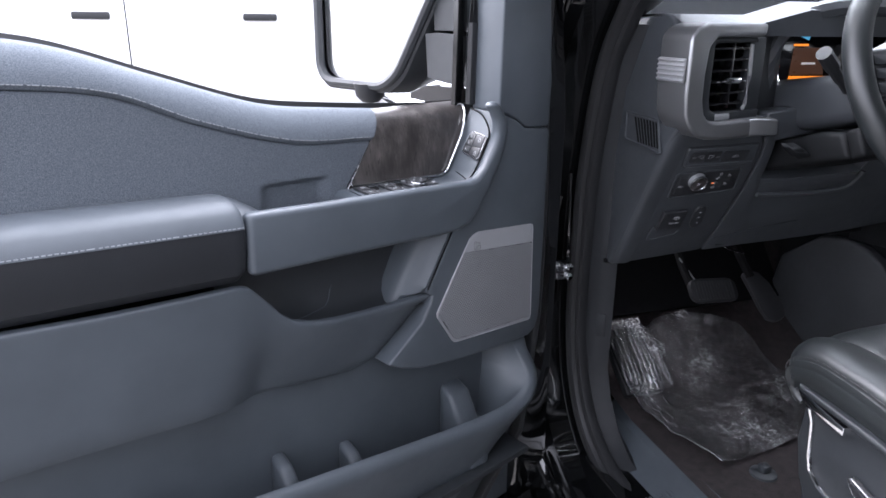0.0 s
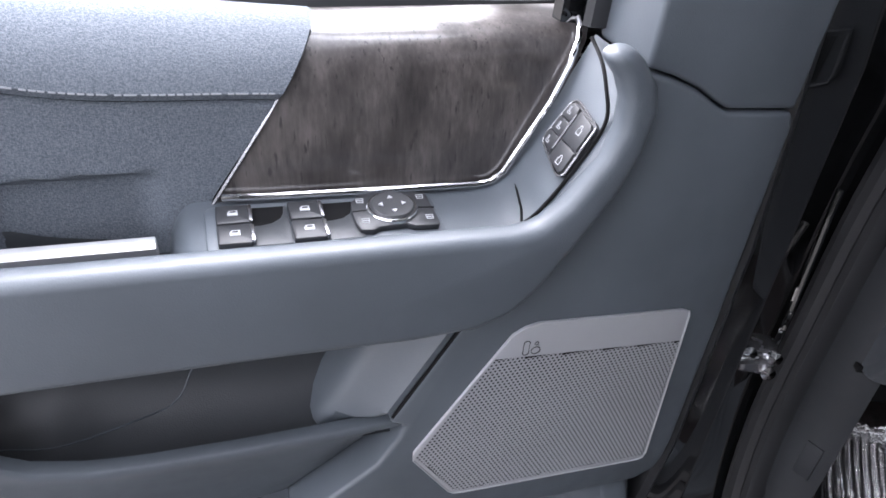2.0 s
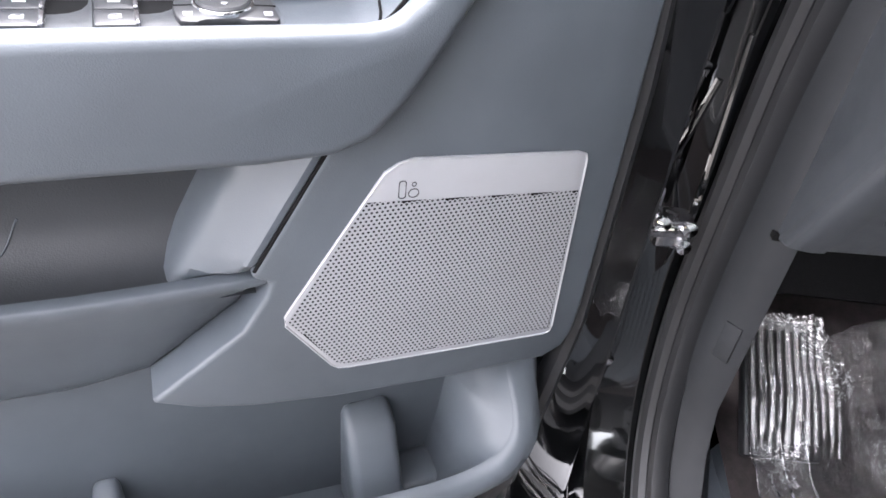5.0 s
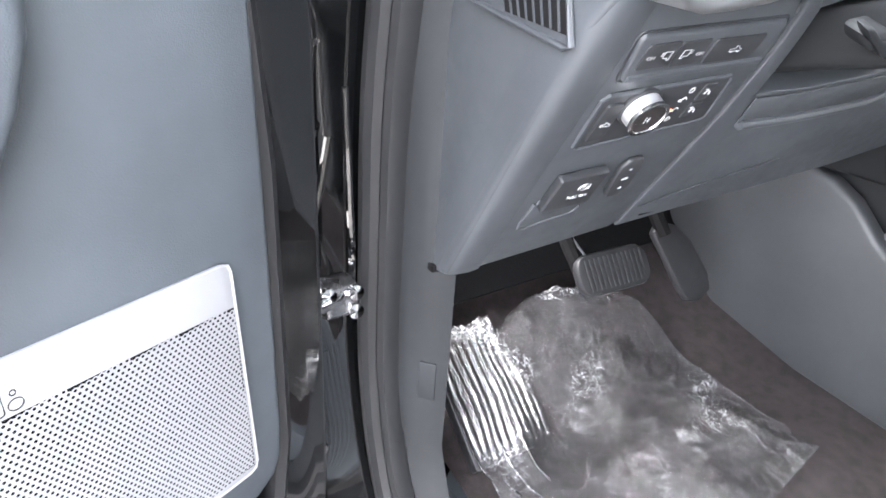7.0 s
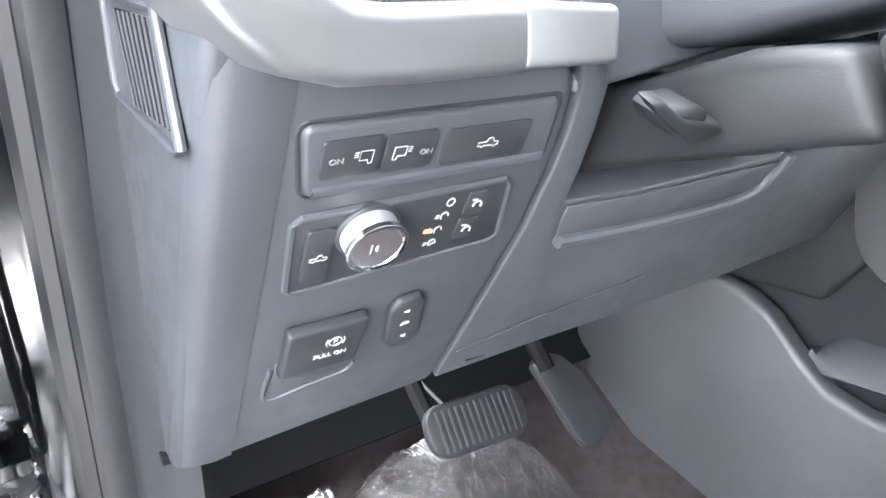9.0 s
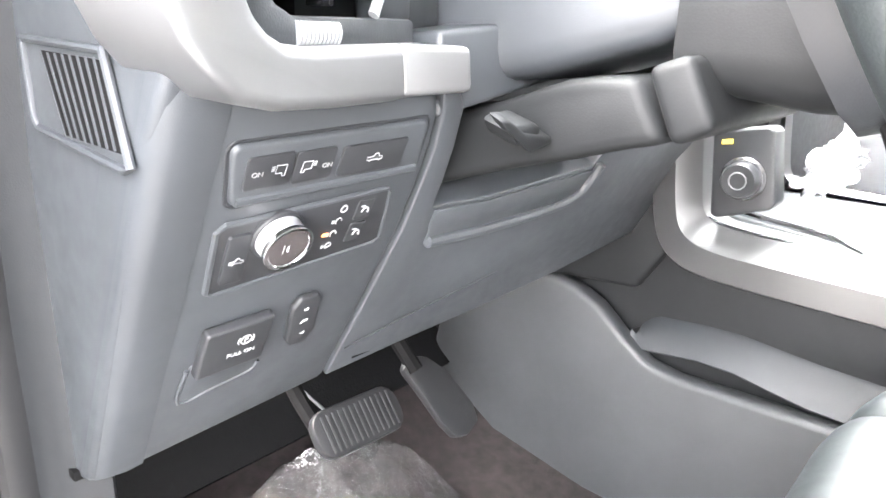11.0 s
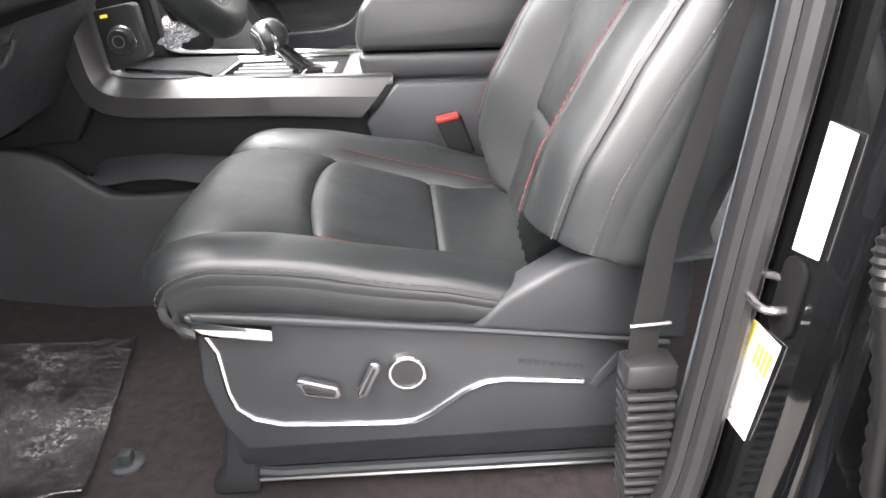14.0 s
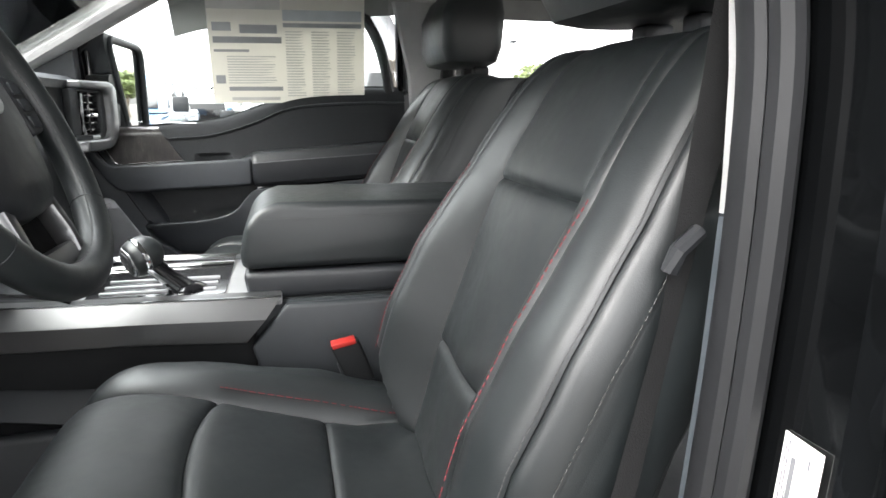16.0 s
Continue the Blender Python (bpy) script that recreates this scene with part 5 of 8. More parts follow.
TRUCK = ((-0.0052, -0.001), (-0.0052, 0.0007), (-0.0012, 0.0009), (-0.0002, 0.0026), (0.0018, 0.0026), (0.0028, 0.0009), (0.0052, 0.0006), (0.0052, -0.001), (0.004, -0.001), (0.0033, -0.002), (0.0026, -0.001), (-0.0022, -0.001), (-0.0029, -0.002), (-0.0036, -0.001))
for x0, x1 in ((0.8545, 0.8805), (0.8812, 0.9055), (0.9095, 0.954)):
    k = dp("button", fslab(skewed(x0, x1, 1.2025, 1.2200, 0.0022, -0.001, rise=0.001), 0.002, 0.0040, 0.0007), BUTTON)
    xc = (x0 + x1) / 2
    if x1 < 0.908:
        s = 1 if x0 < 0.87 else -1
        outline([(xc + s * 0.0052 + x * s, 1.2120 + z) for x, z in ((-0.0026, 0.0028), (0.0030, 0.0028), (0.0030, -0.0030), (0.0014, -0.0030), (0.0010, -0.0014), (-0.0026, -0.0014))], 0.0041, k)
        for q in range(3):
            outline([(xc + s * 0.0052 - s * 0.0052, 1.2122 + q * 0.0010), (xc + s * 0.0052 - s * 0.0034, 1.2124 + q * 0.0010)], 0.0041, k, False, 0.00022)
        lettering("ON", 0.0040, face(xc - s * 0.0072, 1.2112, 0.0042), RX, UF, GREY_MARK, k)
    else:
        outline([(xc + x, 1.2115 + z) for x, z in TRUCK], 0.0041, k)
# headlamp bank
hl = [(0.852, 1.1405), (0.856, 1.1385), (0.962, 1.1475), (0.967, 1.151), (0.9595, 1.184), (0.956, 1.187), (0.853, 1.1825), (0.849, 1.179)]
dp("lamp_panel", fslab(hl, -0.002, 0.0012, 0.001), BUTTON)
dp("lamp_panel_rim", tube([face(x, z, 0.0006) for x, z in hl], 0.0018, 6, closed=True), DASHM)
bed = dp("button", fslab(skewed(0.857, 0.8705, 1.1455, 1.176, 0.0022, -0.001), 0.0, 0.0034, 0.001), BUTTON)
outline([(0.8635 + x * 0.8, 1.160 + z * 0.8) for x, z in TRUCK], 0.0035, bed)
kc = face(0.8852, 1.1715)
dp("knob_skirt", drum(kc, NF, [(0.0, 0.0160), (0.003, 0.0160), (0.004, 0.0150), (0.004, 0.0)], 40), BUTTON)
knob = dp("headlamp_knob", drum(kc, NF, [(0.003, 0.0141), (0.0105, 0.0137), (0.0115, 0.0144), (0.0135, 0.0144), (0.0142, 0.0138), (0.0142, 0.0122), (0.0132, 0.0120)], 40), SATIN, "satin silver headlamp knob")
dp("knob_ring", drum(kc, NF, [(0.0120, 0.0141), (0.0120, 0.0149), (0.0142, 0.0149), (0.0146, 0.0143), (0.0146, 0.0125), (0.0140, 0.0121)], 40), CHROME, "bright chrome ring", on=knob)
dp("knob_face", drum(kc, NF, [(0.011, 0.0122), (0.0136, 0.0122), (0.0136, 0.0)], 40), PAD_DARK, on=knob)
dp("symbol", slab([kc + RX * x + UF * z for x, z in ((-0.0035, 0.003), (-0.0028, 0.003), (-0.0028, -0.003), (-0.0035, -0.003))], NF, 0.0136, 0.0140, 0), INK, on=knob)
dp("symbol", slab([kc + RX * (0.0018 + 0.0032 * math.cos(k * 0.5236)) + UF * 0.0032 * math.sin(k * 0.5236) for k in range(12)], NF, 0.0136, 0.0140, 0), INK, on=knob)
for k in range(8):
    a = k * math.pi / 4
    dp("symbol", slab([face(0.8795, 1.177) + RX * (math.cos(a) * r - math.sin(a) * w) + UF * (math.sin(a) * r + math.cos(a) * w) for r, w in ((0.0024, -0.0003), (0.0036, -0.0003), (0.0036, 0.0003), (0.0024, 0.0003))], NF, 0.0012, 0.0016, 0), INK)
for i, z0 in enumerate((1.1785, 1.1705, 1.162, 1.154)):
    xx = 0.9275 - i * 0.0006
    dp("symbol", tube([face(xx + 0.0021 * math.cos(k * 0.785), z0 + 0.0022 * math.sin(k * 0.785), 0.0014) for k in range(8 if i == 0 else 6)], 0.0004, 4, closed=i in (0, 3)), INK)
    if i:
        dp("symbol", fslab([(xx - 0.0048, z0 + 0.001), (xx - 0.003, z0 + 0.001), (xx - 0.003, z0 - 0.001), (xx - 0.0048, z0 - 0.001)], 0.0012, 0.0016, 0), INK)
dp("indicator", fslab([(0.9185, 1.1632), (0.9222, 1.1634), (0.9222, 1.1618), (0.9185, 1.1616)], 0.0012, 0.0018, 0), LAMP_ORANGE, "lit orange marker")
for z0, z1 in ((1.170, 1.184), (1.1545, 1.1685)):
    key = dp("button", fslab(skewed(0.937, 0.9485, z0 - 0.0005, z1 - 0.0015, 0.001), 0.0, 0.0022, 0.0006), BUTTON)
    zc = (z0 + z1) / 2 - 0.001
    dp("symbol", tube([face(0.9435 + 0.0024 * math.cos(k * 0.62 - 0.4), zc - 0.001 + 0.0024 * math.sin(k * 0.62 - 0.4), 0.0024) for k in range(7)], 0.0005, 4), INK, on=key)
    dp("symbol", fslab([(0.9395, zc + 0.0028), (0.9425, zc + 0.0028), (0.9425, zc + 0.0021), (0.9395, zc + 0.0021)], 0.0021, 0.0026, 0), INK, on=key)
# parking brake switch and its finger scoop; pedal adjuster
dp("brake_scoop", fslab([(0.853, 1.053), (0.901, 1.063), (0.905, 1.072), (0.902, 1.09), (0.856, 1.085)], -0.004, 0.0012, 0.001), DASHM)
pb = dp("parking_brake_switch", fslab(skewed(0.8565, 0.9005, 1.079, 1.1135, 0.0022, 0.0, rise=0.0015), 0.0, 0.0075, 0.002, 3), BUTTON, "black parking brake switch")
pc = face(0.8835, 1.1025, 0.0077)
dp("symbol", tube([pc + RX * 0.0036 * math.cos(k * 0.524) + UF * 0.0036 * math.sin(k * 0.524) for k in range(12)], 0.0004, 4, closed=True), INK, on=pb)
for s in (-1, 1):
    dp("symbol", tube([pc + RX * 0.0052 * s * math.cos(k * 0.3 - 0.6) + UF * 0.0052 * math.sin(k * 0.3 - 0.6) for k in range(5)], 0.0004, 4), INK, on=pb)
lettering("P", 0.0052, pc, RX, UF, INK, pb)
lettering("PULL ON", 0.0046, face(0.8825, 1.0925, 0.0077), RX, UF, INK, pb)
adj = dp("pedal_adjuster", fslab([(0.9145, 1.111), (0.9185, 1.1185), (0.931, 1.1195), (0.9355, 1.115), (0.9405, 1.088), (0.936, 1.077), (0.9235, 1.0775), (0.9185, 1.0845)], 0.0, 0.005, 0.002, 3), BUTTON, "black pedal adjuster switch")
for z0, u in ((1.109, 1), (1.099, 0), (1.088, -1)):
    x0 = 0.927 - (z0 - 1.099) * 0.2
    dp("symbol", fslab([(x0 - 0.0016, z0), (x0 + 0.0016, z0 + 0.001), (x0 + 0.0016, z0 - 0.001)] if u else [(x0 - 0.0025, z0 - 0.0012), (x0 + 0.0025, z0 - 0.0005), (x0 + 0.0025, z0 + 0.001), (x0 - 0.001, z0 + 0.001)], 0.005, 0.0055, 0), INK, on=adj)
corner = []
for k in range(28):
    z = 1.006 + k * 0.0102
    yf = face(0.815, z).y
    corner.append([(0.8078, yf + 0.040, z), (0.8074, yf + 0.020, z), (0.8085, yf + 0.008, z), (0.8125, yf + 0.001, z), (0.819, yf - 0.0015, z), face(0.830, z, 0.0016), face(0.8405, z, 0.0006)])
dp("corner_roll", loft(corner), DASHM, angle=80)
dp("trim_clip", box(0.804, 0.815, 1.196, 1.208, 1.003, 1.010, 0.001), DARK)
dp("scoop_lip", tube(curve([face(x, z, 0.001) for x, z in ((0.8535, 1.083), (0.8535, 1.056), (0.878, 1.059), (0.900, 1.063), (0.9045, 1.070))], 4), 0.0014, 6), DASHM)


VENT_TURN = Matrix(((1, 0, 0, 0), (0.26, 1, 0, -0.26 * 0.885), (0, 0, 1, 0), (0, 0, 0, 1)))


def corner_vent(m):
    """The outboard air vent in its wide silver surround, turned a little outwards."""
    end = [(0.932, 1.0405, 1.2425), (0.9775, 1.031, 1.2440), (0.9750, 1.031, 1.2680), (0.928, 1.0405, 1.2690)]
    dp("surround_end", slab(end, (-0.2, -1, 0), -0.06, 0.0, 0.004, 3), SURROUND, m=m)
    m = m @ VENT_TURN
    out = [(0.962, 1.2425), (0.9245, 1.241), (0.8776, 1.242), (0.8408, 1.2441), (0.82, 1.249), (0.805, 1.2607), (0.7965, 1.27), (0.790, 1.283), (0.787, 1.31), (0.787, 1.385), (0.80, 1.398), (0.82, 1.403), (0.945, 1.403)]
    inn = [(0.942, 1.385), (0.84, 1.384), (0.826, 1.372), (0.822, 1.335), (0.823, 1.30), (0.829, 1.281), (0.8375, 1.2735), (0.846, 1.2698), (0.863, 1.2684), (0.9045, 1.2688), (0.962, 1.2692)]
    dp("vent_surround", slab([(x, 1.05, z) for x, z in out + inn], (0, -1, 0), -0.05, 0.022, 0.006, 4), SURROUND, "satin silver vent surround", m=m)

    accent = dp("surround_accent", slab([(0.7855, y, z) for y, z in ((1.034, 1.325), (1.095, 1.325), (1.095, 1.357), (1.034, 1.357))], (-1, 0, 0), 0.0, 0.003, 0.001), SATIN, m=m)
    for k in range(5):
        dp("ridge", tube([(0.7822, 1.034, 1.328 + k * 0.0064), (0.7822, 1.095, 1.328 + k * 0.0064)], 0.0018, 6), SATIN, m=m, on=accent)
    dp("vent_edge", tube([(0.924, 1.040, 1.374), (0.927, 1.040, 1.33), (0.925, 1.040, 1.29), (0.920, 1.040, 1.282)], 0.0032, 8), SATIN, m=m)
    dp("vent_side", slab([(x, 1.05, z) for x, z in ((0.926, 1.384), (0.926, 1.28), (0.962, 1.28), (0.962, 1.384))], (0, -1, 0), -0.01, 0.006, 0.003), SLATE_DARK, m=m)
    dp("vent_face", slab([(x, 1.05, z) for x, z in ((0.826, 1.384), (0.826, 1.29), (0.836, 1.272), (0.85, 1.2665), (0.96, 1.2665), (0.96, 1.281), (0.862, 1.2805), (0.85, 1.2855), (0.846, 1.30), (0.846, 1.372), (0.852, 1.376), (0.94, 1.377), (0.94, 1.384))], (0, -1, 0), -0.01, 0.010, 0.003), SLATE_DARK, m=m)
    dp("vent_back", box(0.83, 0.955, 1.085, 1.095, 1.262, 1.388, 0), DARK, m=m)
    dp("screen_bezel", box(0.955, 1.02, 1.06, 1.085, 1.262, 1.39, 0.003), SLATE_DARK, m=m)
    for k in range(6):
        z = 1.291 + k * 0.0155
        dp("vent_slat", slab([(0.848, 1.045, z), (0.94, 1.045, z), (0.94, 1.075, z + 0.006), (0.848, 1.075, z + 0.006)], (0, 0, 1), -0.0016, 0.0016, 0.001), GLOSS_BLACK, m=m)
    dp("vent_divider", box(0.888, 0.892, 1.043, 1.06, 1.285, 1.376, 0.001), GLOSS_BLACK, m=m)
    dp("vent_tab", box(0.872, 0.906, 1.034, 1.047, 1.320, 1.329, 0.002), CHROME, m=m)
    wheel_ribs = [drum((0.862 + k * 0.0028, 1.044, 1.2735), (1, 0, 0), [(0, 0.0), (0, 0.0062), (0.0022, 0.0062), (0.0022, 0.0)], 14) for k in range(11)]
    dp("vent_wheel", merge(*wheel_ribs), SATIN, m=m)


corner_vent(I4)
corner_vent(mirror_x())
# upper body of the dash and the instrument hood
xs = [0.818, 0.86, 0.95, 1.02, 1.15, 1.28, 1.35, 1.5, 1.75, 2.0, 2 * CENTRE - 0.86, 2 * CENTRE - 0.818]


def dash_row(x):
    hood = 0.02 if 1.0 < x < 1.3 else 0.0
    return [(x, 1.075 - hood, 1.385), (x, 1.07 - hood, 1.402 + hood), (x, 1.10, 1.415 + hood), (x, 1.20, 1.415), (x, 1.35, 1.375), (x, 1.50, 1.31), (x, 1.66, 1.28)]


dp("dash_top", loft([dash_row(x) for x in xs]), DASHM, "grained plastic dash top")
dp("dash_core", merge(box(0.83, 1.0, 1.09, 1.38, 1.20, 1.36, 0.01), box(1.0, 1.30, 1.15, 1.38, 1.15, 1.36, 0.01), box(1.41, 2 * CENTRE - 0.83, 1.10, 1.38, 1.02, 1.36, 0.02)), SLATE_DARK)
dp("instrument_screen", slab([(x, 1.135, z) for x, z in rounded(1.03, 1.265, 1.295, 1.405, 0.02)], (0, -1, 0), 0.0, 0.006, 0.001), SCREEN_OFF, "dark instrument display")
BROWN_FIELD = material("brown_display", (0.10, 0.045, 0.025), 0.3, emit=0.035)
WHITE_FIELD = material("pale_display", (0.7, 0.68, 0.66), 0.3, emit=0.05)
for pts, depth, mat in ((((1.0725, 1.3664), (1.128, 1.3664), (1.14, 1.3238), (1.0705, 1.3238)), 0.0004, BROWN_FIELD), (((1.0703, 1.3223), (1.1515, 1.3213), (1.1428, 1.3077), (1.0707, 1.3088)), 0.0006, SCREEN),
                        (((1.0715, 1.3725), (1.101, 1.3725), (1.101, 1.3690), (1.0715, 1.3690)), 0.0006, SCREEN), (((1.092, 1.3435), (1.120, 1.3435), (1.120, 1.3403), (1.092, 1.3403)), 0.0008, WHITE_FIELD),
                        (((1.100, 1.317), (1.108, 1.317), (1.108, 1.313), (1.100, 1.313)), 0.0008, WHITE_FIELD)):
    dp("lit_field", slab([(x, 1.128, z) for x, z in pts], (0, -1, 0), 0, depth, 0), mat)
dp("lit_field", slab([(1.08, 1.128, 1.385), (1.105, 1.128, 1.392), (1.10, 1.128, 1.378)], (0, -1, 0), 0, 0.0005, 0), SCREEN_BLUE)
dp("needle", slab([(1.040, 1.128, 1.325), (1.046, 1.128, 1.340), (1.049, 1.128, 1.338), (1.043, 1.128, 1.323)], (0, -1, 0), 0, 0.0005, 0), RED_INK)
dp("instrument_rim", tube(curve([(1.09, 1.105, 1.41), (1.04, 1.105, 1.40), (1.022, 1.105, 1.385), (1.018, 1.105, 1.35), (1.026, 1.105, 1.318), (1.05, 1.105, 1.297)], 5), 0.0045, 8), CHROME)
dp("instrument_cowl", tube(curve([(1.29, 1.10, 1.30), (1.288, 1.09, 1.39), (1.25, 1.06, 1.422), (1.15, 1.05, 1.428), (1.05, 1.06, 1.422), (1.008, 1.09, 1.39), (1.0, 1.10, 1.33), (1.01, 1.11, 1.28)], 5), 0.014, 8), DASHM)
dp("column_bezel", slab([(x, 1.062, z) for x, z in ((0.975, 1.2275), (1.06, 1.2400), (1.155, 1.2545), (1.245, 1.2680), (1.245, 1.300), (0.975, 1.275))], (0, -1, 0), -0.03, 0.008, 0.004, 3), DASHM)
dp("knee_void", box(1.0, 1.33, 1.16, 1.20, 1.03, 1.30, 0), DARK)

# ---- steering column and wheel ----
col = thing("steering_column", (1.11, 1.05, 1.2), "dark grey plastic steering column cover with a tilt lever", "steering column")


def csec(y, x0, x1, z0, z1, r):
    return [(x, y, z) for x, z in rounded(x0, x1, z0, z1, r, 3)]


part("upper_cover", loft([csec(1.13, 1.02, 1.20, 1.235, 1.315, 0.02), csec(1.03, 1.03, 1.185, 1.25, 1.33, 0.02), csec(0.96, 1.035, 1.165, 1.271, 1.345, 0.016), csec(0.944, 1.04, 1.16, 1.276, 1.345, 0.016)], closed=True, caps=True), DASHM, col)
part("lower_cover", slab([(1.019, y, z) for y, z in ((1.13, 1.165), (1.036, 1.195), (0.996, 1.206), (0.962, 1.2165), (0.9385, 1.2222), (0.9565, 1.2560), (0.980, 1.2545), (1.00, 1.2515), (1.06, 1.231), (1.13, 1.222))], (-1, 0, 0), -0.157, 0.0, 0.008, 3), COLUMN, col)
part("end_cover", slab([(1.0165, y, z) for y, z in ((0.9525, 1.2605), (0.929, 1.2690), (0.912, 1.2330), (0.9345, 1.2215))], (-1, 0, 0), -0.160, 0.0, 0.006, 3), COLUMN, col)
shroud = [csec(0.945, 1.032, 1.162, 1.249, 1.345, 0.02), csec(0.930, 1.034, 1.156, 1.2455, 1.36, 0.024), csec(0.912, 1.038, 1.144, 1.2405, 1.385, 0.028), csec(0.893, 1.044, 1.134, 1.242, 1.39, 0.028)]
part("wheel_shroud", loft([[(x, y + (z - 1.34) * 0.477 * k / 3, z) for x, y, z in row] for k, row in enumerate(shroud)], closed=True, caps=True), COLUMN, col, angle=50)
lever = part("tilt_lever", slab([(x, 1.015, z) for x, z in ((0.978, 1.2275), (0.984, 1.2300), (1.0013, 1.2311), (1.009, 1.2274), (1.004, 1.2200), (0.985, 1.2190))], (0, -1, -0.3), -0.012, 0.010, 0.003), COLUMN, col, "black tilt lever")
part("lever_tab", slab([(x, 1.006, z) for x, z in ((0.966, 1.2330), (0.975, 1.2327), (0.9895, 1.2244), (1.0168, 1.2198), (1.0153, 1.2165), (0.9955, 1.2133), (0.972, 1.2278))], (0, -1, -0.5), -0.008, 0.003, 0.002), COLUMN, lever)
part("stalk", tube(curve([(1.055, 0.985, 1.300), (1.02, 0.975, 1.325), (0.985, 0.965, 1.350)], 4), [0.006] * 5 + [0.008] * 4, 10), BUTTON, col, "black indicator stalk")
part("stalk_tip", tube([(0.99, 0.966, 1.347), (0.962, 0.958, 1.366)], 0.0105, 10), BUTTON, col)
WC, WU = Vector((1.082, 0.856, 1.340)), Vector((0, math.sin(radians(25.5)), math.cos(radians(25.5))))
WN = Vector((0, -math.cos(radians(25.5)), math.sin(radians(25.5))))
WX = Vector((1, 0, 0))
wheel = thing("steering_wheel", WC, "black leather steering wheel with silver lower spoke", "steering wheel")


def wp(u, v, d=0.0):
    return WC + WX * u + WU * v + WN * d


part("rim", tube([wp(0.162 * math.cos(k * math.pi / 48), 0.162 * math.sin(k * math.pi / 48), 0.0) for k in range(96)], 0.0158, 16, 1.05, closed=True, up=tuple(WN)), LEATHER, wheel)
stitches([wp(0.1472 * math.cos(k * math.pi / 48), 0.1472 * math.sin(k * math.pi / 48), 0.006) for k in range(97)], THREAD, wheel, r=0.0008)
for deg in (38, 142, 221, 319):
    q, t = wp(0.162 * math.cos(radians(deg)), 0.162 * math.sin(radians(deg))), WX * math.cos(radians(deg)) + WU * math.sin(radians(deg))
    part("seam", tube([q + (t * math.cos(k * math.pi / 12) * 0.0160 + WN * math.sin(k * math.pi / 12) * 0.0166) for k in range(24)], 0.0004, 5, closed=True, up=tuple(t.cross(WN))), PAD_DARK, wheel)
half = [(0.0, 0.068), (0.05, 0.066), (0.085, 0.055), (0.100, 0.03), (0.098, -0.01), (0.085, -0.05), (0.066, -0.082), (0.045, -0.095), (0.0, -0.098)]
outline = half + [(-u, v) for u, v in half[-2:0:-1]]
part("hub_pad", loft([[wp(u * k, v * k, d) for u, v in outline] for k, d in ((1.0, -0.045), (1.0, -0.014), (0.97, -0.004), (0.90, 0.003), (0.7, 0.009), (0.35, 0.012), (0.02, 0.0125))], closed=True, caps=True), PAD_DARK, wheel, angle=60)
part("badge", loft([[wp(0.024 * k * math.cos(a * math.pi / 14), 0.004 + 0.013 * k * math.sin(a * math.pi / 14), d) for a in range(28)] for k, d in ((1.0, 0.008), (1.0, 0.0145), (0.9, 0.016), (0.05, 0.016))], closed=True, caps=True), SATIN, wheel, "oval satin badge")
for s in (-1, 1):
    part("spoke", slab([wp(s * u, v) for u, v in ((0.085, 0.045), (0.152, 0.04), (0.156, -0.02), (0.08, -0.035))], WN, -0.03, -0.008, 0.006), PAD_DARK, wheel)
    pad = part("spoke_switch", slab([wp(s * u, v) for u, v in ((0.104, 0.040), (0.138, 0.036), (0.148, 0.0), (0.140, -0.022), (0.108, -0.026))], WN, -0.010, 0.0, 0.004, 3), BUTTON, wheel)
    for k in range(3):
        part("switch_key", slab([wp(s * (0.124 + u), 0.024 - k * 0.018 + v) for u, v in rounded(-0.012, 0.012, -0.0065, 0.0065, 0.003)], WN, -0.001, 0.0018, 0.0008), SLATE_DARK, wheel)
    part("lower_spoke", slab([wp(s * u, v) for u, v in ((0.044, -0.088), (0.060, -0.080), (0.064, -0.118), (0.055, -0.146), (0.040, -0.146), (0.050, -0.122))], WN, -0.028, -0.003, 0.004), RAILM, wheel, "brushed grey spoke")
part("spoke_bridge", slab([wp(u, v) for u, v in ((-0.045, -0.128), (0.045, -0.128), (0.040, -0.152), (-0.040, -0.152))], WN, -0.026, -0.005, 0.005), RAILM, wheel)
part("spoke_back", slab([wp(u, v) for u, v in ((-0.048, -0.08), (0.048, -0.08), (0.052, -0.14), (-0.052, -0.14))], WN, -0.036, -0.022, 0.004), DARK, wheel)

# ---- pedals ----
ped = thing("brake_pedal", (1.075, 1.24, 0.90), "black ribbed rubber brake pedal on a steel arm", "pedal")
PN = Vector((0, -0.8, 0.6)).normalized()
PU = Vector((0, 0.6, 0.8))


def pp(u, v, d=0.0):
    return Vector((1.077, 1.236, 0.908)) + Vector((1, 0.0, -0.06)) * u + PU * v + PN * d


part("pad", slab([pp(u, v) for u, v in rounded(-0.054, 0.054, -0.024, 0.024, 0.018)], PN, -0.012, 0.0, 0.003), RUBBER, ped)
for k in range(13):
    part("rib", tube([pp(-0.042 + k * 0.007, -0.018, 0.001), pp(-0.042 + k * 0.007, 0.018, 0.001)], 0.0012, 5), RUBBER, ped)
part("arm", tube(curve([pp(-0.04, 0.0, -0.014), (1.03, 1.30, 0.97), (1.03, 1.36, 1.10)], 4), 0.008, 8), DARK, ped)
part("bracket", tube(curve([(1.024, 1.286, 0.962), (1.040, 1.276, 0.938), (1.057, 1.268, 0.915)], 4), 0.0016, 6), SATIN, ped)
acc = thing("accelerator_pedal", (1.2, 1.24, 0.88), "black plastic accelerator pedal", "pedal")
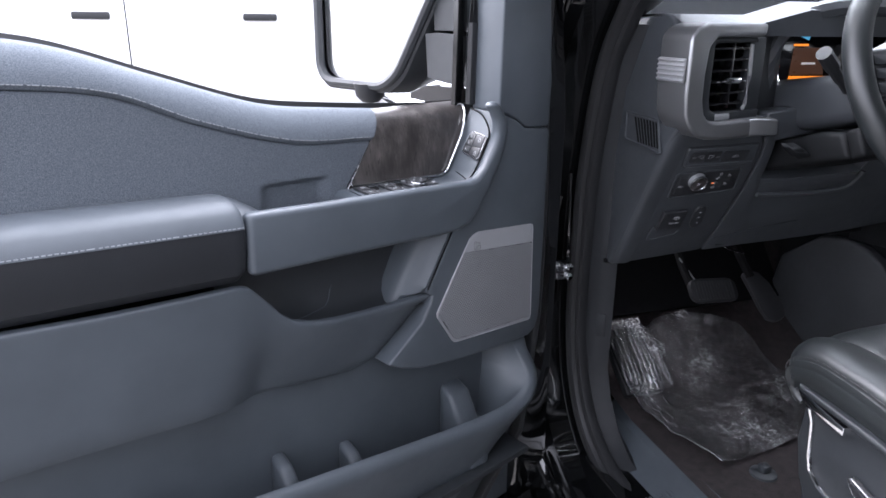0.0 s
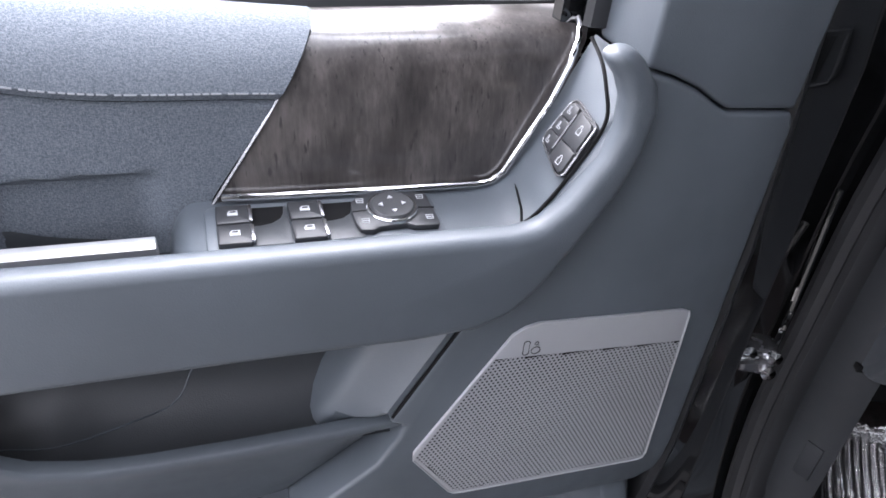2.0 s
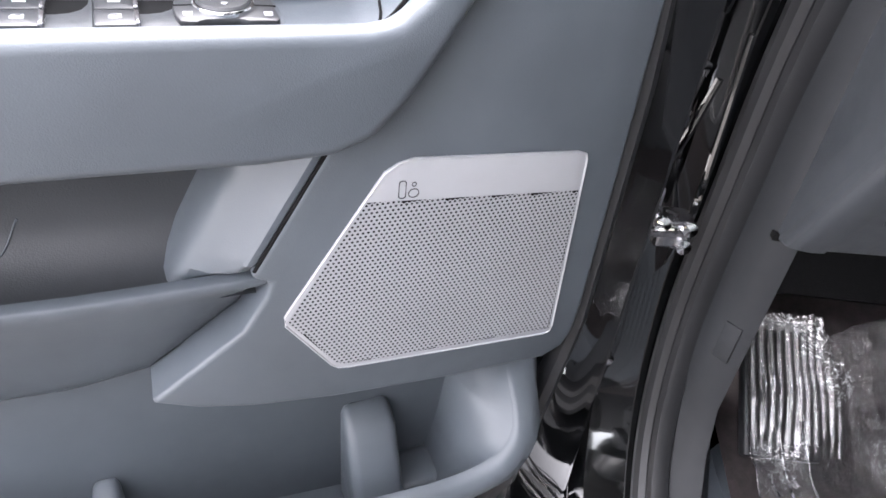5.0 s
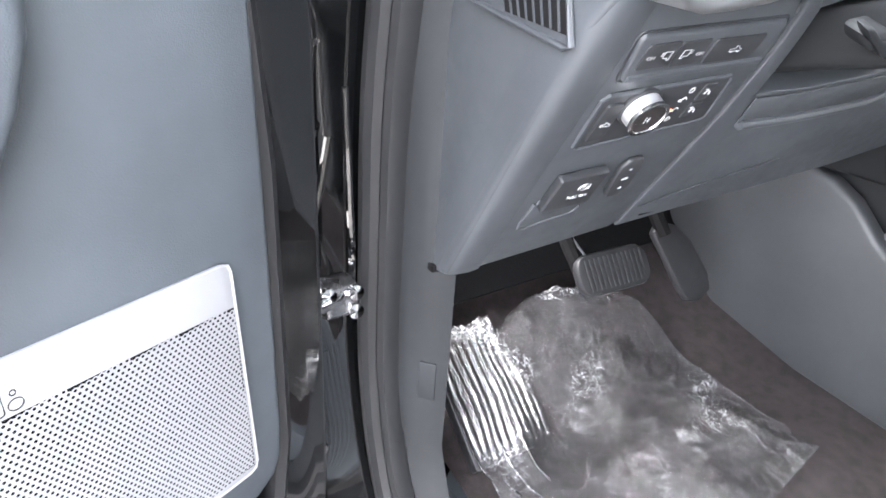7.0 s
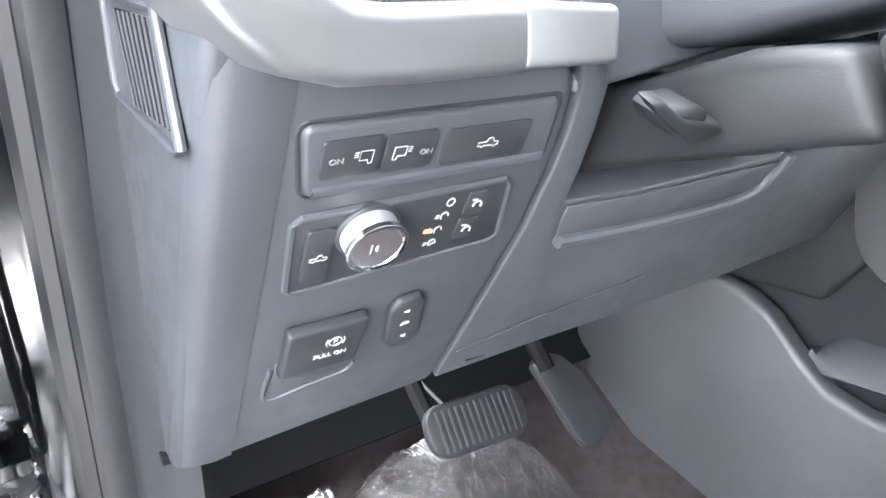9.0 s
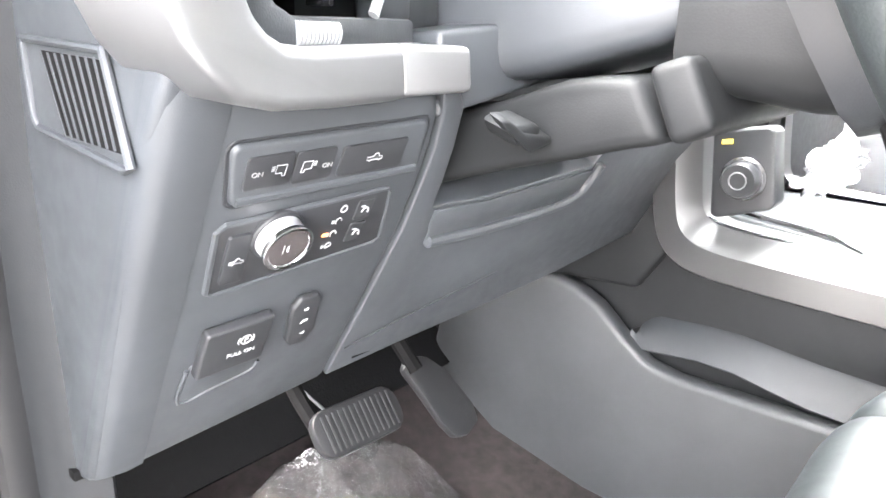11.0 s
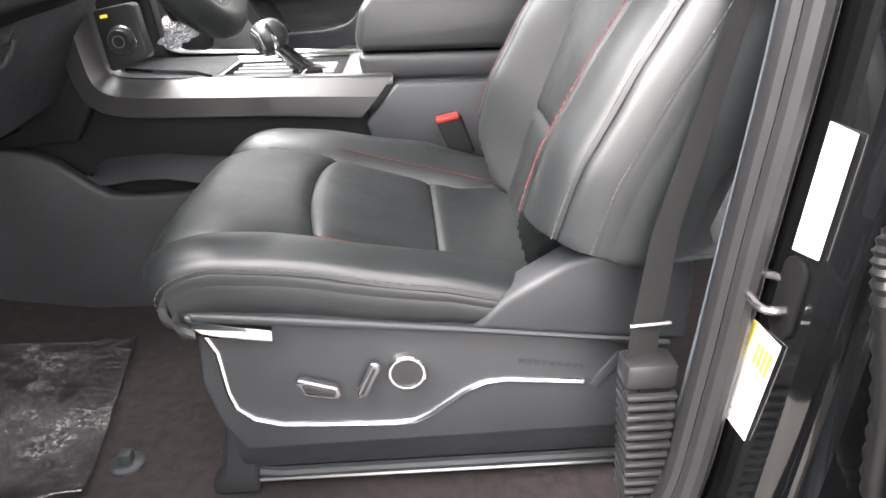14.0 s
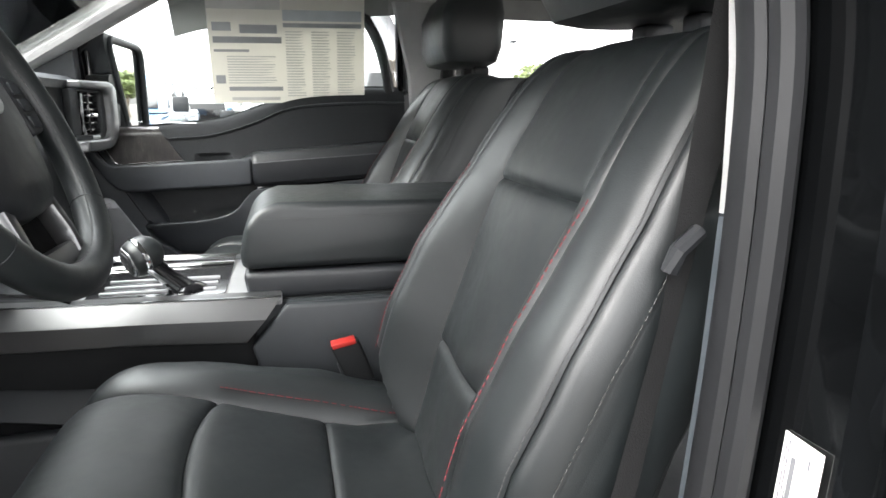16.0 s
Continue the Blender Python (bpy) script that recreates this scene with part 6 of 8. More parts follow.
part("pad", slab([Vector((x, 1.245 + (z - 0.88) * 0.5, z)) for x, z in ((1.166, 0.920), (1.178, 0.930), (1.205, 0.922), (1.228, 0.900), (1.252, 0.856), (1.252, 0.836), (1.228, 0.828), (1.208, 0.834), (1.196, 0.852), (1.180, 0.890))], PN, -0.012, 0.0, 0.004), RUBBER, acc)
part("arm", tube([(1.18, 1.26, 0.915), (1.16, 1.34, 1.02), (1.16, 1.36, 1.10)], 0.009, 8), DARK, acc)
part("wire", tube(curve([(1.10, 1.30, 1.0), (1.13, 1.275, 0.975), (1.165, 1.27, 0.965)], 4), 0.002, 6), CHROME, acc)

# ---- footrest ----
REST_Y, REST_Z = 1.215, 0.752
rest = thing("footrest", (0.922, 1.26, 0.73), "ribbed black rubber footrest under clear plastic film", "footrest")
RU, RN = Vector((0, 0.797, 0.604)), Vector((0, -0.604, 0.797))


def rp(u, v, d=0.0):
    return Vector((0.8755 + u, REST_Y, REST_Z)) + RU * v + RN * d


part("pad", slab([rp(u, v) for u, v in ((0, -0.03), (0.083, -0.03), (0.091, 0.100), (0.088, 0.114), (0.078, 0.120), (0.016, 0.120), (0.006, 0.114), (0.003, 0.100))], RN, -0.022, -0.004, 0.004), RUBBER, rest)
for k in range(9):
    part("rib", tube([rp(0.0063 + k * 0.0094, -0.012, -0.004), rp(0.0075 + k * 0.0097, 0.108, -0.004)], 0.0030, 6), RUBBER, rest)

# ---- clear protective film over the floor mat ----
mat_things = thing("floor_mat_film", (1.08, 1.2, 0.70), "crumpled clear plastic film lying over the floor", "plastic film")
bm = bmesh.new()
edge0 = [(0.92, 0.978), (0.886, 1.08), (0.879, 1.15), (0.876, 1.215), (0.8775, 1.265), (0.880, 1.314)]
edge1 = [(1.275, 1.04), (1.262, 1.12), (1.25, 1.20), (1.228, 1.25), (1.20, 1.285), (1.17, 1.315)]
nu, nv = 240, 130
grid, glossy = [], []
for i in range(nv + 1):
    t = i / nv * 5
    k = min(int(t), 4)
    w = t - k
    a = Vector(edge0[k]).lerp(Vector(edge0[k + 1]), w)
    b = Vector(edge1[k]).lerp(Vector(edge1[k + 1]), w)
    row, shine = [], []
    for j in range(nu + 1):
        s = 0.34 * j / 140 if j < 140 else 0.34 + 0.66 * (j - 140) / 100
        p = a.lerp(b, s)
        v = i / nv
        p.y += 0.035 * math.sin(math.pi * max(0.0, s - 0.3) / 0.7) * v * v
        q = max(0.0, min(1.0, (v - 0.40) / 0.48))
        hump = 0.062 * q * q * (3 - 2 * q) - 0.03 * max(0.0, (v - 0.94) / 0.06) ** 2
        zf = smooth_table([(0.9, 0.700), (1.15, 0.707), (1.30, 0.733), (1.42, 0.803), (1.50, 0.903), (1.56, 1.05)], p.y)
        crumple = abs(noise.fractal(Vector((p.x * 11, p.y * 11, 3.1)), 0.9, 2.1, 4)) * 0.014 + (1 - abs(noise.noise(Vector((p.x * 24 + p.y * 9, p.y * 22, 1))))) ** 6 * 0.006
        lift = max(0.0, 0.10 - s) * 0.12 + hump
        z = zf + 0.006 + lift
        # drawn over the footrest, between whose ribs it sags
        on = max(0.0, min(1.0, (0.335 - s) / 0.055)) * max(0.0, min(1.0, (p.y - 1.175) / 0.05))
        on = on * on * (3 - 2 * on)
        wave = 0.5 + 0.5 * math.cos((p.x - 0.8865) / 0.0094 * math.tau + 0.9 * noise.noise(Vector((p.y * 22, 5, p.x * 30))))
        snag = noise.noise(Vector((p.x * 130, p.y * 38, 9)))
        sag = on * (0.0034 * wave ** 0.7 + 0.0016 * snag + 0.0012 * noise.noise(Vector((p.x * 60, p.y * 120, 3))))
        z += (REST_Z + (p.y - REST_Y) * 0.758 + 0.001 - z) * on + sag
        pleat = 1.0 - 0.9 * on
        # loose crinkled spots
        knot = max(0.0, noise.noise(Vector((p.x * 13, p.y * 13, 21))) - 0.22) * (1 - on)
        z += min(0.3, knot) * 0.016 * (abs(noise.noise(Vector((p.x * 70, p.y * 60, 6)))) + 0.6 * abs(noise.noise(Vector((p.x * 150, p.y * 140, 2)))))
        calm = min(1.0, (1 - s) * 12) * min(1.0, i / 8)
        row.append(bm.verts.new((p.x + calm * 0.004 * noise.noise(Vector((p.y * 30, s * 5, 2))), p.y + calm * 0.006 * noise.noise(Vector((s * 14, p.y * 3, 7))), z + crumple * (0.35 + 0.65 * calm) * pleat)))
        shine.append(on > 0.35 + 0.3 * snag or knot > 0.10)
    grid.append(row)
    glossy.append(shine)
for i, (a, b) in enumerate(zip(grid, grid[1:])):
    for j in range(nu):
        f = bm.faces.new((a[j], a[j + 1], b[j + 1], b[j]))
        f.material_index = 1 if glossy[i][j] else 0
edge_line = [tuple(r[0].co) for r in grid[::6]]
creases = [[tuple(r[j + int((i1 - k) * 0.25)].co) for k, r in enumerate(grid) if i0 <= k <= i1][::4] for j, i0, i1 in ((38, 40, 92), (70, 52, 84), (24, 30, 64))]
part("sheet", bm, [FILM, FILM_FOLD], mat_things, angle=70)
part("turned_edge", tube(edge_line, 0.0008, 6), FILM_FOLD, mat_things)
for line in creases:
    part("crease", tube(line, 0.0009, 6), FILM_FOLD, mat_things)
hook = thing("mat_hook", (0.985, 0.955, 0.70), "round dark plastic mat hook on the carpet", "mat hook")
part("base", drum((0.985, 0.955, 0.697), (0, 0, 1), [(0, 0.022), (0.006, 0.021), (0.008, 0.018), (0.008, 0.0)], 28), SLATE_DARK, hook)
part("peg", box(0.978, 0.994, 0.947, 0.963, 0.704, 0.718, 0.003), SLATE_DARK, hook)

# ---- centre console ----
con = thing("centre_console", (CENTRE, 0.6, 0.70), "black centre console with satin side rails and padded lid", "console", kind="structure")


def cp(name, bm, mat, label="", both=False, angle=35):
    if both:
        part(name, bm.copy(), mat, con, label, mirror_x(), angle)
    return part(name, bm, mat, con, label, I4, angle)


RAIL = (((1.112, 1.27), (1.064, 1.27)), ((1.105, 1.18), (1.056, 1.18)), ((1.098, 1.11), (1.050, 1.125)), ((1.088, 1.068), (1.045, 1.102)), ((1.070, 1.046), (1.034, 1.092)), ((1.040, 1.0345), (1.010, 1.087)), ((0.98, 1.030), (0.96, 1.085)), ((0.80, 1.026), (0.80, 1.082)), ((0.672, 1.019), (0.621, 1.079)))


def rail_row(lo, hi):
    """The rail's section: a bevel that faces up, a crease and a flat side."""
    rows = []
    for x, k in ((1.425, 1.0), (1.394, 1.0), (1.390, 0.985), (1.3725, 0.60), (1.3710, 0.56), (1.3745, 0.03), (1.377, 0.0), (1.425, 0.0)):
        rows.append((x, lo[0] + (hi[0] - lo[0]) * k, lo[1] + (hi[1] - lo[1]) * k))
    return rows


lows, highs = curve([(a[0], a[1], 0) for a, b in RAIL], 5), curve([(b[0], b[1], 0) for a, b in RAIL], 5)
cp("side_rail", loft([rail_row(a, b) for a, b in zip(lows, highs)], caps=True), RAILM, "brushed grey side rail", True, 20)
cp("rail_lip", tube([(1.3915, b.x, b.y + 0.0008) for b in highs[18:]], 0.0013, 6), CHROME, "", True)
cp("side_wall", slab([(1.425, y, z) for y, z in ((1.30, 1.06), (0.10, 1.075), (0.10, 0.68), (1.45, 0.68), (1.45, 1.06))], (-1, 0, 0), -0.02, 0.0, 0.004), COLUMN, "", True)

cp("lower_side", slab([(1.405, y, z) for y, z in ((1.40, 0.90), (1.30, 0.975), (1.235, 0.985), (1.19, 0.978), (1.155, 0.962), (1.115, 0.928), (1.085, 0.908), (1.05, 0.902), (0.94, 0.905), (0.60, 0.91), (0.60, 0.70), (1.45, 0.70))], (-1, 0, 0), -0.01, 0.018, 0.008, 3), GREY_SLATE, "grey plastic tunnel cover", True)
ledge = [(1.118, 0.925, 0.928), (1.112, 0.920, 0.940), (1.102, 0.918, 0.950), (1.09, 0.9192, 0.956), (1.035, 0.9261, 0.961), (0.995, 0.9257, 0.962), (0.957, 0.9191, 0.958), (0.916, 0.9127, 0.954), (0.82, 0.909, 0.95), (0.60, 0.909, 0.95)]
cp("pocket_ledge", loft([[(1.4249, y, zt), (1.4215, y, zt - 0.003), (1.409, y, z + 0.011), (1.403, y, z + 0.003), (1.4015, y, z), (1.403, y, z - 0.002), (1.4249, y, z - 0.003)] for y, z, zt in ledge]), SLATE_DARK, "grey ledge of the side pocket", True, 40)
cp("front_side", slab([(1.392, y, z) for y, z in ((1.114, 1.27), (1.107, 1.18), (1.100, 1.11), (1.090, 1.066), (1.080, 1.046), (1.113, 0.994), (1.24, 0.984), (1.24, 1.27))], (-1, 0, 0), -0.018, 0.0, 0.006, 3), COLUMN, "", True)
cp("rear_side", slab([(1.376, y, z) for y, z in ((0.615, 1.07), (0.665, 1.012), (0.64, 0.93), (0.10, 0.93), (0.10, 1.075))], (-1, 0, 0), -0.02, 0.0, 0.006, 3), SLATE_DARK, "", True)
wid = 2 * CENTRE - 1.40
cp("top_plate", box(1.395, wid, 0.62, 1.05, 1.066, 1.078, 0.003), SATIN, "satin metal top plate")
cp("tray", box(1.41, wid - 0.01, 0.90, 1.09, 1.058, 1.080, 0.004), SLATE_DARK)
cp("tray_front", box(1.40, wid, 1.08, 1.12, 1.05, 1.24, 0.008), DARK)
cp("shifter_slot", slab([(x, y, 1.079) for x, y in rounded(1.425, wid - 0.06, 0.70, 0.89, 0.012)], (0, 0, 1), 0, 0.0012, 0), GLOSS_BLACK)
for x0 in (1.455, 1.49, 1.525):
    cp("slot_rail", box(x0, x0 + 0.006, 0.715, 0.875, 1.079, 1.083, 0.001), SATIN)
cp("cup_rim", tube([(1.62, 0.70, 1.082), (1.62, 0.9, 1.082), (1.68, 0.9, 1.082), (1.68, 0.70, 1.082)], 0.003, 6, closed=True), CHROME)
cp("tray_rim", tube([(1.405, 0.895, 1.083), (1.44, 0.93, 1.085), (1.46, 1.0, 1.086), (1.475, 1.05, 1.088)], 0.004, 8), CHROME)
lid = [(0.668, 1.066), (0.674, 1.10), (0.676, 1.135), (0.668, 1.175), (0.648, 1.199), (0.62, 1.208), (0.40, 1.205), (0.12, 1.203), (0.10, 1.19), (0.10, 1.066)]
hw = CENTRE - 1.425
cp("console_body", box(1.405, 2 * CENTRE - 1.405, 0.10, 0.66, 0.90, 1.066, 0.008), SLATE_DARK)
cp("lid_base", slab([(1.425, y, z) for y, z in ((0.668, 1.066), (0.674, 1.108), (0.10, 1.108), (0.10, 1.066))], (1, 0, 0), 0, 2 * hw, 0.010, 3), PAD_DARK)
cp("padded_lid", slab([(1.425, y, z) for y, z in [(0.675, 1.111)] + lid[2:9] + [(0.10, 1.111)]], (1, 0, 0), 0, 2 * hw, 0.022, 4), LEATHER, "black padded armrest lid")
stitches([(1.4225, y, 1.185) for y in [0.64 - k * 0.02 for k in range(27)]], THREAD, con)
shifter = thing("gear_lever", (1.47, 0.785, 1.078), "black and chrome gear lever", "gear lever")
part("stem", tube([(1.470, 0.757, 1.076), (1.461, 0.780, 1.100), (1.455, 0.800, 1.122)], [0.017, 0.0135, 0.013], 12), GLOSS_BLACK, shifter)
part("stem_trim", tube([(1.452, 0.764, 1.078), (1.445, 0.785, 1.100), (1.441, 0.803, 1.118)], [0.006, 0.005, 0.004], 8), CHROME, shifter)
part("stem_foot", drum((1.470, 0.757, 1.079), (0, 0, 1), [(0, 0.030), (0.004, 0.028), (0.008, 0.020), (0.010, 0.0)], 24), GLOSS_BLACK, shifter)
KA = Vector((-0.50, 0.80, -0.33)).normalized()
KB = Vector((1.462, 0.806, 1.137))
part("knob", drum(KB, KA, [(-0.022, 0.002), (-0.020, 0.011), (-0.014, 0.020), (-0.005, 0.0265), (0.006, 0.0285), (0.018, 0.0275), (0.026, 0.0245), (0.028, 0.022)], 28), LEATHER, shifter, angle=60)
part("knob_band", drum(KB, KA, [(0.008, 0.0288), (0.010, 0.0296), (0.014, 0.0292), (0.015, 0.0282)], 28), CHROME, shifter)
kr = KA.orthogonal().normalized()
ks = KA.cross(kr)
plate = part("knob_plate", slab([KB + (kr * math.cos(k * math.pi / 3 + 0.3) + ks * math.sin(k * math.pi / 3 + 0.3)) * 0.0235 for k in range(6)], KA, 0.026, 0.031, 0.002, 3), DIM_CHROME, shifter)
part("knob_button", slab([KB + (kr * math.cos(k * math.pi / 3 + 0.3) + ks * math.sin(k * math.pi / 3 + 0.3)) * 0.0185 for k in range(6)], KA, 0.030, 0.033, 0.0012), BUTTON, plate)
for k in range(4):
    q = KB + KA * 0.0332 + (kr * math.cos(k * math.pi / 2 + 0.8) + ks * math.sin(k * math.pi / 2 + 0.8)) * 0.007
    part("symbol", drum(q, KA, [(0, 0.0016), (0.0004, 0.0016), (0.0005, 0.0)], 8), GREY_MARK, plate)

sel = thing("drive_selector", (1.37, 1.02, 1.10), "black drive mode panel with a round knob", "control panel")
part("plate", slab([(1.352, y, z) for y, z in ((1.034, 1.186), (1.030, 1.190), (0.984, 1.198), (0.978, 1.195), (0.968, 1.128), (0.971, 1.122), (1.020, 1.105), (1.026, 1.107))], (-1, 0, 0), -0.03, 0.0, 0.004, 3), BUTTON, sel)
part("knob_ring", drum((1.352, 0.999, 1.148), (-1, 0, 0), [(0, 0.021), (0.004, 0.021), (0.006, 0.019), (0.006, 0.0)], 28), DIM_CHROME, sel)
part("knob", drum((1.352, 0.999, 1.148), (-1, 0, 0), [(0.004, 0.0175), (0.016, 0.0165), (0.018, 0.0150), (0.017, 0.0)], 28), BUTTON, sel)
part("symbol", tube([(1.3335, 0.999 + 0.008 * math.cos(k * 0.524), 1.148 + 0.008 * math.sin(k * 0.524)) for k in range(12)], 0.0007, 5, closed=True, up=(1, 0, 0)), GREY_MARK, sel)
part("lit_mark", slab([(1.3515, y, z) for y, z in ((1.024, 1.182), (1.014, 1.1835), (1.014, 1.1795), (1.024, 1.178))], (-1, 0, 0), 0, 0.001, 0), material("yellow_mark", (0.8, 0.6, 0.05), 0.4, emit=0.05), sel)
bag = bmesh.new()
bmesh.ops.create_icosphere(bag, subdivisions=4, radius=1.0)
for v in bag.verts:
    k = 0.55 + 0.9 * abs(noise.noise(v.co * 2.3)) + 0.35 * abs(noise.noise(v.co * 6.1))
    v.co = Vector((1.44 + v.co.x * 0.022 * k, 0.945 + v.co.y * 0.030 * k, 1.155 + v.co.z * 0.030 * k - v.co.y * 0.012))
whole("plastic_bag", bag, FILM, "crumpled clear plastic bag in the console tray", "plastic bag", angle=180)

# ---- front seats ----
CUSHION_ACROSS = [(0.0, 0.0, 0.0), (0.4, 0.118, 0.0), (0.5, 0.145, -0.003), (0.56, 0.161, 0.0032), (0.64, 0.182, 0.0078), (0.72, 0.203, 0.0092), (0.80, 0.224, 0.0062), (0.86, 0.236, 0.0), (0.90, 0.240, -0.012), (0.95, 0.237, -0.029), (1.0, 0.228, -0.044)]
CUSHION_ALONG = [(0.0, 0.40, 0.925), (0.15, 0.48, 0.937), (0.33, 0.573, 0.960), (0.45, 0.64, 0.980), (0.56, 0.70, 0.999), (0.66, 0.758, 1.011), (0.74, 0.806, 1.014), (0.82, 0.846, 1.004), (0.89, 0.868, 0.985), (0.95, 0.868, 0.963), (1.0, 0.845, 0.943)]
BACK_ACROSS = [(0.0, 0.0, 0.0, 0.0), (0.45, 0.125, 0.0, 0.0), (0.52, 0.145, 0.40, 0.0), (0.58, 0.163, 0.85, 0.0), (0.63, 0.177, 1.0, 0.0), (0.69, 0.198, 1.0, -0.002), (0.75, 0.220, 1.0, -0.008), (0.80, 0.237, 1.0, -0.017), (0.84, 0.247, 1.0, -0.031), (0.88, 0.252, 1.0, -0.048), (0.94, 0.250, 1.0, -0.09), (1.0, 0.236, 1.0, -0.14)]
BACK_ALONG = [(0.0, 0.475, 0.950), (0.08, 0.458, 1.0), (0.22, 0.438, 1.068), (0.40, 0.402, 1.165), (0.58, 0.366, 1.262), (0.74, 0.326, 1.338), (0.86, 0.296, 1.382), (0.92, 0.275, 1.399), (0.965, 0.248, 1.404), (1.0, 0.20, 1.396)]


def tab(rows, k, t):
    return smooth_table([(r[0], r[k]) for r in rows], t)


def cushion_point(s, t, lift=0.0):
    a = abs(s)
    t = t + 0.028 * max(0.0, 1 - (a / 0.5) ** 2) * math.exp(-((t - 0.56) / 0.12) ** 2)
    dx, dz = tab(CUSHION_ACROSS, 1, a), tab(CUSHION_ACROSS, 2, a)
    y, z = tab(CUSHION_ALONG, 1, t), tab(CUSHION_ALONG, 2, t)
    e = lerp_table([(0, 0.022), (0.33, 0.026), (0.56, 0.008), (0.68, 0.0), (1, 0.0)], t) * max(0.0, min(1.0, (a - 0.5) / 0.16))
    crown = 0.006 * (1 - min(1, a / 0.5) ** 2)
    width = lerp_table([(0, 0.93), (0.25, 0.985), (0.35, 1.0), (0.8, 1.0), (0.92, 0.99), (1.0, 0.95)], t)
    k = max(0.2, 1 - max(0.0, t - 0.8) * (4 if dz > 0 else 3.2))
    flare = 0.02 * max(0.0, min(1.0, (t - 0.56) / 0.3)) * math.exp(-((a - 0.5) / 0.16) ** 2)
    nose = 0.046 * min(1.0, a / 0.86) ** 4 * max(0.0, t - 0.5) * 2
    rear = lerp_table([(0.0, 0.03), (0.3, 0.008), (0.45, 0.0)], t) * max(0.0, (a - 0.88) / 0.12)
    return Vector((1.10 + math.copysign((dx + flare) * width, s), y - nose + (0.0 if t < 0.85 else lift), max(0.948, z + dz * k + e + crown + rear) + lift))


def back_point(s, t, lift=0.0):
    a = abs(s)
    t0 = 0.13 * max(0.0, min(1.0, (a - 0.5) / 0.13))
    under = max(0.0, t0 - t)
    t = max(t, t0)
    dx = tab(BACK_ACROSS, 1, a)
    y, z = tab(BACK_ALONG, 1, t), tab(BACK_ALONG, 2, t)
    k = lerp_table([(0, 0.057), (0.25, 0.058), (0.40, 0.048), (0.58, 0.022), (0.8, 0.012), (0.95, 0.006), (1, 0.002)], t)
    w = smooth_table([(0, 0.97), (0.13, 1.0), (0.4, 1.0), (0.58, 0.94), (0.75, 0.875), (0.88, 0.835), (0.95, 0.80), (1.0, 0.70)], t)
    f = k * tab(BACK_ACROSS, 2, a) + tab(BACK_ACROSS, 3, a) * (1 - 0.35 * max(0.0, t - 0.5)) + lift + 0.006 * (1 - min(1, a / 0.45) ** 2)
    f -= 9.0 * under ** 2
    return Vector((1.072 + math.copysign(dx * w - 2.2 * under ** 2, s), y + 0.94 * f, z + 0.30 * max(f, -0.03) - 0.09 * under))


def eased(u):
    """Steps that crowd towards both ends."""
    return u - 0.11 * math.sin(2 * math.pi * u)


def panel(fn, s0, s1, t0, t1, ns, nt, tuck=0.006, edges=(1, 1, 1, 1)):
    """A stuffed cover panel with tucked seams on the edges marked (s0, s1, t0, t1)."""
    rows = []
    for i in range(nt + 1):
        row = []
        for j in range(ns + 1):
            s, t = s0 + (s1 - s0) * eased(j / ns), t0 + (t1 - t0) * eased(i / nt)
            g = [abs(s - s0) * 0.3 if edges[0] else 9, abs(s1 - s) * 0.3 if edges[1] else 9, abs(t - t0) * 0.5 if edges[2] else 9, abs(t1 - t) * 0.5 if edges[3] else 9]
            d = min(g)
            wr = 0.0012 * noise.noise(Vector((s * 7, t * 9, s0 * 3)))
            row.append(fn(s, t, -tuck * (0.75 * math.exp(-d / 0.0035) + 0.6 * math.exp(-d / 0.012)) + wr))
        rows.append(row)
    bm = loft(rows)
    return bm


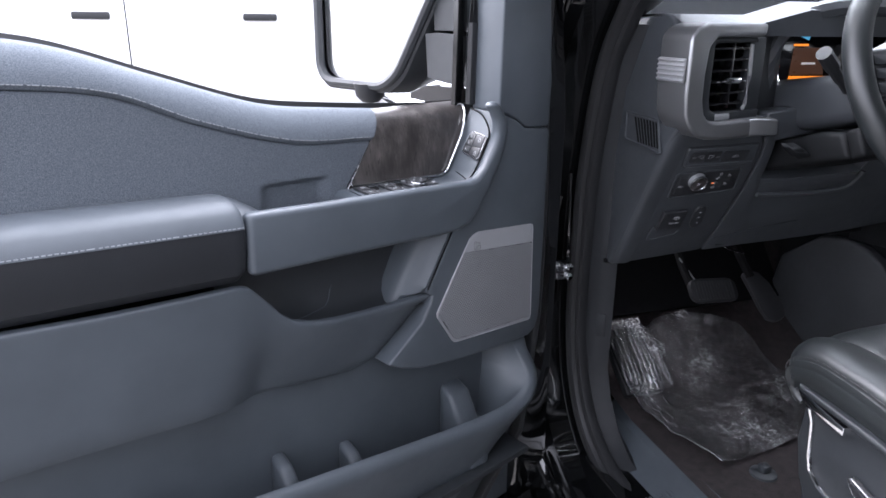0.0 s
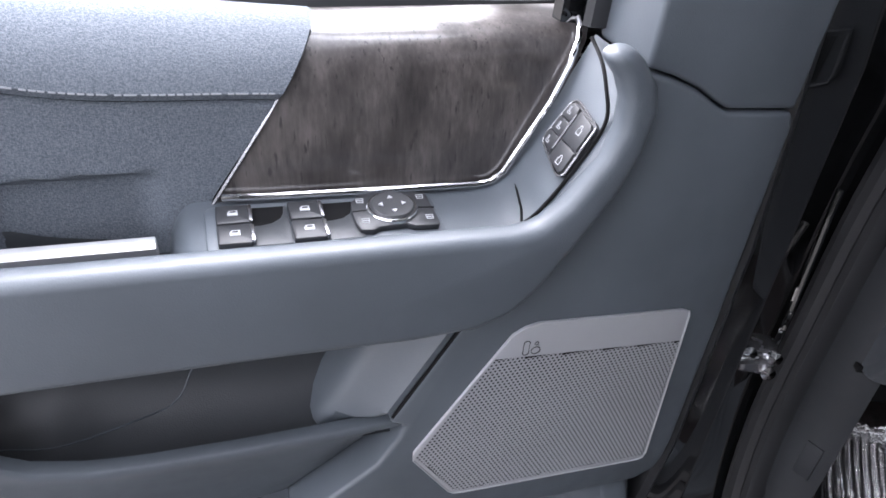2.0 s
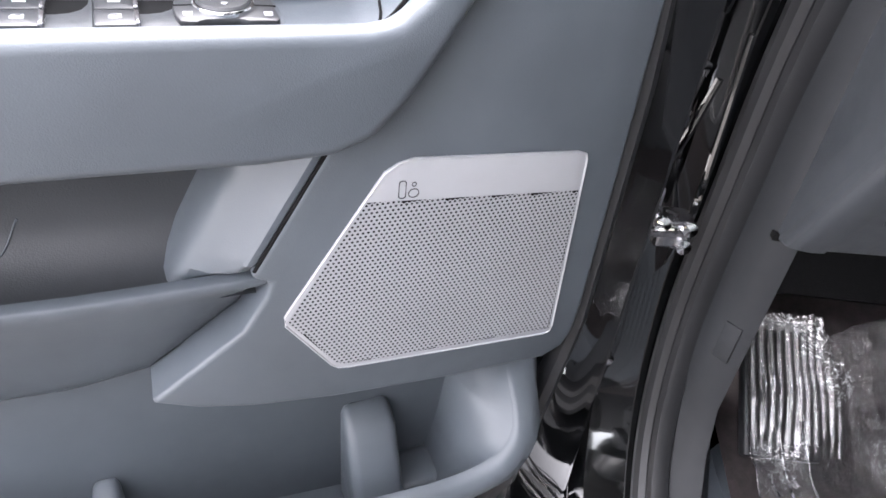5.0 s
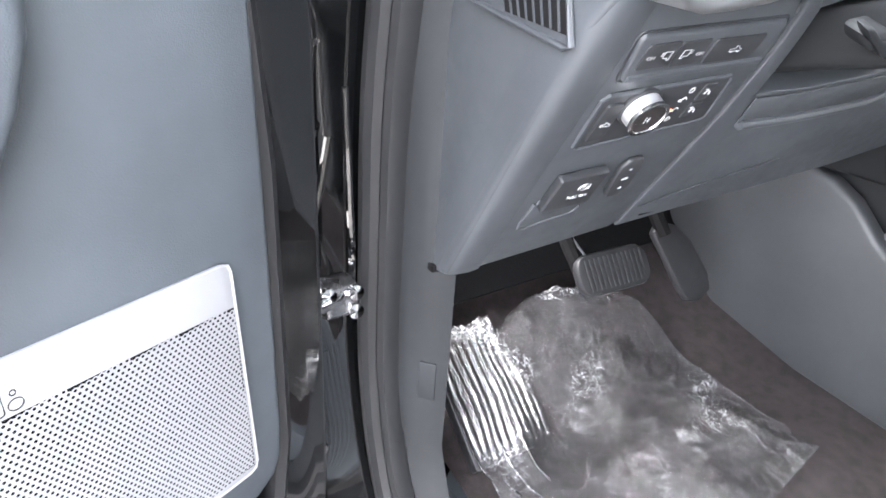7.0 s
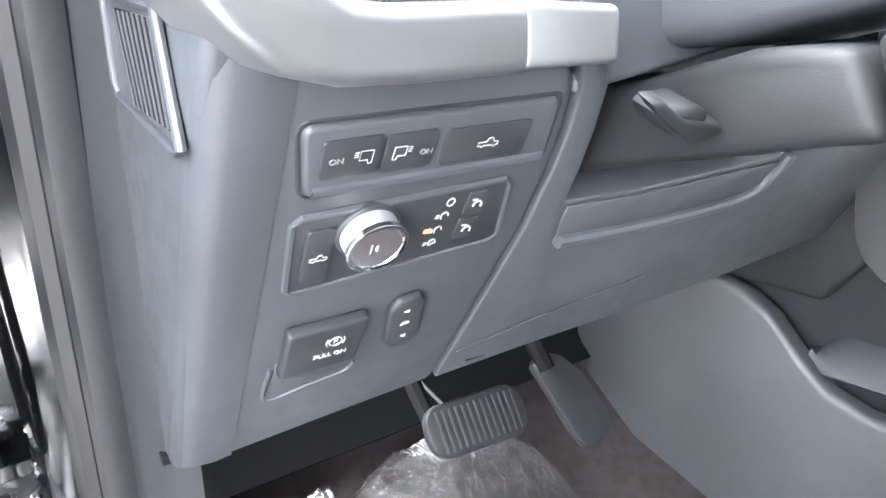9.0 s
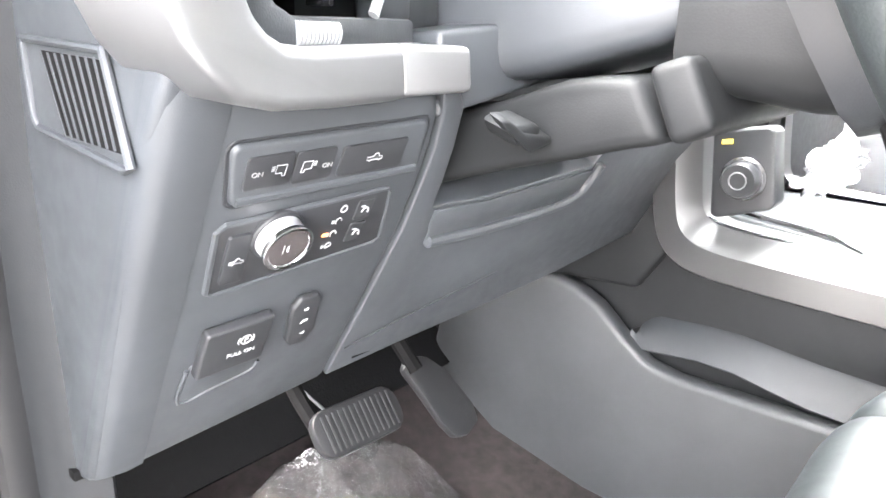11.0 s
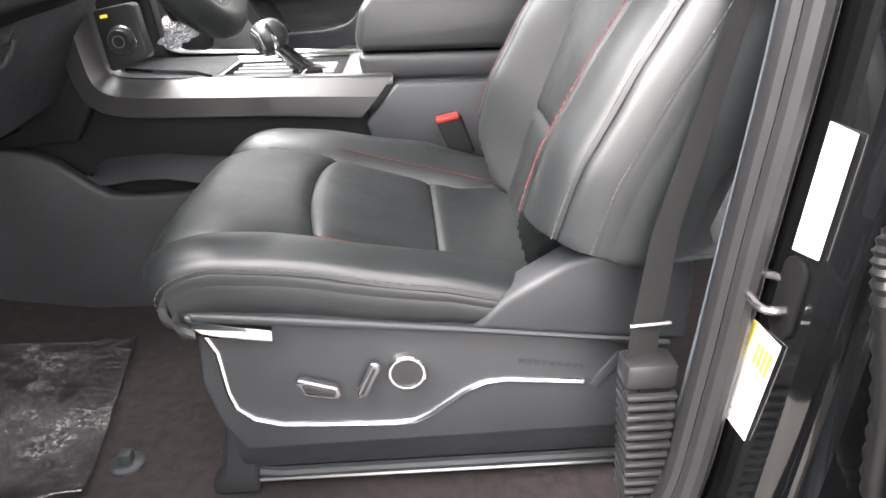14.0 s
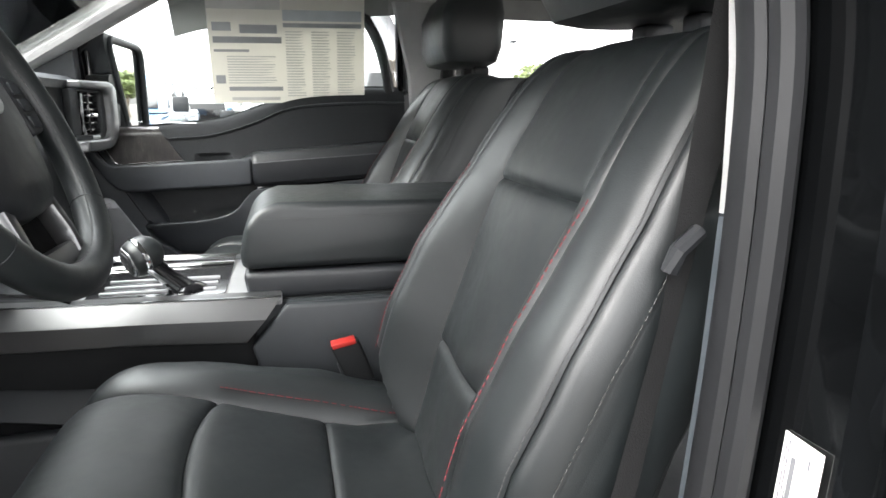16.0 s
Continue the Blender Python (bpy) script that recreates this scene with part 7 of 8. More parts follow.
def front_seat(m, label, switches):
    d = thing("front_seat", m @ Vector((1.09, 0.6, 0.70)), label, "car seat", group="front seats")

    def put(n, bm, mat, lab="", outward=None):
        bmesh.ops.recalc_face_normals(bm, faces=bm.faces[:])
        return part(n, bm, mat, d, lab, m)

    c, b = cushion_point, back_point
    put("cushion_front", panel(c, -0.5, 0.5, 0.562, 1.0, 44, 34, edges=(1, 1, 1, 0)), LEATHER, "smooth black leather front panel")
    put("cushion_middle", panel(c, -0.5, 0.5, 0.332, 0.56, 36, 18), LEATHER)
    put("cushion_rear", panel(c, -0.5, 0.5, 0.0, 0.33, 36, 18), LEATHER)
    for s in (-1, 1):
        put("cushion_bolster", panel(c, s * 0.502, s * 0.87, 0.0, 1.0, 24, 60, 0.006, (1, 1, 1, 0)), LEATHER)
        put("cushion_side", panel(c, s * 0.872, s * 1.0, 0.0, 1.0, 10, 60, 0.006, edges=(1, 0, 0, 0)), LEATHER)
        stitches([c(s * 0.882, t * 0.02, 0.0004) for t in range(2, 49)], THREAD, d, m, 0.00062, 0.0042, 0.0016)
        stitches([c(s * 0.555, t * 0.02, 0.0008) for t in range(0, 29)], RED_THREAD, d, m, 0.0007, 0.0042, 0.0016)
    put("cushion_foam", panel(lambda s, t, l: c(s, t, -0.012), -0.99, 0.99, 0.0, 0.97, 40, 40), LEATHER)
    put("back_foam", panel(lambda s, t, l: b(s, t, -0.012), -0.99, 0.99, 0.0, 1.0, 40, 40), LEATHER)
    # backrest
    put("back_lumbar", panel(b, -0.45, 0.45, 0.0, 0.218, 34, 14), LEATHER)
    put("back_middle", panel(b, -0.45, 0.45, 0.22, 0.578, 34, 24), LEATHER)
    put("back_upper", panel(b, -0.45, 0.45, 0.58, 1.0, 34, 28), LEATHER)
    for s in (-1, 1):
        put("back_bolster", panel(b, s * 0.452, s * 0.638, 0.0, 1.0, 16, 70, 0.006), LEATHER)
        put("back_band", panel(b, s * 0.640, s * 0.798, 0.0, 1.0, 12, 70, 0.006), LEATHER)
        put("back_side", panel(b, s * 0.80, s * 0.878, 0.0, 1.0, 10, 70, 0.006), LEATHER)
        put("back_flank", panel(b, s * 0.88, s * 1.0, 0.0, 1.0, 12, 70, 0.006, edges=(1, 0, 0, 0)), LEATHER)
        stitches([b(s * 0.65, 0.13 + t * 0.011, 0.0004) for t in range(0, 43)], RED_THREAD, d, m, 0.00062, 0.0042, 0.0016)
        stitches([b(s * 0.808, 0.13 + t * 0.011, 0.0004) for t in range(0, 78)], THREAD, d, m, 0.00062, 0.0042, 0.0016)
        stitches([b(s * 0.887, 0.13 + t * 0.011, 0.0004) for t in range(0, 74)], THREAD, d, m, 0.00062, 0.0042, 0.0016)
    rear = [[b(s, t, 0.0) for s in (-1.0, 1.0)] for t in [k / 20 for k in range(21)]]
    shell = [[p0, Vector((p0.x + 0.03, p0.y - 0.035, p0.z)), Vector((p1.x - 0.03, p1.y - 0.035, p1.z)), p1] for p0, p1 in rear]
    put("back_shell", loft(shell), PAD_DARK)
    # headrest
    def hr(z, w, y0, y1):
        return [(x, y, z) for x, y in rounded(1.07 - w, 1.07 + w, y0, y1, 0.03, 4)]
    put("headrest", loft([hr(1.424, 0.10, 0.205, 0.29), hr(1.431, 0.128, 0.195, 0.308), hr(1.46, 0.141, 0.188, 0.320), hr(1.53, 0.143, 0.182, 0.318), hr(1.57, 0.132, 0.185, 0.30), hr(1.59, 0.10, 0.20, 0.28)], closed=True, caps=True), LEATHER, "black leather headrest")
    for x in (1.02, 1.12):
        put("headrest_post", tube([(x, 0.215, 1.40), (x, 0.205, 1.45)], 0.006, 10), CHROME)
        put("post_collar", box(x - 0.016, x + 0.016, 0.20, 0.234, 1.405, 1.424, 0.004), BUTTON)
    # side valance with chrome line, shield and rails
    put("seat_valance", slab([(0.88, y, z) for y, z in ((0.806, 0.955), (0.80, 0.962), (0.536, 0.931), (0.375, 0.910), (0.362, 0.895), (0.372, 0.80), (0.78, 0.795), (0.80, 0.83), (0.812, 0.88))], (-1, 0, 0), -0.05, 0.0, 0.006, 3), SLATE_DARK, "dark plastic seat side cover")
    put("valance_ledge", slab([(0.860, y, z) for y, z in ((0.808, 0.967), (0.673, 0.953), (0.547, 0.938), (0.395, 0.919), (0.36, 0.914), (0.36, 0.906), (0.398, 0.912), (0.545, 0.930), (0.803, 0.957))], (-1, 0, 0), -0.045, 0.0, 0.005, 3), SLATE_DARK)
    put("recliner_shield", slab([(0.862, y, z) for y, z in ((0.552, 0.936), (0.519, 0.968), (0.466, 1.000), (0.44, 1.008), (0.415, 1.013), (0.352, 1.014), (0.345, 0.99), (0.345, 0.912), (0.50, 0.93))], (-1, 0, 0), -0.04, 0.002, 0.007, 3), SLATE_DARK)
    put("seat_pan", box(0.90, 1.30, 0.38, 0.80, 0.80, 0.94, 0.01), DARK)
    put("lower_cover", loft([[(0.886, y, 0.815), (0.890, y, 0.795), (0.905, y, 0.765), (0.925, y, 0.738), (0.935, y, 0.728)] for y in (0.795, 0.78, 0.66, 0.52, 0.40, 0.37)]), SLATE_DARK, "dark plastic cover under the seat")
    put("seat_riser", box(0.94, 1.28, 0.37, 0.79, 0.71, 0.80, 0.01), BOOT)
    for x in (0.932, 1.26):
        put("seat_rail", tube([(x, 0.33, 0.722), (x, 0.76, 0.722), (x, 0.80, 0.728)], 0.0065, 8), SLATE_DARK)
        put("rail_edge", tube([(x - 0.006, 0.34, 0.715), (x - 0.006, 0.79, 0.717)], 0.0025, 6), RAILM)
        put("seat_foot", slab([(x - 0.012, y, z) for y, z in ((0.835, 0.702), (0.838, 0.716), (0.822, 0.735), (0.812, 0.80), (0.780, 0.80), (0.785, 0.702))], (1, 0, 0), 0.0, 0.03, 0.006, 3), PAD_DARK)
    line = [(0.738, 0.9335), (0.798, 0.9415), (0.8015, 0.938), (0.791, 0.915), (0.787, 0.87), (0.781, 0.85), (0.765, 0.836), (0.738, 0.8275), (0.63, 0.8225), (0.607, 0.8235), (0.59, 0.832), (0.556, 0.857), (0.535, 0.866), (0.515, 0.868), (0.437, 0.8605)]
    put("chrome_line", tube([(0.8785, y, z) for y, z in line], 0.0032, 8), CHROME, "chrome trim line")
    put("chrome_wing", slab([(0.868, y, z) for y, z in ((0.812, 0.958), (0.735, 0.9425), (0.735, 0.931), (0.797, 0.939))], (-1, 0, 0), -0.012, 0.003, 0.0015), CHROME)
    tail = [(0.431, 0.858), (0.405, 0.893), (0.398, 0.886), (0.424, 0.850)]
    put("valance_tail", slab([(0.879, y, z) for y, z in tail], (-1, 0, 0), -0.002, 0.0015, 0.001), SLATE_DARK)
    for k in range(9):
        put("embossed_bar", slab([(0.8798, y, z) for y, z in ((0.503 - k * 0.0076, 0.8905 - k * 0.0013), (0.498 - k * 0.0076, 0.8896 - k * 0.0013), (0.4975 - k * 0.0076, 0.8845 - k * 0.0013), (0.5025 - k * 0.0076, 0.8854 - k * 0.0013))], (-1, 0, 0), 0.0, 0.0006, 0), PAD_DARK)
    if switches:
        put("slide_switch", slab([(0.878, y, z) for y, z in ((0.722, 0.882), (0.716, 0.886), (0.681, 0.875), (0.676, 0.866), (0.681, 0.859), (0.712, 0.866))], (-1, 0, 0), 0, 0.010, 0.003, 3), DIM_CHROME, "dark chrome seat slide switch")
        put("switch_face", slab([(0.868, y, z) for y, z in ((0.715, 0.879), (0.712, 0.881), (0.684, 0.8725), (0.682, 0.868), (0.685, 0.865), (0.709, 0.870))], (-1, 0, 0), -0.002, 0.0016, 0.001), BUTTON)
        put("recline_switch", slab([(0.878, y, z) for y, z in ((0.648, 0.900), (0.640, 0.900), (0.637, 0.893), (0.653, 0.860), (0.661, 0.860), (0.663, 0.867))], (-1, 0, 0), 0, 0.010, 0.003, 3), DIM_CHROME, "dark chrome recline switch")
        put("switch_face", slab([(0.868, y, z) for y, z in ((0.645, 0.895), (0.642, 0.894), (0.656, 0.865), (0.659, 0.866))], (-1, 0, 0), -0.002, 0.0016, 0.001), BUTTON)
        put("lumbar_ring", drum((0.879, 0.613, 0.886), (-1, 0, 0), [(0, 0.0195), (0.009, 0.0185), (0.010, 0.0175), (0.010, 0.0155), (0.006, 0.0155)], 36), CHROME)
        put("lumbar_switch", drum((0.879, 0.613, 0.886), (-1, 0, 0), [(0, 0.0165), (0.008, 0.016), (0.009, 0.0)], 36), BUTTON, "round dark lumbar switch")
    return d


front_seat(I4, "black leather front seat with red stitching and chrome trimmed side", True)
front_seat(mirror_x(Matrix.Translation((0, -0.05, 0.002))), "black leather front passenger seat beside the console", False)

# ---- seat belts ----
buckle = thing("belt_buckle", (1.33, 0.53, 0.95), "black seat belt buckle with a red button", "buckle")
part("stalk", slab([(1.325, 0.50, 0.93), (1.325, 0.53, 0.93), (1.318, 0.552, 1.0), (1.318, 0.518, 1.0)], (1, 0, 0), 0, 0.012, 0.004), BUTTON, buckle)
part("body", slab([(1.312, 0.560, 1.026), (1.312, 0.522, 1.034), (1.312, 0.500, 0.975), (1.312, 0.535, 0.965)], (1, 0, 0), 0, 0.020, 0.004, 3), COLUMN, buckle)
part("button", slab([(1.3105, 0.5585, 1.0282), (1.3105, 0.5265, 1.0348), (1.3105, 0.5245, 1.029), (1.3105, 0.556, 1.0222)], (1, 0, 0), 0, 0.022, 0.001), RED_INK, buckle, "red release button")
belt = thing("seat_belt", (0.82, 0.40, 0.78), "black seat belt running down beside the door pillar", "seat belt")
part("webbing", loft([[(0.835, 0.285, 1.55), (0.835, 0.318, 1.55)], [(0.832, 0.31, 1.36), (0.826, 0.343, 1.36)], [(0.822, 0.352, 1.20), (0.812, 0.372, 1.20)], [(0.815, 0.385, 1.05), (0.805, 0.412, 1.05)], [(0.812, 0.392, 0.965), (0.802, 0.422, 0.965)], [(0.812, 0.395, 0.90), (0.802, 0.425, 0.90)]]), BELT, belt)
part("guide", tube([(0.815, 0.345, 1.262), (0.811, 0.362, 1.250), (0.813, 0.366, 1.236)], 0.006, 8), BUTTON, belt)
part("loop_bar", tube([(0.803, 0.388, 0.968), (0.803, 0.423, 0.966)], 0.0022, 6), DIM_CHROME, belt)
part("anchor_cover", box(0.790, 0.822, 0.380, 0.426, 0.908, 0.934, 0.006), BOOT_GREY, belt)
for k in range(12):
    part("boot_fold", box(0.790, 0.824, 0.378, 0.424 - 0.0006 * k, 0.8965 - k * 0.0105, 0.903 - k * 0.0105, 0.003), BOOT_GREY, belt)
part("boot_core", box(0.795, 0.82, 0.383, 0.412, 0.77, 0.91, 0.003), DARK, belt)

# ---- labels, striker and wiring on the door pillar ----


def jp(x, z):
    return Vector((x, smooth_table([(0.79, 0.372), (0.90, 0.356), (1.05, 0.343), (1.18, 0.331), (1.30, 0.325)], z) - 0.0195, z))


cert = thing("pillar_label", (0.735, 0.318, 1.06), "white certification label on the black pillar", "label")
part("sheet", slab([jp(0.7525, 1.149), jp(0.721, 1.148), jp(0.721, 1.060), jp(0.7525, 1.055)], (0, 1, 0), 0.003, 0.0036, 0), PAPER, cert)
rng_print = random.Random(11)
for k in range(3):
    x0, z0, dashes = 0.7500 - k * 0.0021, 1.063 + k * 0.001, []
    while z0 < (1.138 if k < 2 else 1.11):
        z1 = z0 + rng_print.uniform(0.004, 0.014)
        dashes.append(slab([jp(x0, z0), jp(x0 - 0.0010, z0), jp(x0 - 0.0010, z1), jp(x0, z1)], (0, 1, 0), 0.0036, 0.0039, 0))
        z0 = z1 + rng_print.uniform(0.001, 0.006)
    part("print_bar", merge(*dashes), FAINT_INK, cert)
part("barcode", slab([jp(0.7405, 1.068), jp(0.7440, 1.068), jp(0.7440, 1.136), jp(0.7405, 1.136)], (0, 1, 0), 0.0037, 0.0041, 0), FAINT_INK, cert)
for x0, z0, z1 in ((0.7345, 1.066, 1.075), (0.7345, 1.085, 1.090), (0.7310, 1.134, 1.140), (0.7285, 1.064, 1.080), (0.7480, 1.1420, 1.1450)):
    part("print_bar", slab([jp(x0, z0), jp(x0 - 0.0014, z0), jp(x0 - 0.0014, z1), jp(x0, z1)], (0, 1, 0), 0.0036, 0.0039, 0), FAINT_INK, cert)
tyre = thing("tyre_label", (0.755, 0.318, 0.89), "white and yellow tyre pressure label on the pillar", "label")
part("sheet", slab([jp(0.776, 0.984), jp(0.733, 0.984), jp(0.742, 0.89), jp(0.792, 0.888)], (0, 1, 0), 0.003, 0.0036, 0), PAPER, tyre)
part("yellow_band", slab([jp(0.776, 0.984), jp(0.769, 0.984), jp(0.784, 0.888), jp(0.792, 0.888)], (0, 1, 0), 0.0036, 0.004, 0), YELLOW, tyre)
for k in range(4):
    part("yellow_field", slab([jp(0.738 + k * 0.006, 0.972), jp(0.7425 + k * 0.006, 0.972), jp(0.7455 + k * 0.006, 0.944), jp(0.741 + k * 0.006, 0.944)], (0, 1, 0), 0.0036, 0.004, 0), YELLOW, tyre)
for k in range(6):
    part("print_bar", slab([jp(0.748 + k * 0.005, 0.935 - k * 0.003), jp(0.750 + k * 0.005, 0.935 - k * 0.003), jp(0.7535 + k * 0.005, 0.90), jp(0.7515 + k * 0.005, 0.90)], (0, 1, 0), 0.0036, 0.0039, 0), FAINT_INK, tyre)
striker = thing("door_striker", (0.745, 0.32, 1.0), "steel door striker bolted to the pillar", "striker")
part("plate", slab([jp(x, z) for x, z in rounded(0.728, 0.757, 0.988, 1.052, 0.012)], (0, 1, 0), 0.0, 0.005, 0.002), DARK, striker)
part("loop", tube(curve([(0.737, 0.322, 1.012), (0.741, 0.345, 1.012), (0.760, 0.348, 1.014), (0.772, 0.345, 1.018), (0.768, 0.335, 1.028), (0.745, 0.322, 1.030)], 4), 0.0035, 8), DIM_CHROME, striker)
for z in (0.997, 1.043):
    part("bolt", drum((0.743, 0.322, z), (0, 1, 0), [(0, 0.007), (0.004, 0.007), (0.005, 0.005), (0.003, 0.0)], 16), DIM_CHROME, striker)
boot = thing("wiring_boot", (0.64, 0.29, 1.0), "black corrugated wiring boot of the rear door", "cable boot")
part("socket", slab([(x, 0.297, z) for x, z in rounded(0.640, 0.672, 1.075, 1.135, 0.012)], (0, 1, 0), 0.0, 0.014, 0.005), BOOT, boot)
path = curve([(0.655, 0.318, 1.11), (0.650, 0.330, 1.10), (0.645, 0.328, 1.07), (0.640, 0.315, 1.0), (0.640, 0.305, 0.93), (0.632, 0.285, 0.88)], 9)
part("conduit", tube(path, [0.0095 if k % 2 else 0.0115 for k in range(len(path))], 12), BOOT, boot)

# ---- door hinge side ----
check = thing("door_check_strap", (0.70, 1.20, 0.97), "oiled steel door check strap", "check strap")
part("arm", tube(curve([(0.640, 1.160, 0.992), (0.662, 1.196, 0.990), (0.680, 1.200, 0.994), (0.701, 1.200, 0.9965), (0.735, 1.212, 0.992)], 4), 0.0075, 8, 0.45), DIM_CHROME, check)
part("arm_edge", tube(curve([(0.650, 1.178, 0.9965), (0.680, 1.196, 0.9985), (0.701, 1.196, 1.001), (0.733, 1.208, 0.997)], 4), 0.0018, 6), CHROME, check)
part("bracket", box(0.712, 0.745, 1.206, 1.235, 0.975, 1.004, 0.006, 3), DIM_CHROME, check)
for x, z in ((0.715, 1.003), (0.738, 0.982), (0.738, 1.000)):
    part("bolt", drum((x, 1.206, z), (0, -1, 0.2), [(0, 0.0065), (0.005, 0.0065), (0.006, 0.0)], 12), CHROME, check)
for z0 in (1.12, 0.80):
    hinge = part("hinge", tube(curve([(0.7135, 1.240, z0 + 0.006), (0.7095, 1.240, z0 - 0.024), (0.7078, 1.240, z0 - 0.046), (0.698, 1.240, z0 - 0.076)], 5), [0.010] * 6 + [0.012] * 5 + [0.010] * 5, 14), DIM_CHROME, jamb, "bare metal door hinge")
    part("hinge_leaf", tube(curve([(0.704, 1.236, z0 - 0.010), (0.698, 1.236, z0 - 0.033), (0.690, 1.236, z0 - 0.060), (0.682, 1.236, z0 - 0.088)], 4), 0.0060, 10), PAINT, hinge)
    part("hinge_cap", drum((0.7135, 1.240, z0 + 0.005), (0, -0.2, 1), [(0, 0.0115), (0.004, 0.0115), (0.006, 0.008), (0.006, 0.0)], 18), CHROME, hinge)
    part("hinge_bolt", drum((0.7065, 1.230, z0 - 0.048), (0, -1, 0.2), [(0, 0.007), (0.004, 0.007), (0.005, 0.0)], 6), CHROME, hinge)
# pressed ring of the pillar, its inner edge and a plug
part("pressed_ring", tube(curve([(0.690, 1.247, 1.226), (0.706, 1.244, 1.229), (0.719, 1.244, 1.216), (0.7245, 1.244, 1.190), (0.722, 1.244, 1.168)], 5), 0.0042, 8), PAINT, jamb)
part("pressed_dome", drum((0.702, 1.252, 1.192), (0, -1, 0), [(0, 0.024), (0.006, 0.021), (0.010, 0.014), (0.011, 0.0)], 24), PAINT, jamb)
part("panel_edge", tube(curve([(0.7365, 1.246, 1.1154), (0.7257, 1.246, 1.0629), (0.7155, 1.246, 1.0303), (0.708, 1.246, 0.9876)], 5), 0.0034, 8), PAINT, jamb)
part("panel_edge", tube(curve([(0.739, 1.222, 1.16), (0.742, 1.222, 1.08), (0.744, 1.222, 1.02), (0.743, 1.224, 0.97)], 5), 0.0030, 8), PAINT, jamb)
part("edge_flange", slab([(0.717, 1.244, 1.024), (0.722, 1.244, 1.012), (0.722, 1.244, 0.982), (0.712, 1.244, 0.984)], (0.2, -1, 0), 0.0, 0.003, 0.001), SATIN, jamb)
wire = thing("wiring_boot", (0.67, 1.21, 1.0), "black corrugated wiring boot of the front door", "cable boot")
path = curve([(0.678, 1.232, 1.056), (0.676, 1.220, 1.039), (0.674, 1.214, 1.022), (0.671, 1.212, 1.005), (0.6655, 1.205, 0.985), (0.655, 1.185, 0.968)], 9)
part("conduit", tube(path, [0.0062 if k % 2 else 0.0084 for k in range(len(path))], 12), BOOT_GREY, wire)
path = curve([(0.668, 1.205, 0.968), (0.676, 1.200, 0.955), (0.690, 1.205, 0.945)], 8)
part("lower_conduit", tube(path, [0.008 if k % 2 else 0.0105 for k in range(len(path))], 12), BOOT, wire)

# ---- window glass of the far door with its paper sticker ----
pane = whole("window_pane", slab([(2.325, 1.08, 1.31), (2.325, 0.80, 1.30), (2.325, 0.60, 1.34), (2.325, 0.33, 1.36), (2.24, 0.33, 1.66), (2.24, 0.75, 1.66), (2.28, 1.02, 1.52)], (1, 0, 0.26), 0, 0.004, 0), GLASS, "clear side window of the far door", "window", kind="structure")
pane.visible_shadow = False
sk = thing("window_sticker", (2.31, 0.59, 1.35), "printed white price sticker on the far window", "sticker")


def kp(y, z):
    return Vector((2.314 - (z - 1.34) * 0.26, y, z))


part("sheet", slab([kp(0.775, 1.351), kp(0.392, 1.351), kp(0.392, 1.61), kp(0.775, 1.61)], (-1, 0, -0.26), 0.001, 0.0016, 0), THIN_PAPER, sk)
GREY_INK = material("grey_print", (0.3, 0.31, 0.32), 0.6)


def bar(y0, y1, z0, z1, mat=GREY_INK):
    part("print_bar", slab([kp(y0, z0), kp(y1, z0), kp(y1, z1), kp(y0, z1)], (-1, 0, -0.26), 0.0017, 0.0021, 0), mat, sk)


bar(0.765, 0.60, 1.497, 1.512)
bar(0.735, 0.602, 1.382, 1.392)
bar(0.765, 0.68, 1.476, 1.482)
bar(0.70, 0.61, 1.520, 1.540)
bar(0.765, 0.72, 1.525, 1.545)
FINE_INK = material("pale_print", (0.5, 0.5, 0.48), 0.6)


def fine_print(y0, y1, z0, z1, rows, seed):
    """A block of close lines, each of its own length."""
    rnd = random.Random(seed)
    out = []
    for k in range(rows):
        z = z0 + (z1 - z0) * k / rows
        out.append(slab([kp(a, b) for a, b in ((y0, z), (y0 + (y1 - y0) * rnd.uniform(0.5, 1), z), (y0 + (y1 - y0) * 0.9, z + 0.0028), (y0, z + 0.0028))], (-1, 0, -0.26), 0.0017, 0.002, 0))
    part("fine_print", merge(*out), FINE_INK, sk)


fine_print(0.735, 0.605, 1.40, 1.47, 11, 1)
for k in range(3):
    fine_print(0.59 - k * 0.064, 0.54 - k * 0.064, 1.368, 1.53, 24, 2 + k)
bar(0.765, 0.742, 1.40, 1.42)
bar(0.73, 0.61, 1.358, 1.366, FINE_INK)
bar(0.595, 0.40, 1.535, 1.545)
bar(0.775, 0.60, 1.575, 1.60, FINE_INK)
bar(0.595, 0.40, 1.55, 1.575, material("blue_grey_print", (0.45, 0.49, 0.51), 0.6))

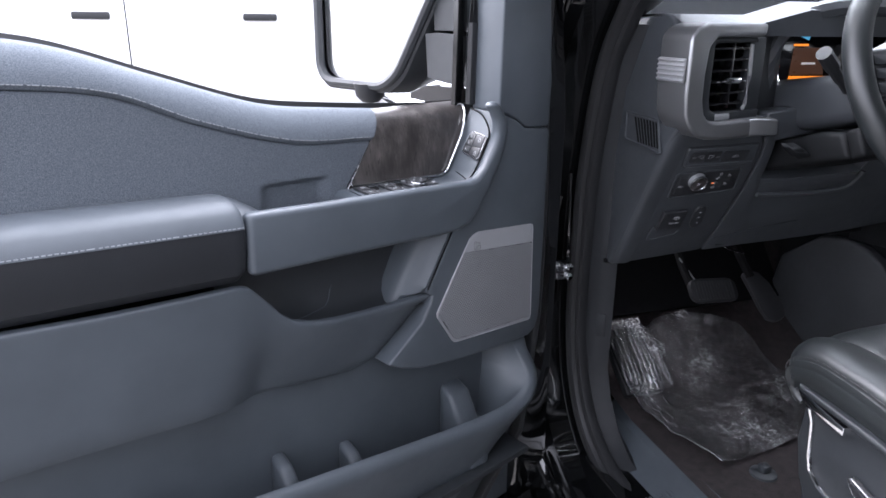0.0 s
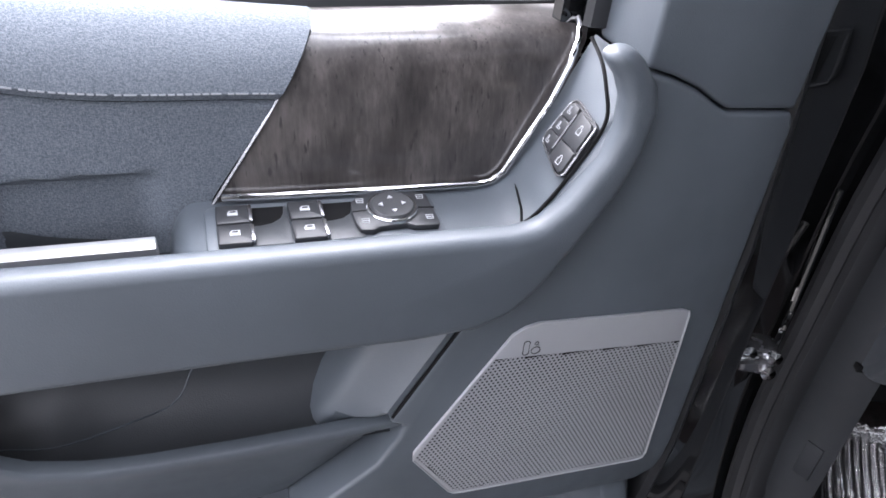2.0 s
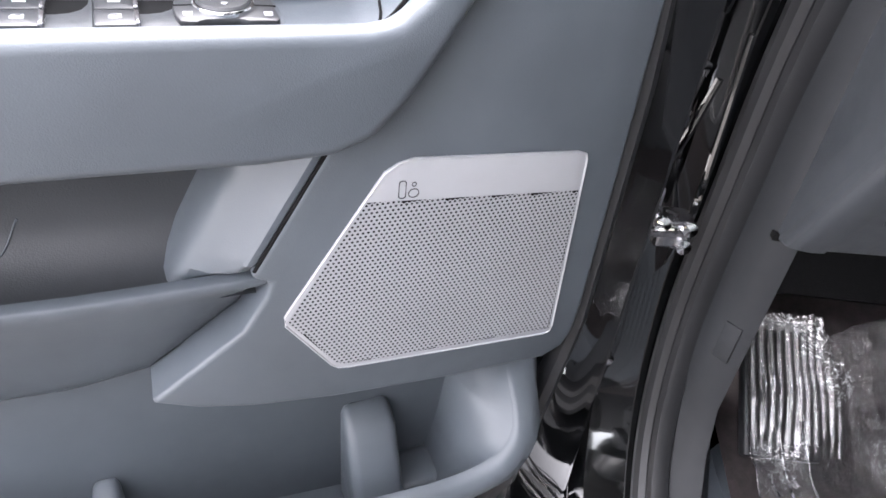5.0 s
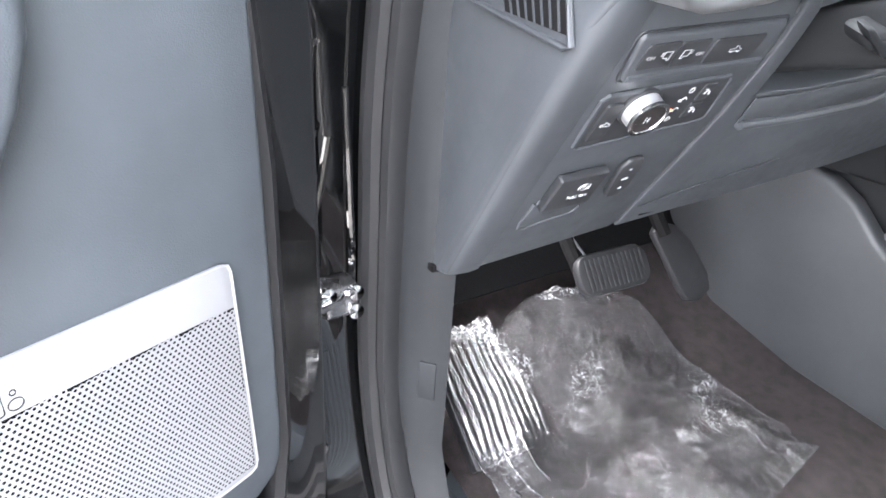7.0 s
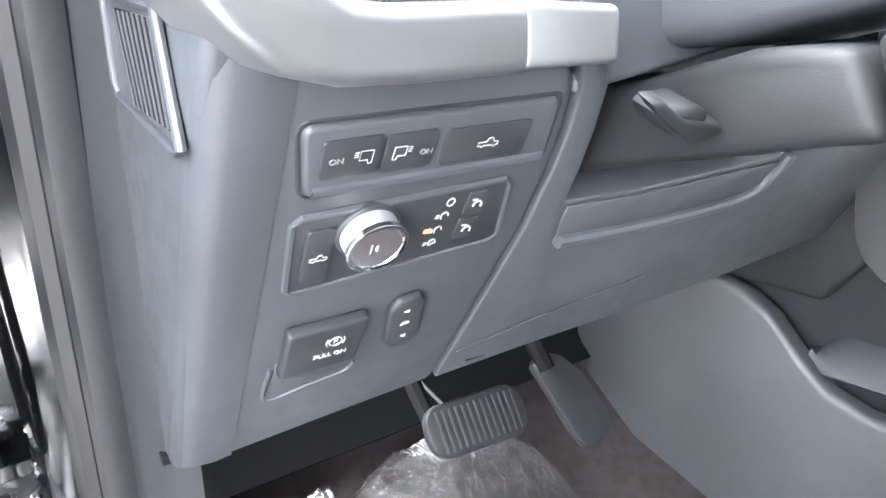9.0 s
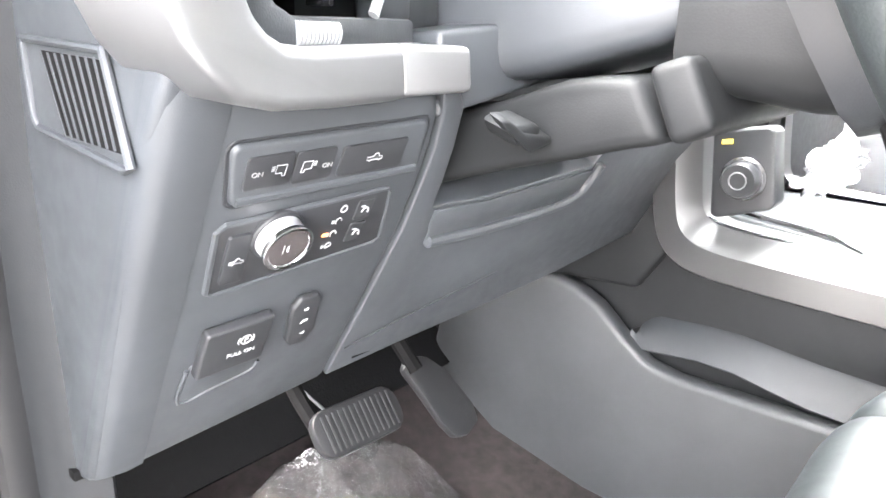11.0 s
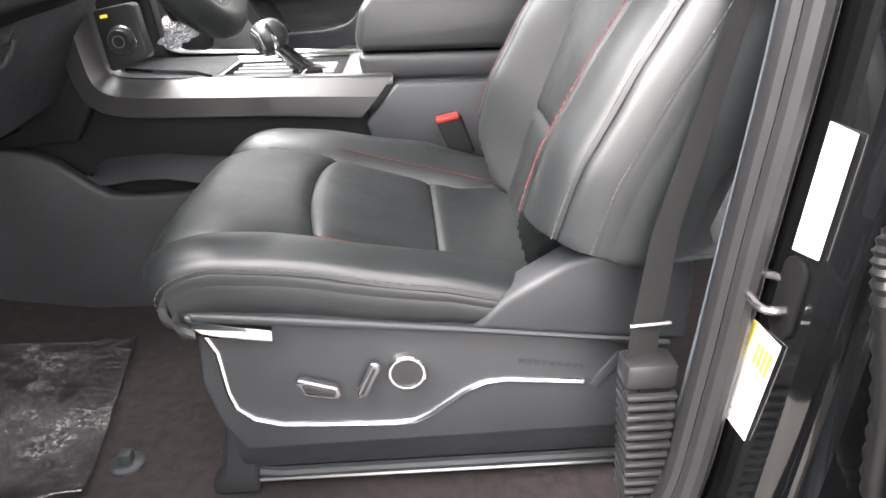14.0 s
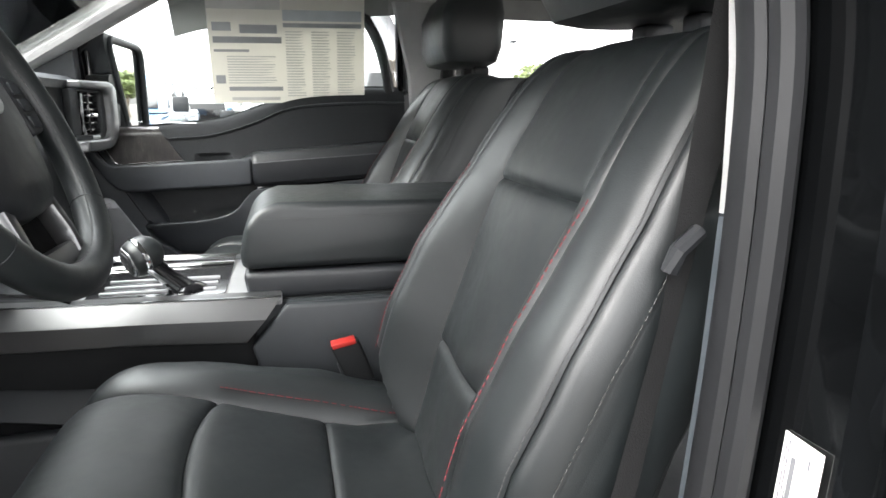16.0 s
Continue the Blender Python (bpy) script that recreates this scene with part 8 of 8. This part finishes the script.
# ---- parked vehicles ----
def parked(name, x, y, turn, paint, label, tall=1.0, group="parked vehicles"):
    """A pickup or van in metres: nose along +y before the turn."""
    m = Matrix.Translation((x, y, 0)) @ Matrix.Rotation(radians(turn), 4, "Z") @ Matrix.Diagonal((1, 1, tall, 1))
    d = thing(name, (x, y, 0), label, "car", group)

    def put(n, bm, mat, lab=""):
        return part(n, bm, mat, d, lab, m)
    side = [(2.6, 0.55), (2.68, 0.75), (2.66, 1.02), (2.5, 1.10), (1.25, 1.17), (0.55, 1.22), (-2.5, 1.22), (-2.62, 1.15), (-2.65, 0.55), (-2.0, 0.5), (-1.9, 0.7), (-1.6, 0.86), (-1.3, 0.7), (-1.2, 0.48), (1.2, 0.48), (1.3, 0.7), (1.6, 0.86), (1.9, 0.7), (2.0, 0.48)]
    put("body", slab([(-0.95, a, b) for a, b in side], (1, 0, 0), 0, 1.9, 0.06, 3), paint)
    rows = []
    for w, zz in ((0.90, 1.2), (0.85, 1.45), (0.78, 1.70), (0.70, 1.77)):
        t = (zz - 1.2) / 0.57
        f, r = 1.05 - 0.85 * t, -1.75 + 0.45 * t
        rows.append([(-w, f, zz), (0, f + 0.05, zz), (w, f, zz), (w, (f + r) / 2, zz), (w, r, zz), (0, r, zz), (-w, r, zz), (-w, (f + r) / 2, zz)])
    put("cab", loft(rows, closed=True, caps=True), paint)
    for s in (-1, 1):
        for y0, y1 in ((0.72, -0.28), (-0.36, -1.38)):
            put("side_window", slab([(s * 0.893, y0, 1.26), (s * 0.893, y1, 1.26), (s * 0.80, y1 + 0.03, 1.64), (s * 0.80, y0 - 0.42 if y0 > 0 else y0, 1.64)], (s, 0, 0.25), 0.0, 0.008, 0.004), GLOSS_BLACK)
            put("door_handle", box(min(s * 0.955, s * 0.985), max(s * 0.955, s * 0.985), y1 + 0.565, y1 + 0.80, 1.03, 1.065, 0.01), BUTTON)
            put("shut_line", box(min(s * 0.951, s * 0.953), max(s * 0.951, s * 0.953), y1 - 0.208, y1 - 0.200, 0.55, 1.21, 0), DARK)
        put("door_mirror", box(min(s * 0.95, s * 1.18), max(s * 0.95, s * 1.18), 0.72, 0.82, 1.20, 1.42, 0.03), BUTTON)
        put("headlamp", box(min(s * 0.62, s * 0.93), max(s * 0.62, s * 0.93), 2.60, 2.70, 0.82, 1.0, 0.02), CHROME)
        for wy in (1.6, -1.6):
            put("tyre", drum((s * 0.70, wy, 0.38 / tall), (s, 0, 0), [(0, 0.2), (0, 0.34), (0.03, 0.375), (0.20, 0.375), (0.24, 0.34), (0.24, 0.24)], 36), TYRE)
            put("rim", drum((s * 0.90, wy, 0.38 / tall), (s, 0, 0), [(0, 0.24), (0.02, 0.24), (0.02, 0.20), (0.0, 0.17), (0.015, 0.06), (0.02, 0.0)], 36), SATIN)
    put("windscreen", slab([(-0.78, 0.98, 1.24), (0.78, 0.98, 1.24), (0.66, 0.25, 1.70), (-0.66, 0.25, 1.70)], (0, 0.6, 0.8), 0.0, 0.03, 0.004), GLOSS_BLACK)
    put("grille", box(-0.6, 0.6, 2.6, 2.72, 0.70, 1.0, 0.03), GLOSS_BLACK)
    put("front_bumper", box(-0.93, 0.93, 2.62, 2.80, 0.42, 0.62, 0.04), SATIN)
    put("rear_bumper", box(-0.9, 0.9, -2.78, -2.62, 0.45, 0.62, 0.04), SATIN)
    return d


parked("pickup_truck", 0.10, 6.52, -90, WHITE_PAINT, "white pickup truck parked ahead across the lane", 1.36)
parked("parked_car", 12.9, 0.43, 92, WHITE_PAINT, "white parked car facing the truck", 0.9)
parked("parked_car", 12.3, 3.15, 90, BLUE_PAINT, "blue parked pickup in the next row", 1.05)
parked("parked_car", 22.0, 2.75, 92, WHITE_PAINT, "tall white parked suv further off", 1.42)
parked("parked_car", 24.0, -2.3, 88, PAINT, "black parked pickup in the far row", 1.35)
parked("parked_car", 22.0, 8.5, 92, WHITE_PAINT, "white parked van in the far row", 1.1)

# ---- trees and a building edge in the distance ----
def tree(x, y, h, seed):
    rnd = random.Random(seed)
    d = thing("tree", (x, y, 0), "green tree at the edge of the lot", "tree", group="trees beyond the lot")
    part("trunk", tube([(x, y, 0), (x + 0.1, y, h * 0.35), (x - 0.1, y + 0.1, h * 0.7)], [0.22, 0.16, 0.06], 8), BARK, d)
    for k in range(5):
        a = k * 1.26
        part("limb", tube([(x, y, h * (0.35 + 0.05 * k)), (x + math.cos(a) * h * 0.25, y + math.sin(a) * h * 0.25, h * (0.6 + 0.06 * k))], [0.09, 0.03], 6), BARK, d)
    bm = bmesh.new()
    for k in range(1400):
        v = Vector((rnd.gauss(0, 1), rnd.gauss(0, 1), rnd.gauss(0, 1)))
        v = v.normalized() * (rnd.random() ** 0.4)
        p = Vector((x + v.x * h * 0.42 * (1 + 0.4 * math.sin(v.z * 7 + seed)), y + v.y * h * 0.42, h * 0.70 + v.z * h * 0.30))
        s = 0.10 + 0.14 * rnd.random()
        u = Vector((rnd.uniform(-1, 1), rnd.uniform(-1, 1), rnd.uniform(-0.5, 0.5))).normalized() * s
        w = u.orthogonal().normalized() * s * 0.6
        bm.faces.new([bm.verts.new(p + q) for q in (u, w, -u, -w)])
    part("crown", bm, LEAF, d)


for k, (x, y, h) in enumerate(((62, -22, 5.0), (66, -17, 4.0), (64, -28, 5.5), (70, -12, 4.5), (68, 6, 5), (60, 16, 5.5))):
    tree(x, y, h, k)
shop = thing("canopy_building", (24, -22, 0), "pale building with a flat canopy across the lot", "building")
part("canopy", box(14, 30, -30, -14.5, 5.4, 6.4, 0.05), CONCRETE, shop)
part("wall", box(18, 30, -30, -20, 0, 5.4, 0.05), CONCRETE, shop)
part("post", box(14.5, 15.1, -15.6, -15.0, 0, 5.4, 0.04), CONCRETE, shop)
pole = thing("light_pole", (55, -17.5, 0), "thin light pole at the lot's edge", "lamp post")
part("mast", tube([(55, -17.5, 0), (55, -17.5, 6.2)], [0.09, 0.05], 8), SATIN, pole)
part("lamp_head", box(54.7, 55.3, -17.7, -17.3, 6.1, 6.3, 0.03), SLATE_DARK, pole)
